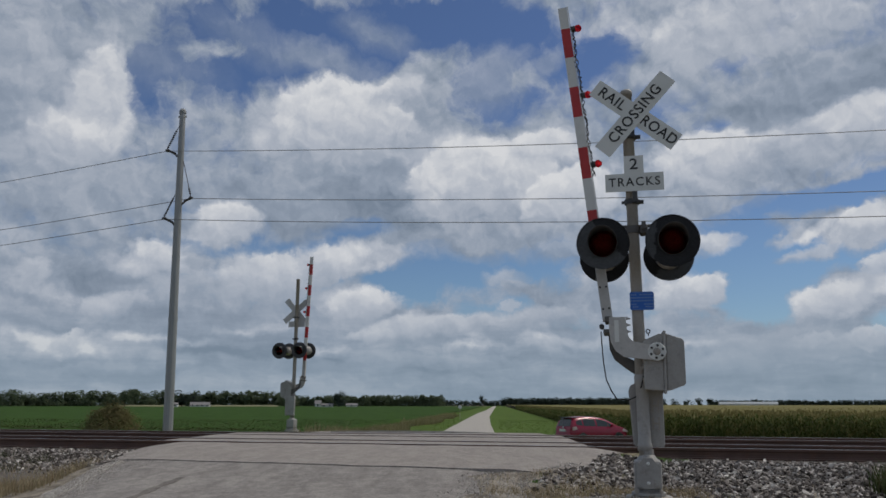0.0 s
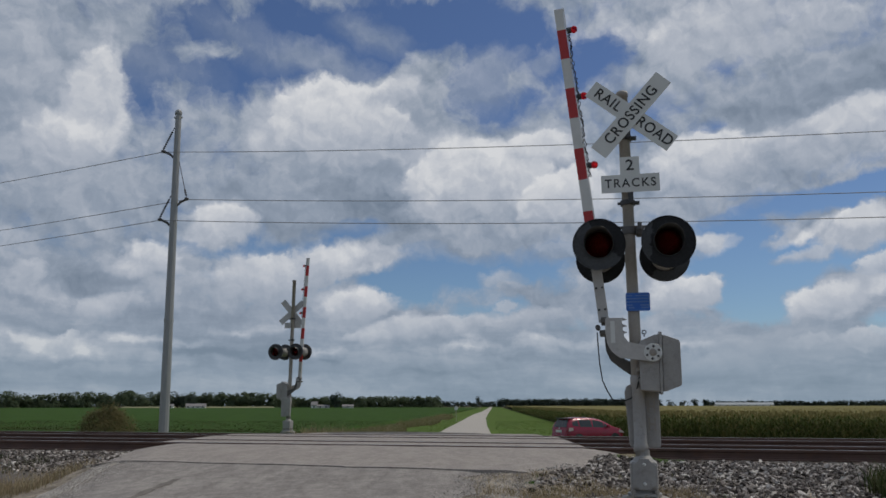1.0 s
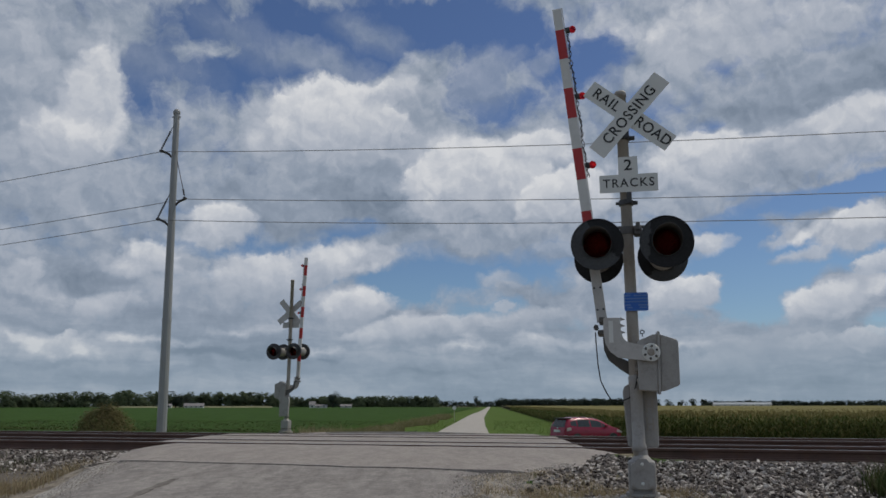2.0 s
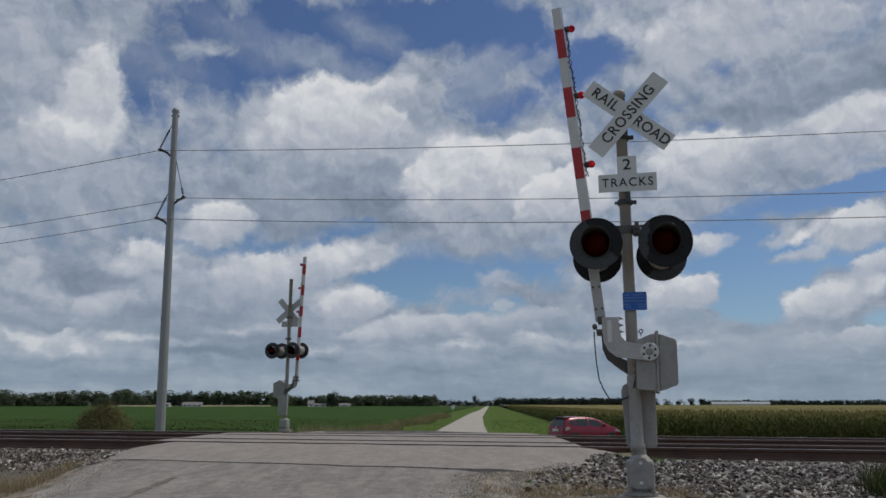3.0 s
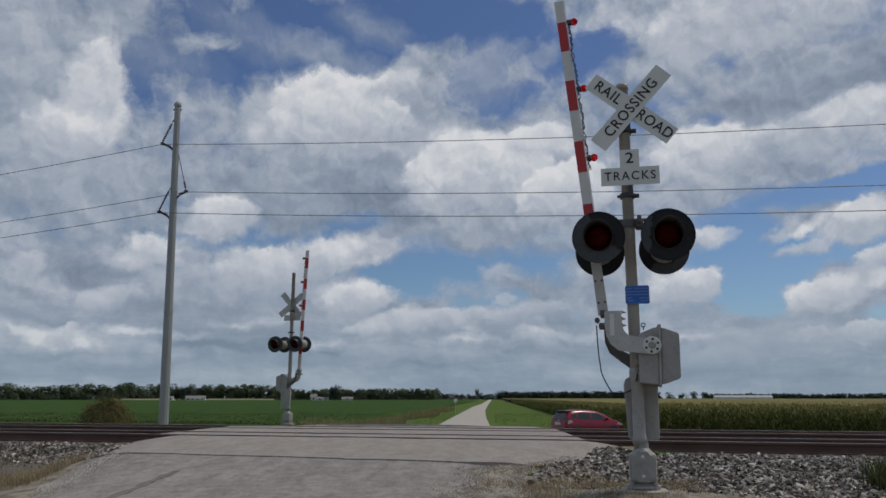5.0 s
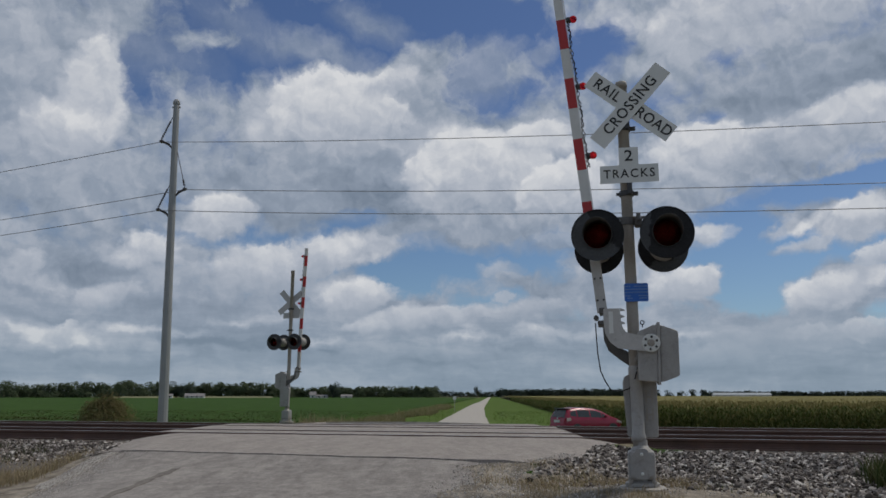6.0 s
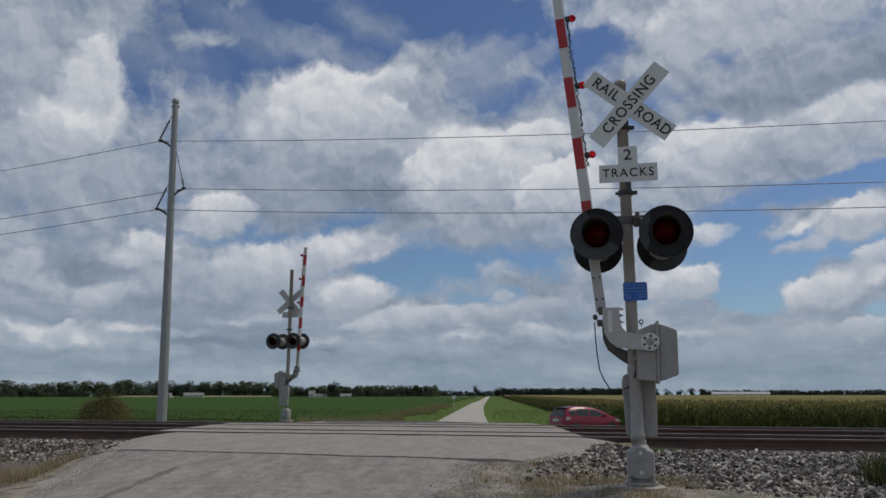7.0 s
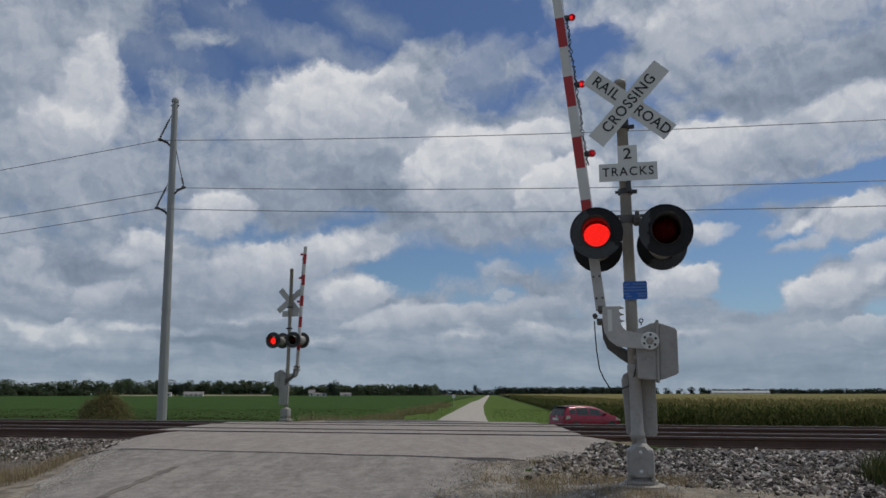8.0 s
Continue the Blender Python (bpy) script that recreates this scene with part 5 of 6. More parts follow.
# ---------------------------------------------------------------- power line
def power_pole():
    lean = Matrix.Translation((-12.52, 36.0, land(-12.6, 36.0))) @ Matrix.Rotation(radians(-1.1), 4, "Y")
    foot = land(-12.6, 36.0)
    high = 15.5 - foot
    pole = thing("power_pole", "tall grey tapered steel power pole with three insulators", "utility pole", lean)
    bm = bmesh.new()
    lathe(bm, [(0, 0), (0.225, 0), (0.20, 5.2), (0.212, 5.2), (0.212, 5.35), (0.196, 5.35), (0.14, high), (0.17, high), (0.17, high + 0.12), (0.10, high + 0.22), (0, high + 0.23)], 12)
    part("shaft", bm, M_POLE, pole, "tapered galvanised shaft")
    bm = bmesh.new()
    box(bm, -0.2, -0.03, high - 0.2, 0.2, 0.03, high - 0.12, 0.01)
    part("pole_cap_band", bm, M_POLE, pole)
    ends = []
    for side, z in ((-1, 13.72), (1, 11.37), (-1, 10.39)):
        z -= foot
        tipx = side * (0.66 if side < 0 else 0.56)
        bm = bmesh.new()
        tube(bm, [(side * 0.15, 0, z - 0.38), (side * 0.3, 0, z - 0.22), (side * 0.5, 0, z - 0.12), (tipx, 0, z)], 0.05, 8)
        for k in range(4):
            ball(bm, (side * (0.3 + 0.1 * k), 0, z - 0.22 + 0.05 * k), 0.075, (1, 1, 0.8), 8)
        part("post_insulator", bm, M_INSUL, pole, "dark post insulator arm")
        bm = bmesh.new()
        a, b = Vector((tipx, 0, z)), Vector((side * 0.14, 0, z + 1.15 if side < 0 else z + 1.75))
        rod(bm, a, b, 0.018, seg=6)
        for k in range(9 if side < 0 else 3):
            p = a.lerp(b, 0.08 + (0.085 * k if side < 0 else 0.06 * k))
            ball(bm, p, 0.06, (1, 1, 0.7), 8)
        part("stay_string", bm, M_INSUL, pole, "string of disc insulators")
        bm = bmesh.new()
        box(bm, tipx - 0.05, -0.12, z - 0.12, tipx + 0.05, 0.12, z - 0.03, 0.01)
        part("wire_clamp", bm, M_INSUL, pole)
        ends.append(lean @ Vector((tipx, 0, z - 0.1)))
    return ends


def wires(ends):
    for p in ends:
        bm = bmesh.new()
        pts = []
        # a span to each side, sagging between poles
        for side, span, sag in ((-1, 95.0, 1.9), (1, 95.0, 1.9)):
            line = []
            for i in range(0, 41):
                k = i / 40
                s = side * span * k
                z = p.z - 4 * sag * k * (1 - k)
                way = LINE_TURN[0] if side < 0 else LINE_TURN[1]
                line.append((p.x + s * math.cos(radians(way)), p.y + s * math.sin(radians(way)), z))
            pts = line[::-1][:-1] + pts if side < 0 else pts + line
        tube(bm, pts, 0.017, 5)
        tagged(finish(bm, "power_line", M_WIRE), "thin sagging overhead conductor on the power pole", "power line", "overhead conductors")


LINE_TURN = (-17.0, -14.0)
wires(power_pole())


# ---------------------------------------------------------------- loose stone, grass, crops
def cloud_mesh(name, verts, faces, mat, label, category, kind="stuff"):
    me = bpy.data.meshes.new(name)
    me.from_pydata(verts, [], faces)
    me.materials.append(mat)
    return tagged(new(name, me), label, category, kind=kind)


def ballast_stones():
    rng = np.random.default_rng(5)
    shapes = []
    for k in range(8):
        bm = bmesh.new()
        bmesh.ops.create_icosphere(bm, subdivisions=1, radius=1.0)
        co = np.array([v.co[:] for v in bm.verts])
        fa = np.array([[v.index for v in f.verts] for f in bm.faces])
        bm.free()
        co = co * rng.uniform(0.5, 1.25, (len(co), 1)) * np.array([1.15, rng.uniform(0.5, 0.8), rng.uniform(0.4, 0.65)])
        shapes.append((co, fa))
    spots = []

    def scatter(count, s0, s1, d0, d1, keep):
        for _ in range(count):
            s, d = rng.uniform(s0, s1), rng.uniform(d0, d1)
            if keep(s, d):
                spots.append((s, d))
    scatter(30000, -1.6, 11.5, 9.9, 15.0, lambda s, d: (s > right_edge(d) + 0.12 or d > 14.6 and s > -0.9) and (d > 11.1 + 0.5 * noise.noise((s * 0.7, 3, 0)) - 0.5 * max(0, s - 0.6) or rng.random() < 0.18))
    scatter(14000, -26.0, -9.0, 11.6, 15.0, lambda s, d: s < left_edge(d) + 0.3 and (d > 11.9 + 0.6 * noise.noise((s * 0.6, 8, 0)) or rng.random() < 0.15))
    scatter(5200, -0.8, 12.0, 15.4, 22.0, lambda s, d: all(abs(abs(d - c) - 0.7525) > 0.1 for c in TRACKS))
    scatter(3600, -26.0, -10.4, 15.4, 22.0, lambda s, d: all(abs(abs(d - c) - 0.7525) > 0.1 for c in TRACKS))
    verts, faces, base = [], [], 0
    for s, d in spots:
        co, fa = shapes[rng.integers(8)]
        size = rng.uniform(0.022, 0.045) * (1.0 if rng.random() < 0.9 else 1.35)
        a, b, c = rng.uniform(0, 6.28, 3)
        rot = np.array(Euler((a * 0.2 - 0.6, b * 0.2 - 0.6, c)).to_matrix())
        p = at_track(s, d)
        z = float(np.interp(d, BED_D, BED_Z)) if d > 11.3 else land(p.x, p.y)
        z = max(z, land(p.x, p.y))
        if 14.3 < d < 22.2:
            z = 0.775
        lift = rng.uniform(-0.2, 0.75) * size
        verts.append((co @ rot.T) * size + np.array([p.x, p.y, z + 0.01 + lift]))
        faces.append(fa + base)
        base += len(co)
    v, f = np.concatenate(verts), np.concatenate(faces)
    cloud_mesh("ballast_stones", v.tolist(), f.tolist(), M_STONES, "loose crushed grey and white ballast stones beside the rails", "ballast")


def shoulder_gravel():
    """Small pale stones strewn over the shoulder, the verge and the worn ends of the paving."""
    rng = np.random.default_rng(14)
    bm = bmesh.new()
    bmesh.ops.create_icosphere(bm, subdivisions=1, radius=1.0)
    co = np.array([v.co[:] for v in bm.verts])
    fa = np.array([[v.index for v in f.verts] for f in bm.faces])
    bm.free()
    verts, faces = [], []
    for k in range(13000):
        d = rng.uniform(7.6, 12.6)
        u = rng.random()
        if u < 0.5:
            s = left_edge(d) + rng.normal(0.25, 0.38)
            p = at_track(s, d)
            z = max(road_z(p.x, p.y) + float(np.interp(s - left_edge(d), (-0.25, 0.0, 0.26, 0.5, 3), (-0.24, -0.13, -0.05, -0.01, 0.0))), land(p.x, p.y))
        elif u < 0.92:
            s = right_edge(d) + abs(rng.normal(0.0, 1.3)) + 0.05
            p = at_track(s, d)
            z = land(p.x, p.y) + 0.012
        else:
            s = right_edge(d) - abs(rng.normal(0, 0.3))
            p = at_track(s, d)
            z = road_z(p.x, p.y) - 0.01
        size = rng.uniform(0.004, 0.009) if u < 0.5 else rng.uniform(0.005, 0.014)
        verts.append(co * rng.uniform(0.6, 1.1, (len(co), 1)) * size + np.array([p.x, p.y, z + 0.3 * size]))
        faces.append(fa + k * len(co))
    mat = island_material("limestone_chip", [(0.26, 0.24, 0.22), (0.35, 0.325, 0.30), (0.44, 0.41, 0.38), (0.6, 0.57, 0.53)], 0.9)
    cloud_mesh("gravel", np.concatenate(verts).tolist(), np.concatenate(faces).tolist(), mat, "pale limestone chips strewn along the road edge", "gravel")


def blades(name, spots, mat, label, category, height, width, rng, bend=0.35, per=3):
    """Grass: bent tapering blades in tufts."""
    verts, faces = [], []
    for x, y, z, k in spots:
        for _ in range(per):
            a, h, w = rng.uniform(0, 6.28), height * k * rng.uniform(0.5, 1.15), width * rng.uniform(0.7, 1.3)
            px, py = x + rng.normal(0, 0.05 + 0.05 * height), y + rng.normal(0, 0.05 + 0.05 * height)
            lean = h * bend * rng.uniform(0.2, 1.3)
            ux, uy = math.cos(a), math.sin(a)
            sx, sy = -uy * w / 2, ux * w / 2
            b = len(verts)
            verts += [(px - sx, py - sy, z - 0.03), (px + sx, py + sy, z - 0.03),
                      (px + ux * lean * 0.3 - sx * 0.8, py + uy * lean * 0.3 - sy * 0.8, z + h * 0.55),
                      (px + ux * lean * 0.3 + sx * 0.8, py + uy * lean * 0.3 + sy * 0.8, z + h * 0.55),
                      (px + ux * lean, py + uy * lean, z + h)]
            faces += [(b, b + 1, b + 3, b + 2), (b + 2, b + 3, b + 4)]
    return cloud_mesh(name, verts, faces, mat, label, category)


M_STRAW = island_material("dry_grass", [(0.20, 0.155, 0.09), (0.30, 0.235, 0.145), (0.42, 0.35, 0.235), (0.26, 0.23, 0.12)], 0.9, 0.35)
M_BLADE = island_material("green_grass", [(0.025, 0.05, 0.012), (0.05, 0.095, 0.02), (0.075, 0.12, 0.03), (0.12, 0.13, 0.05)], 0.8, 0.3)
M_WEED = island_material("weed_leaf", [(0.028, 0.045, 0.014), (0.045, 0.068, 0.022), (0.075, 0.085, 0.035), (0.10, 0.09, 0.05)], 0.8, 0.25)
M_VERGE = material("mown_verge_grass", (0.085, 0.14, 0.03), 0.95, 0, 0.6, 1.35, 0.35, 2.6, 0.9, (0.15, 0.13, 0.06), 0.5, 0.05)
M_BEAN = material("soybean_canopy", (0.04, 0.082, 0.016), 0.9, 0, 0.55, 1.35, 0.12, 7.0, 1.0, (0.05, 0.085, 0.025), 0.2, 0.05)
M_CORNLEAF = island_material("corn_leaf", [(0.045, 0.062, 0.016), (0.07, 0.095, 0.024), (0.10, 0.12, 0.034), (0.17, 0.155, 0.06)], 0.7, 0.3)
M_TASSEL = island_material("corn_tassel", [(0.22, 0.185, 0.075), (0.30, 0.255, 0.11), (0.21, 0.20, 0.075)], 0.85, 0.2)
M_CORNTOP = material("corn_canopy", (0.20, 0.18, 0.075), 0.95, 0, 0.55, 1.3, 0.15, 4.0, 1.0, (0.06, 0.09, 0.02), 0.3, 0.05)
# far leaves: distance haze is put into these lighter, bluer colours
M_HAZYLEAF = island_material("hazy_tree_leaf", [(0.085, 0.115, 0.07), (0.10, 0.13, 0.078), (0.115, 0.145, 0.085), (0.13, 0.155, 0.09)], 0.9, 0.45)
M_HAZYDARKLEAF = island_material("hazy_dark_tree_leaf", [(0.05, 0.07, 0.058), (0.06, 0.08, 0.064), (0.07, 0.09, 0.068)], 0.9, 0.45)
M_BUSHLEAF = island_material("bush_leaf", [(0.11, 0.11, 0.05), (0.15, 0.135, 0.06), (0.20, 0.165, 0.085), (0.13, 0.135, 0.055)], 0.85, 0.4)
M_BARK = material("bark", (0.09, 0.07, 0.055), 0.95, 0, 0.6, 1.4, 2, 20, 0.6)


def grasses():
    rng = np.random.default_rng(11)

    def field(count, s0, s1, d0, d1, keep, k0=0.6, k1=1.2):
        out = []
        while len(out) < count:
            s, d = rng.uniform(s0, s1), rng.uniform(d0, d1)
            if keep(s, d):
                p = at_track(s, d)
                out.append((p.x, p.y, land(p.x, p.y), rng.uniform(k0, k1)))
        return out
    clump = lambda s, d, f, seed: noise.noise((s * f, d * f, seed))
    dry = field(8000, -19, -7.2, 7.5, 12.5, lambda s, d: s < left_edge(d) - 0.2 and clump(s, d, 0.8, 1) > -0.35)
    blades("dry_grass", dry, M_STRAW, "dry straw-coloured grass beside the road shoulder", "dry grass", 0.22, 0.008, rng, 0.7)
    sparse = field(1500, -2.6, 0.5, 8.2, 11.5, lambda s, d: s > right_edge(d) + 0.05 and clump(s, d, 1.4, 3) > -0.05, 0.4, 1.1)
    blades("dry_grass", sparse, M_STRAW, "sparse dry grass on the stony verge by the signal", "dry grass", 0.13, 0.006, rng, 0.7)
    little = field(120, -2.6, 2.5, 8.2, 11.4, lambda s, d: s > right_edge(d) + 0.2 and clump(s, d, 1.4, 3) > 0.0, 0.3, 0.9)
    blades("green_grass", little, M_BLADE, "thin green grass on the stony verge", "grass", 0.11, 0.008, rng, 0.5)
    weed = field(800, 2.0, 6.5, 10.2, 13.6, lambda s, d: clump(s, d, 1.6, 2) > -0.2 and (s - 3.75) ** 2 / 1.2 + (d - 11.8) ** 2 / 1.6 < 1.0, 0.6, 1.2)
    blades("weeds", weed, M_WEED, "dark green weeds growing through the ballast", "weeds", 0.36, 0.016, rng, 0.8)
    weed = field(1600, -17, -10.9, 11.4, 13.6, lambda s, d: clump(s, d, 0.7, 6) > -0.25 + 0.1 * (s + 12.5), 0.5, 1.2)
    blades("weeds", weed, M_WEED, "green weeds spreading over the ballast edge", "weeds", 0.24, 0.014, rng, 0.8)
    tufts = field(240, -13.0, -11.2, 27.5, 29.0, lambda s, d: True, 0.5, 1.3)
    blades("dry_grass", tufts, M_STRAW, "pale dry tufts beside the far signal", "dry grass", 0.5, 0.02, rng, 0.5)
    edge = field(1500, -34, -11.0, 23.4, 26.0, lambda s, d: clump(s, d, 0.3, 7) > -0.1, 0.3, 1.0)
    blades("green_grass", edge, M_BLADE, "uneven grass along the far side of the tracks", "grass", 0.30, 0.02, rng, 0.5)
    edge = field(1200, -2.4, 26, 23.6, 27.0, lambda s, d: clump(s, d, 0.3, 9) > -0.1, 0.3, 1.0)
    blades("green_grass", edge, M_BLADE, "uneven grass along the far side of the tracks", "grass", 0.25, 0.02, rng, 0.5)
    # longer grass on the verges beyond
    lawn = []
    while len(lawn) < 2600:
        f = 30 + 110 * rng.random() ** 1.4
        l = rng.uniform(0.2, 9.0) if rng.random() < 0.75 else rng.uniform(-8.4, -5.6)
        p = at_road(l, f)
        lawn.append((p.x, p.y, max(land(p.x, p.y), -0.9) + 0.02, rng.uniform(0.4, 1.2)))
    blades("verge_grass", lawn, island_material("lawn_blade", [(0.075, 0.125, 0.028), (0.10, 0.16, 0.036), (0.13, 0.185, 0.05), (0.17, 0.19, 0.07)], 0.85, 0.45), "uneven green grass on the road verges", "grass", 0.16, 0.03, rng, 0.5)
    # tall weeds on the bank of the road beyond
    tall = []
    while len(tall) < 3800:
        f, l = 58 + 130 * rng.random() ** 1.5, rng.uniform(-12.0, -8.2)
        if noise.noise((f * 0.08, l * 0.4, 5)) > -0.15:
            p = at_road(l, f)
            tall.append((p.x, p.y, land(p.x, p.y), rng.uniform(0.5, 1.15)))
    blades("tall_weeds", tall, island_material("tall_weed", [(0.13, 0.145, 0.055), (0.22, 0.19, 0.10), (0.32, 0.27, 0.17), (0.12, 0.16, 0.05)], 0.9, 0.45), "tall brown and green weeds along the ditch", "weeds", 0.85, 0.05, rng, 0.6)


def sheet(name, mat, xs, ys, place, label, category, kind="stuff"):
    verts = [place(x, y) for y in ys for x in xs]
    w = len(xs)
    faces = [(j * w + i, j * w + i + 1, (j + 1) * w + i + 1, (j + 1) * w + i) for j in range(len(ys) - 1) for i in range(w - 1)]
    ob = cloud_mesh(name, verts, faces, mat, label, category, kind)
    for p in ob.data.polygons:
        p.use_smooth = True
    return ob


def spread(a, b, first, grow):
    out = [a]
    while out[-1] < b:
        out.append(out[-1] + first)
        first *= grow
    return out


def verges():
    for name, l0, l1 in (("verge_left", -13.6, -4.8), ("verge_right", -1.9, 9.6)):
        ls = [l0 + (l1 - l0) * i / 8 for i in range(9)]
        fs = spread(26, 1500, 1.2, 1.03)

        def place(l, f):
            p = at_road(l, f)
            return (p.x, p.y, max(land(p.x, p.y), -0.9) + 0.03 + 0.02 * noise.noise((l, f * 0.5, 1)))
        sheet(name, M_VERGE, ls, fs, place, "mown green grass verge beside the gravel road", "grass", "structure")


def soybeans():
    """Canopy of a low crop, with the rows running along the track."""
    ls = [-13.2 - v for v in spread(0, 900, 0.5, 1.035)]
    fs = spread(44, 770, 0.5, 1.03)

    def place(l, f):
        p = at_road(l, f)
        edge = min(1.0, (-13.0 - l) / 0.6 + 0.05, (f - 43.9) / 0.8 + 0.05)
        z = -0.9 + edge * (0.62 + 0.13 * noise.noise((p.x * 1.9, p.y * 1.9, 0)) + 0.09 * noise.noise((p.x * 0.5, p.y * 0.5, 3)))
        return (p.x, p.y, max(z, land(p.x, p.y) + 0.45 * edge + 0.02))
    sheet("soybean_field", M_BEAN, ls, fs, place, "wide field of low dark green soybeans", "crop field")
    rng = np.random.default_rng(3)
    verts, faces = [], []
    for _ in range(16000):
        f, l = 44.5 + 60 * rng.random() ** 1.6, -13.4 - 52 * rng.random()
        p = at_road(l, f)
        z = max(-0.9 + 0.66, land(p.x, p.y) + 0.48)
        a, s = rng.uniform(0, 6.28), rng.uniform(0.05, 0.11)
        b = len(verts)
        c, q = math.cos(a) * s, math.sin(a) * s
        t = rng.uniform(-0.05, 0.12)
        verts += [(p.x - c, p.y - q, z + t), (p.x + q * 0.6, p.y - c * 0.6, z + t + 0.03), (p.x + c, p.y + q, z + t + rng.uniform(-0.05, 0.08)), (p.x - q * 0.6, p.y + c * 0.6, z + t + 0.03)]
        faces.append((b, b + 1, b + 2, b + 3))
    cloud_mesh("soybean_leaves", verts, faces, M_WEED, "leaves standing out of the soybean canopy", "crop leaves")


CORN_TOP, CORN_FRONT = 2.02, 57.0


def corn():
    rng = np.random.default_rng(8)
    leaf_v, leaf_f, tas_v, tas_f = [], [], [], []

    def plant(x, y, z, detail):
        h = CORN_TOP * rng.uniform(0.88, 1.06)
        for k in range(8 if detail else 5):
            a = rng.uniform(0, 6.28)
            zz = z + h * (0.12 + 0.80 * k / (8 if detail else 5)) + rng.uniform(-0.05, 0.05)
            ln, w = rng.uniform(0.45, 0.8), rng.uniform(0.035, 0.055)
            ux, uy = math.cos(a), math.sin(a)
            sx, sy = -uy * w, ux * w
            b = len(leaf_v)
            leaf_v.extend([(x - sx * 0.6, y - sy * 0.6, zz), (x + sx * 0.6, y + sy * 0.6, zz),
                           (x + ux * ln * 0.45 - sx, y + uy * ln * 0.45 - sy, zz + 0.27), (x + ux * ln * 0.45 + sx, y + uy * ln * 0.45 + sy, zz + 0.25),
                           (x + ux * ln, y + uy * ln, zz + rng.uniform(-0.15, 0.12))])
            leaf_f.extend([(b, b + 1, b + 3, b + 2), (b + 2, b + 3, b + 4)])
        b = len(leaf_v)
        leaf_v.extend([(x - 0.014, y, z), (x + 0.014, y, z), (x + 0.008, y, z + h), (x - 0.008, y, z + h)])
        leaf_f.append((b, b + 1, b + 2, b + 3))
        for k in range(3):
            a = rng.uniform(0, 6.28)
            b = len(tas_v)
            ex, ey = x + 0.12 * math.cos(a), y + 0.12 * math.sin(a)
            tas_v.extend([(x - 0.012, y, z + h - 0.08), (x + 0.012, y, z + h - 0.08), (ex + 0.045, ey, z + h + 0.12), (ex - 0.045, ey, z + h + rng.uniform(0.1, 0.22))])
            tas_f.append((b, b + 1, b + 2, b + 3))

    # rows along the tracks at the front, then the side along the road
    for r in range(7):
        s = -9.0
        while s < 52:
            p = at_track(s, CORN_FRONT + r * 0.76 + rng.normal(0, 0.05))
            if beside(p.x, p.y) > 9.4:
                plant(p.x, p.y, land(p.x, p.y), r < 3)
            s += rng.uniform(0.14, 0.24)
    f = CORN_FRONT + 2
    while f < 420:
        for r in range(3):
            p = at_road(9.6 + 0.76 * r + rng.normal(0, 0.08), f)
            plant(p.x, p.y, land(p.x, p.y), False)
        f += 0.22 * (1 + (f - 57) / 90)
    # heads standing out of the canopy
    for _ in range(6000):
        u = rng.random() ** 2.2
        p = at_track(1 + rng.uniform(0, 55 + 150 * u), CORN_FRONT + 4 + 170 * u)
        if beside(p.x, p.y) < 10:
            continue
        b = len(tas_v)
        h, a = rng.uniform(0.05, 0.35), rng.uniform(0, 3.14)
        z = -0.9 + CORN_TOP - 0.12
        w = rng.uniform(0.03, 0.09)
        tas_v.extend([(p.x - w * math.cos(a), p.y - w * math.sin(a), z), (p.x + w * math.cos(a), p.y + w * math.sin(a), z), (p.x + 0.04, p.y, z + h)])
        tas_f.append((b, b + 1, b + 2))
    cloud_mesh("corn_plants", leaf_v, leaf_f, M_CORNLEAF, "tall green corn plants at the edge of the field", "corn")
    cloud_mesh("corn_tassels", tas_v, tas_f, M_TASSEL, "yellow-brown tassels on top of the corn", "corn")
    ds = spread(CORN_FRONT + 4.2, 1000, 0.7, 1.03)
    us = [i / 150 for i in range(151)]

    def place(u, d):
        p0 = at_road(10.8, d / (RX * NX + RY * NY) + 0)
        s0 = p0.x * TX + p0.y * TY
        s = s0 + (900 * u ** 2.2 + 60 * u) * (1 + d / 600)
        p = at_track(s, d)
        return (p.x, p.y, -0.9 + CORN_TOP - 0.16 - 0.25 * max(0.0, 1 - (d - CORN_FRONT - 4.2) / 4) + 0.1 * noise.noise((p.x * 1.6, p.y * 1.6, 0)) + 0.08 * noise.noise((p.x * 0.3, p.y * 0.3, 2)))
    sheet("corn_field", M_CORNTOP, us, ds, place, "wide field of ripening corn seen over its tops", "crop field")


# ---------------------------------------------------------------- trees and bushes
def crown_points(rng, count, high, wide, low=0.25):
    """Leaf clumps in several lobes: an uneven outline with gaps."""
    lobes = [(rng.normal(0, wide * 0.24), rng.normal(0, wide * 0.24), high * rng.uniform(low + 0.12, 0.86), wide * rng.uniform(0.18, 0.34)) for _ in range(9)]
    lobes = np.array(lobes)[rng.integers(len(lobes), size=count)]
    v = rng.normal(0, 1, (count, 3))
    v *= (lobes[:, 3] * rng.uniform(0.6, 1.0, count) / np.linalg.norm(v, axis=1))[:, None]
    out = lobes[:, :3] + v * np.array([1, 1, 0.9])
    out[:, 2] = np.clip(out[:, 2], high * low * 0.6, high)
    return out


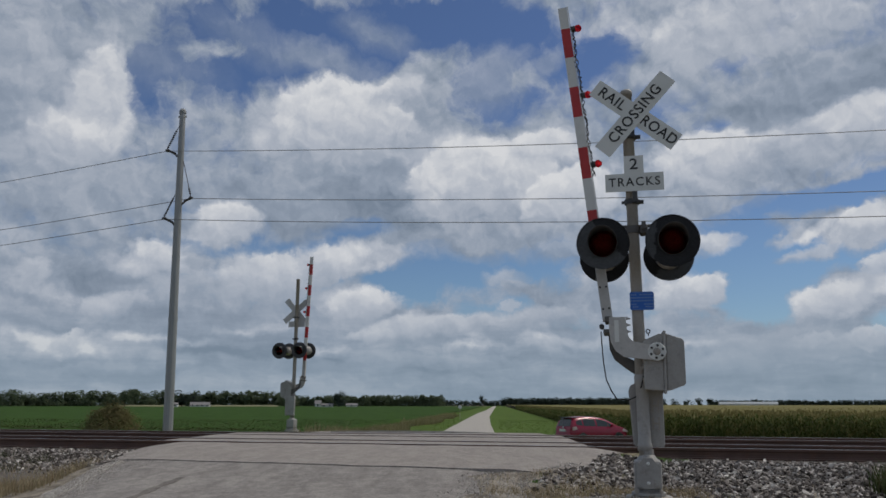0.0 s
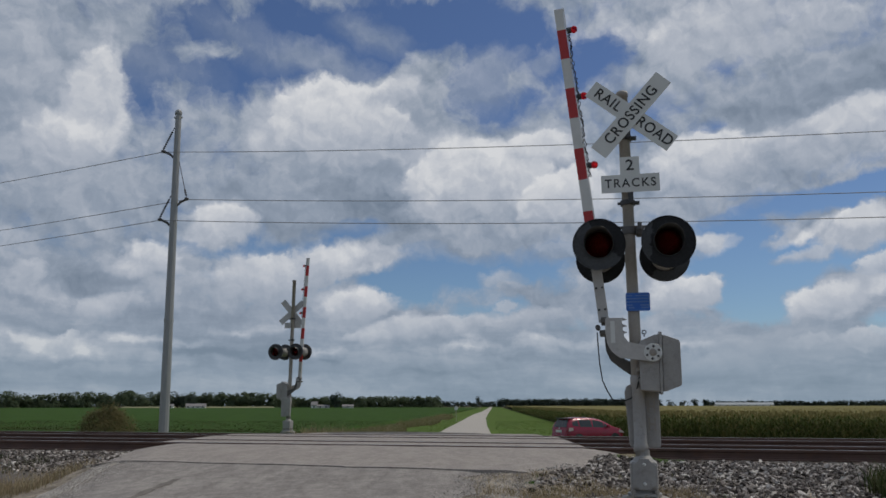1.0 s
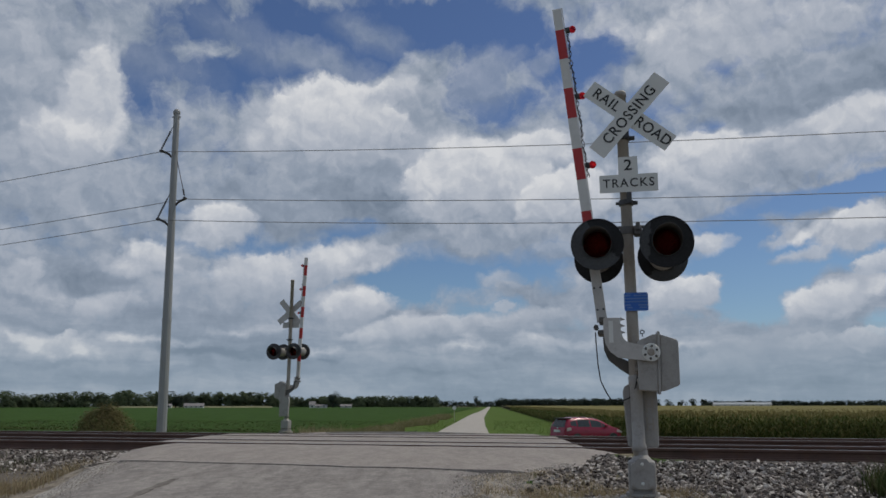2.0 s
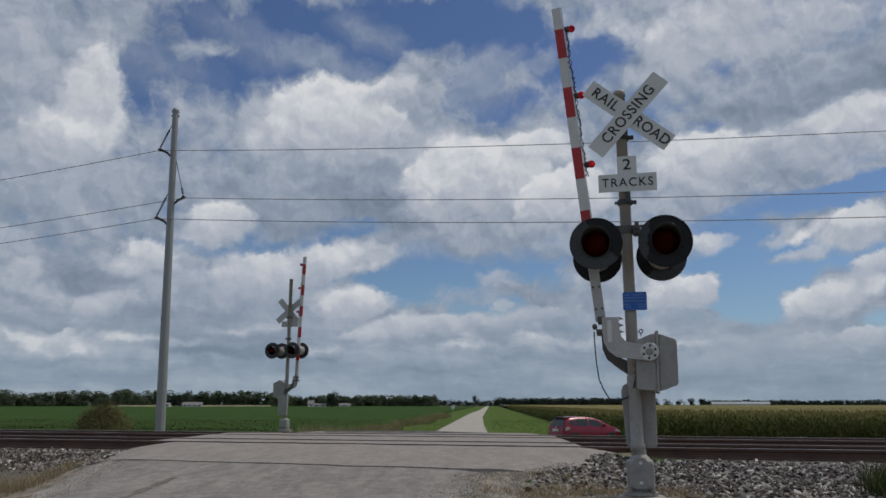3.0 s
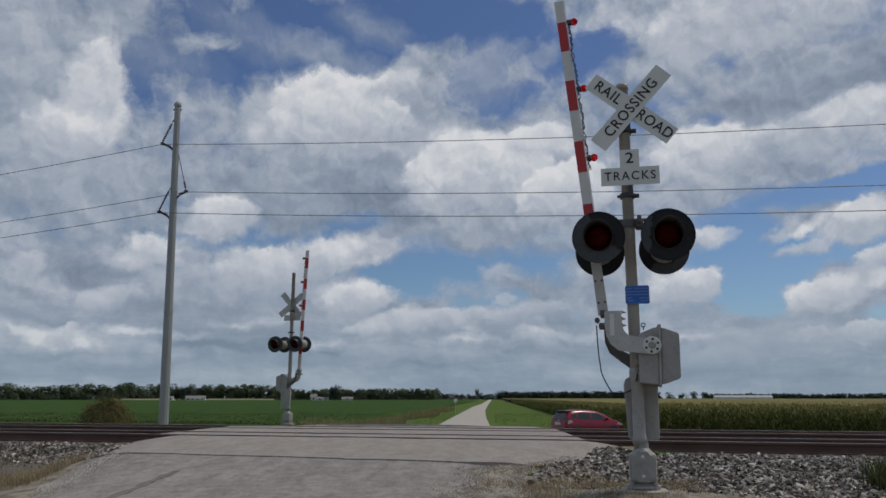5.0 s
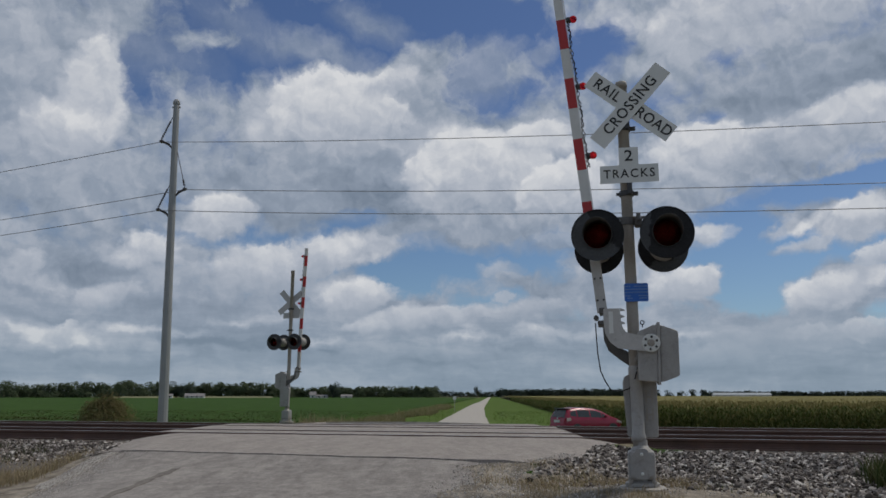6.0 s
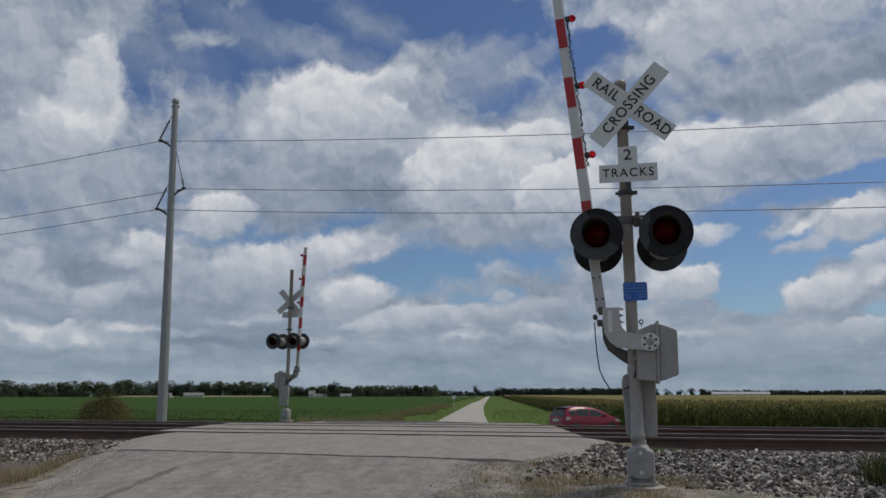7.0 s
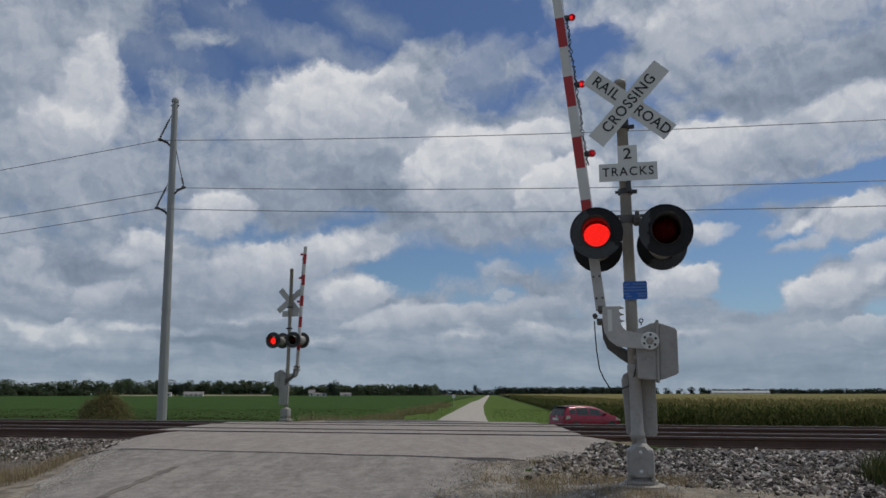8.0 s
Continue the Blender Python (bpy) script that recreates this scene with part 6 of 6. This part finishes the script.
def leaf_cloud(pts, size, rng, verts, faces, at=(0, 0, 0)):
    """One small bent leaf clump at each point, turned mostly outwards and up."""
    k = len(pts)
    out = np.array(pts) - np.mean(pts, axis=0)
    out /= np.linalg.norm(out, axis=1)[:, None] + 1e-6
    n = rng.normal(0, 0.4, (k, 3)) + 0.9 * out + np.array([0.1, -0.2, 1.0])
    n /= np.linalg.norm(n, axis=1)[:, None]
    u = np.cross(n, (0.3, 0.2, 1.0))
    u /= np.linalg.norm(u, axis=1)[:, None]
    w = np.cross(n, u)
    s = size * rng.uniform(0.6, 1.3, (k, 1))
    c = np.array(pts) + np.array(at)
    quad = np.stack([c - u * s, c - w * s * 0.7 + n * s * 0.2, c + u * s, c + w * s * 0.7 + n * s * 0.25], 1)
    b = len(verts)
    verts.extend(map(tuple, quad.reshape(-1, 3).tolist()))
    faces.extend((b + 4 * i, b + 4 * i + 1, b + 4 * i + 2, b + 4 * i + 3) for i in range(k))


def tree(x, y, high, wide, seed, mat, label):
    rng = np.random.default_rng(seed)
    tr = thing("tree", label, "tree", Matrix.Translation((x, y, -0.9)), "field trees")
    bm = bmesh.new()
    rod(bm, (0, 0, -0.2), (0, 0, high * 0.5), wide * 0.05, wide * 0.03, 8)
    for k in range(6):
        a = k * 1.05 + seed
        z = high * (0.25 + 0.06 * k)
        rod(bm, (0, 0, z), (wide * 0.32 * math.cos(a), wide * 0.32 * math.sin(a), z + high * 0.25), wide * 0.022, wide * 0.006, 6)
    part("trunk", bm, M_BARK, tr)
    verts, faces = [], []
    leaf_cloud(crown_points(rng, 900, high, wide, 0.15), wide * 0.055, rng, verts, faces)
    me = bpy.data.meshes.new("crown")
    me.from_pydata(verts, [], faces)
    me.materials.append(mat)
    c = new("crown", me)
    c.parent = tr


def woods(label, mat, az0, az1, dist, high, gap, seed, rows=2, wander=0.25):
    """A belt of trees along the horizon, between two bearings."""
    rng = np.random.default_rng(seed)
    verts, faces = [], []
    for r in range(rows):
        a = az0
        while a < az1:
            d = dist * (1 + 0.04 * r) + rng.normal(0, dist * 0.01)
            h = high * (1 + wander * noise.noise((a * 0.9, seed, 0)) + rng.uniform(-0.14, 0.1))
            w = h * rng.uniform(0.75, 1.2)
            p = (d * math.sin(radians(a)), d * math.cos(radians(a)), -0.9)
            leaf_cloud(crown_points(rng, 400 if rows > 1 else 450, h, w, 0.0), h * 0.08, rng, verts, faces, p)
            low = rng.normal(0, 1, (60, 3)) * np.array([w * 0.4, w * 0.2, h * 0.08]) + np.array([0, 0, h * 0.1])
            leaf_cloud(np.maximum(low, (-1e9, -1e9, 0.2)), h * 0.07, rng, verts, faces, p)
            a += math.degrees(gap * w / d)
    cloud_mesh("far_woods", verts, faces, mat, label, "woods")


def bush():
    rng = np.random.default_rng(21)
    x, y = -15.9, 38.0
    b = thing("bush", "rounded brownish-green bush at the edge of the field", "bush", Matrix.Translation((x, y, land(x, y))))
    bm = bmesh.new()
    for k in range(9):
        a = k * 0.7
        rod(bm, (0.1 * math.cos(a), 0.1 * math.sin(a), -0.05), (0.9 * math.cos(a), 0.9 * math.sin(a), 0.95 + 0.2 * math.sin(k * 3)), 0.02, 0.005, 5)
    part("stems", bm, M_BARK, b)
    verts, faces, pts = [], [], []
    for _ in range(7500):
        a, e, r = rng.uniform(0, 6.28), rng.uniform(0.0, 1.45), rng.uniform(0.55, 1.0) ** 0.5
        k = r * (1 + 0.16 * noise.noise((a * 1.5, e * 2, 4)) + 0.06 * rng.normal())
        pts.append((1.32 * k * math.cos(e) * math.cos(a), 1.2 * k * math.cos(e) * math.sin(a), 0.05 + (1.28 + 0.25 * rng.random()) * k * math.sin(e)))
    leaf_cloud(pts, 0.045, rng, verts, faces)
    me = bpy.data.meshes.new("foliage")
    me.from_pydata(verts, [], faces)
    me.materials.append(M_BUSHLEAF)
    f = new("foliage", me)
    f.parent = b


# ---------------------------------------------------------------- farm buildings far off
M_SIDING = material("white_siding", (0.74, 0.74, 0.72), 0.7, 0, 0.9, 1.05, 0.5, 6, 0.1)
M_ROOF = material("grey_roof", (0.22, 0.21, 0.21), 0.8, 0, 0.8, 1.2, 0.5, 6, 0.2)
M_TINROOF = material("pale_metal_roof", (0.36, 0.39, 0.41), 0.5, 0.2, 0.9, 1.1, 0.3, 4, 0.1)
M_PANE = window_material("dark_window", (0.03, 0.035, 0.04))


def farm_building(name, label, x, y, turn, long, deep, eave, ridge, wall_mat, roof_mat, windows):
    b = thing(name, label, "building", Matrix.Translation((x, y, -0.9)) @ Matrix.Rotation(radians(turn), 4, "Z"), "farm buildings")
    bm = bmesh.new()
    slab(bm, [(-deep / 2, 0), (deep / 2, 0), (deep / 2, eave), (0, ridge - 0.1), (-deep / 2, eave)], -long / 2, long / 2, Matrix.Rotation(radians(90), 4, "Z"))
    part("wall", bm, wall_mat, b)
    bm = bmesh.new()
    o = deep / 2 + 0.5
    k = (ridge - eave) / (deep / 2)
    slab(bm, [(-o, eave - 0.5 * k), (0, ridge), (o, eave - 0.5 * k), (o, eave - 0.5 * k + 0.2), (0, ridge + 0.2), (-o, eave - 0.5 * k + 0.2)], -long / 2 - 0.4, long / 2 + 0.4, Matrix.Rotation(radians(90), 4, "Z"))
    part("roof", bm, roof_mat, b)
    for i in range(windows):
        cx = -long / 2 + long * (i + 0.5) / windows
        bm = bmesh.new()
        box(bm, cx - 0.6, -deep / 2 - 0.06, 1.0, cx + 0.6, -deep / 2 - 0.01, 2.3)
        part("window", bm, M_PANE, b)
    return b


def field_bank(dist, az0, az1):
    """A low straw-covered bank that carries a farm lane along the edge of the bean field."""
    bm = bmesh.new()
    lines = []
    for i in range(60):
        a = radians(az0 + (az1 - az0) * i / 59)
        top = 1.75 + 0.25 * noise.noise((i * 0.35, 2, 0))
        lines.append([bm.verts.new((d * math.sin(a), d * math.cos(a), -0.95 + h)) for d, h in ((dist - 4, 0), (dist - 1.5, top), (dist + 1.5, top + 0.05), (dist + 4, 0))])
    for a, b in zip(lines, lines[1:]):
        for k in range(3):
            bm.faces.new((a[k], b[k], b[k + 1], a[k + 1]))
    straw = material("straw_bank", (0.27, 0.26, 0.16), 0.95, 0, 0.7, 1.2, 0.05, 1.5, 0.3, spec=0.05)
    tagged(finish(bm, "field_bank", straw), "low pale straw-covered bank along the bean field", "bank", kind="structure")


def roadside_sign(l, f, high):
    p = at_road(l, f)
    s = thing("road_sign", "round warning sign on a post, seen from behind", "road sign", Matrix.Translation((p.x, p.y, land(p.x, p.y))))
    bm = bmesh.new()
    rod(bm, (0, 0.03, -0.1), (0, 0.03, high), 0.035, seg=8)
    part("post", bm, M_MAST, s)
    bm = bmesh.new()
    lathe(bm, [(0, 0), (0.30, 0), (0.30, 0.012), (0, 0.012)], 20, Matrix.Translation((0, -0.02, high - 0.35)) @ Matrix.Rotation(radians(90), 4, "X"))
    part("disc", bm, M_SIGN, s, "pale round plate")


# ---------------------------------------------------------------- parked car
M_CARRED = material("dark_red_car_paint", (0.26, 0.005, 0.030), 0.2, 0.0, 0.9, 1.08, 1.5, 90, 0.0, spec=0.7)
M_GLASS = material("car_window", (0.03, 0.036, 0.04), 0.08, bump=0, spec=0.6)
M_TRIM = material("black_car_trim", (0.02, 0.02, 0.021), 0.5, bump=0)
M_TAIL = material("clear_tail_lamp", (0.62, 0.50, 0.50), 0.12, bump=0)
M_TYRE = material("tyre_rubber", (0.025, 0.025, 0.026), 0.85, bump=0.2)
M_RIM = material("alloy_rim", (0.5, 0.5, 0.52), 0.3, 0.8, bump=0)


def hatchback(m):
    car = thing("car", "parked dark red hatchback with a rear spoiler on the grass", "car", m)
    xs = (-2.02, -1.98, -1.93, -1.84, -1.70, -1.5, -1.0, -0.3, 0.25, 0.62, 0.95, 1.25, 1.6, 1.85, 1.98, 2.05)
    top = (0.80, 0.92, 1.05, 1.27, 1.44, 1.50, 1.535, 1.53, 1.47, 1.34, 1.17, 1.02, 0.93, 0.84, 0.72, 0.58)
    half = (0.70, 0.76, 0.79, 0.81, 0.825, 0.835, 0.845, 0.85, 0.85, 0.85, 0.845, 0.835, 0.80, 0.72, 0.62, 0.5)
    belt = (0.78, 0.90, 0.98, 1.01, 1.01, 1.00, 0.985, 0.965, 0.95, 0.94, 0.93, 0.92, 0.86, 0.78, 0.68, 0.55)

    def section(i):
        w, t, b = half[i], top[i], belt[i]
        inset = max(0.0, min(1.0, (t - b) / 0.5))
        wr = w * (1 - 0.27 * inset)
        return [(0.0, 0.20), (w * 0.8, 0.20), (w * 0.97, 0.30), (w, 0.52), (w * 0.985, (b + 0.5) / 2 + 0.08), (w * 0.955, b), (wr, t - 0.075 * inset - 0.005), (wr * 0.86, t - 0.02 * inset), (wr * 0.5, t + 0.01), (0.0, t + 0.015)]
    bm = bmesh.new()
    rings = []
    for i, x in enumerate(xs):
        half_pts = section(i)
        full = half_pts + [(-y, z) for y, z in half_pts[-2:0:-1]]
        rings.append([bm.verts.new((x, y, z)) for y, z in full])
    for a, b in zip(rings, rings[1:]):
        for k in range(len(a)):
            bm.faces.new((a[k], a[(k + 1) % len(a)], b[(k + 1) % len(a)], b[k]))
    bm.faces.new(rings[0])
    bm.faces.new(rings[-1][::-1])
    part("body", bm, M_CARRED, car, smooth=True)

    def side_point(x, k, side):
        """On the upper flank: k = 0 at the belt, 1 at the roof."""
        i = max(0, min(len(xs) - 2, max(j for j in range(len(xs) - 1) if xs[j] <= x)))
        u = (x - xs[i]) / (xs[i + 1] - xs[i])
        a, b = section(i), section(i + 1)
        lo = [a[5][q] + (b[5][q] - a[5][q]) * u for q in (0, 1)]
        hi = [a[6][q] + (b[6][q] - a[6][q]) * u for q in (0, 1)]
        y, z = [lo[q] + (hi[q] - lo[q]) * k for q in (0, 1)]
        return Vector((x, side * (y + 0.006), z))
    for side in (-1, 1):
        for a, b, k0, k1, k2, k3 in ((-1.62, -1.22, 0.22, 0.12, 0.86, 0.72), (-1.14, -0.32, 0.08, 0.08, 0.9, 0.88), (-0.24, 0.52, 0.08, 0.08, 0.9, 0.88), (0.56, 0.9, 0.1, 0.1, 0.85, 0.5)):
            bm = bmesh.new()
            n = 5
            lowr = [side_point(a + (b - a) * i / n, k0 + (k1 - k0) * i / n, side) for i in range(n + 1)]
            upr = [side_point(a + (b - a) * i / n, (k3 if a < -1.5 else k2) + ((k2 if a < -1.5 else k3) - (k3 if a < -1.5 else k2)) * i / n, side) for i in range(n + 1)]
            lv, uv = [bm.verts.new(p) for p in lowr], [bm.verts.new(p) for p in upr]
            for i in range(n):
                bm.faces.new((lv[i], lv[i + 1], uv[i + 1], uv[i]))
            ext = bmesh.ops.extrude_face_region(bm, geom=bm.faces[:])["geom"]
            bmesh.ops.translate(bm, vec=(0, -side * 0.02, 0), verts=[v for v in ext if isinstance(v, bmesh.types.BMVert)])
            part("side_window", bm, M_GLASS, car, "dark tinted glass")
        bm = bmesh.new()
        box(bm, 0.62, side * 0.84, 0.97, 0.80, side * 1.0, 1.10, 0.0)
        bmesh.ops.bevel(bm, geom=bm.edges[:], offset=0.03, segments=2, affect="EDGES")
        part("wing_mirror", bm, M_CARRED, car)
        # tall tail lamps on the rear corners
        bm = bmesh.new()
        slab(bm, [(-1.93, 0.80), (-1.62, 0.86), (-1.70, 1.00), (-1.90, 0.98)], side * 0.70, side * 0.832)
        part("tail_lamp", bm, M_TAIL, car, "clear tail lamp with red tint")
        bm = bmesh.new()
        slab(bm, [(1.55, 0.72), (1.93, 0.66), (1.88, 0.76), (1.6, 0.86)], side * 0.60, side * 0.80)
        part("headlight", bm, M_TAIL, car, "clear headlight")
        bm = bmesh.new()
        box(bm, -0.70, side * 0.845, 0.82, -0.52, side * 0.872, 0.85, 0.0)
        part("door_handle", bm, M_CARRED, car)
        for wx in (-1.27, 1.25):
            hub = Matrix.Translation((wx, side * 0.72, 0.30)) @ Matrix.Rotation(radians(90 * side), 4, "X")
            bm = bmesh.new()
            lathe(bm, [(0.19, -0.14), (0.28, -0.14), (0.30, -0.10), (0.30, 0.10), (0.28, 0.14), (0.19, 0.14)], 24, hub @ Matrix.Rotation(radians(180), 4, "X"))
            wheel = part("wheel", bm, M_TYRE, car, "black tyre")
            bm = bmesh.new()
            lathe(bm, [(0, -0.13), (0.06, -0.145), (0.17, -0.12), (0.195, -0.14), (0.195, 0.12)], 20, hub)
            part("rim", bm, M_RIM, wheel, "alloy rim")
            bm = bmesh.new()
            lathe(bm, [(0, 0.0), (0.35, 0.0), (0.35, 0.012), (0, 0.012)], 24, Matrix.Translation((wx, side * 0.838, 0.32)) @ Matrix.Rotation(radians(-90 * side), 4, "X"))
            part("wheel_arch", bm, M_TRIM, car, "dark wheel arch")
    # rear window, spoiler, wiper, plate, badge, bumper
    bm = bmesh.new()
    slab(bm, [(-0.60, 0), (0.60, 0), (0.52, 0.44), (-0.52, 0.44)], -0.02, 0.0, Matrix.Translation((-1.958, 0, 1.01)) @ Matrix.Rotation(radians(-26), 4, "Y").inverted() @ Matrix.Rotation(radians(90), 4, "Z").inverted())
    part("rear_window", bm, M_GLASS, car, "dark rear window")
    bm = bmesh.new()
    box(bm, -1.88, -0.56, 1.455, -1.45, 0.56, 1.51, 0.02)
    part("spoiler", bm, M_TRIM, car, "dark roof spoiler")
    bm = bmesh.new()
    box(bm, -2.075, -0.26, 0.74, -2.02, 0.26, 0.86, 0.004)
    part("number_plate", bm, M_SIGN, car, "pale blank plate")
    bm = bmesh.new()
    lathe(bm, [(0, 0), (0.06, 0), (0.06, 0.01), (0, 0.014)], 14, Matrix.Translation((-2.0, 0, 0.95)) @ Matrix.Rotation(radians(-90), 4, "Y"))
    part("badge", bm, M_RIM, car, "round chrome badge")
    bm = bmesh.new()
    box(bm, -2.09, -0.72, 0.28, -1.80, 0.72, 0.62, 0.06)
    part("rear_bumper", bm, M_CARRED, car)
    bm = bmesh.new()
    slab(bm, [(-0.64, 0), (0.64, 0), (0.52, 0.46), (-0.52, 0.46)], 0.0, 0.02, Matrix.Translation((1.14, 0, 1.075)) @ Matrix.Rotation(radians(-59), 4, "Y") @ Matrix.Rotation(radians(90), 4, "Z"))
    part("windscreen", bm, M_GLASS, car, "dark windscreen")
    return car


verges()
soybeans()
corn()
bush()
woods("green deciduous woods along the edge of the bean field", M_HAZYLEAF, -46, -11.0, 800, 14.0, 0.5, 1)
woods("green deciduous woods along the edge of the bean field", M_HAZYLEAF, -11.0, -0.6, 800, 11.0, 0.45, 2)
woods("darker woods closing off the road on the horizon", M_HAZYDARKLEAF, -1.0, 4.2, 1150, 8.5, 0.6, 3, 1, 0.5)
woods("dark woods behind the corn field", M_HAZYDARKLEAF, 4.0, 13.6, 1150, 11.5, 0.4, 4, 2, 0.12)
woods("scattered trees behind the corn field", M_HAZYDARKLEAF, 14.2, 18.2, 1100, 10.0, 1.4, 5, 1, 0.5)
woods("low far woods on the horizon", M_HAZYDARKLEAF, 18.0, 45, 1700, 11.0, 0.6, 6, 2, 0.2)
for px_az, dist, high, wide, seed, mat in ((-7.84, 640, 13.5, 12.0, 31, M_HAZYDARKLEAF), (-18.4, 700, 13.5, 14.0, 32, M_HAZYDARKLEAF), (-17.7, 720, 12.0, 11.0, 33, M_HAZYDARKLEAF), (-22.0, 690, 13.5, 11.0, 34, M_HAZYLEAF), (2.4, 900, 13.0, 8.0, 35, M_HAZYDARKLEAF), (21.0, 960, 8.5, 9.0, 36, M_HAZYDARKLEAF)):
    tree(dist * math.sin(radians(px_az)), dist * math.cos(radians(px_az)), high, wide, seed, mat, "broad dark green tree standing before the woods")
for az, dist, args in ((-19.0, 640, ("farmhouse", "small white farmhouse before the trees", 8, 6, 2.4, 3.6, 2)), (-17.2, 680, ("farmhouse", "low pale farmhouse with a grey roof before the trees", 15, 7, 2.0, 4.0, 4)), (-9.25, 640, ("farmhouse", "white farmhouse with a steep roof before the trees", 4.5, 6, 3.0, 5.4, 1)), (-8.62, 640, ("shed", "low white shed before the trees", 9, 6, 1.9, 3.0, 2)), (-6.9, 680, ("shed", "low grey-roofed shed before the trees", 9, 6, 1.8, 3.2, 1)), (20.28, 900, ("barn", "long white barn with a pale metal roof beyond the corn", 57, 14, 3.2, 5.2, 8))):
    name, label, long, deep, eave, ridge, count = args
    farm_building(name, label, dist * math.sin(radians(az)), dist * math.cos(radians(az)), -az * 0.6, long, deep, eave, ridge, M_SIDING, M_TINROOF if name == "barn" else M_ROOF, count)
roadside_sign(-5.9, 128, 2.6)
field_bank(720, -22.4, -12.0)
hatchback(Matrix.Translation((8.20, 46.6, land(8.20, 46.6))) @ Matrix.Rotation(radians(27), 4, "Z"))
grasses()
ballast_stones()
shoulder_gravel()


# ---------------------------------------------------------------- crossing deck and rails
crossing()
railway()


# ---------------------------------------------------------------- what moves
def motions():
    """The lamp inserts come forward to the glass when lit and draw back behind the reflector when dark."""
    def flash(bulb, face, on):
        rows = []
        for t, reach in on:
            # as it dies the insert tips, and its foot sinks into the bowl
            tip = 12.0 * max(0.0, (t - 7.75) / 0.25) if reach > back else 0.0
            rows.append((t, face @ Matrix.Translation((0, 0, reach)) @ Matrix.Rotation(radians(tip), 4, "X").inverted()))
        walk(bulb, rows)

    back, lit = -0.18, -0.028
    for bulbs in (near_signal[1], far_signal[1]):
        for bulb, face in bulbs:
            flash(bulb, face, ((0.0, back), (7.30, back), (7.367, lit), (7.75, lit), (7.9, lit - 0.012), (8.0, lit - 0.02)))
    for dot, z in near_signal[2]:
        inside, out = Matrix.Translation((0.088, 0, z)), Matrix.Translation((0.150, 0, z))
        walk(dot, [(0.0, inside), (7.30, inside), (7.40, out), (8.0, out)])


motions()
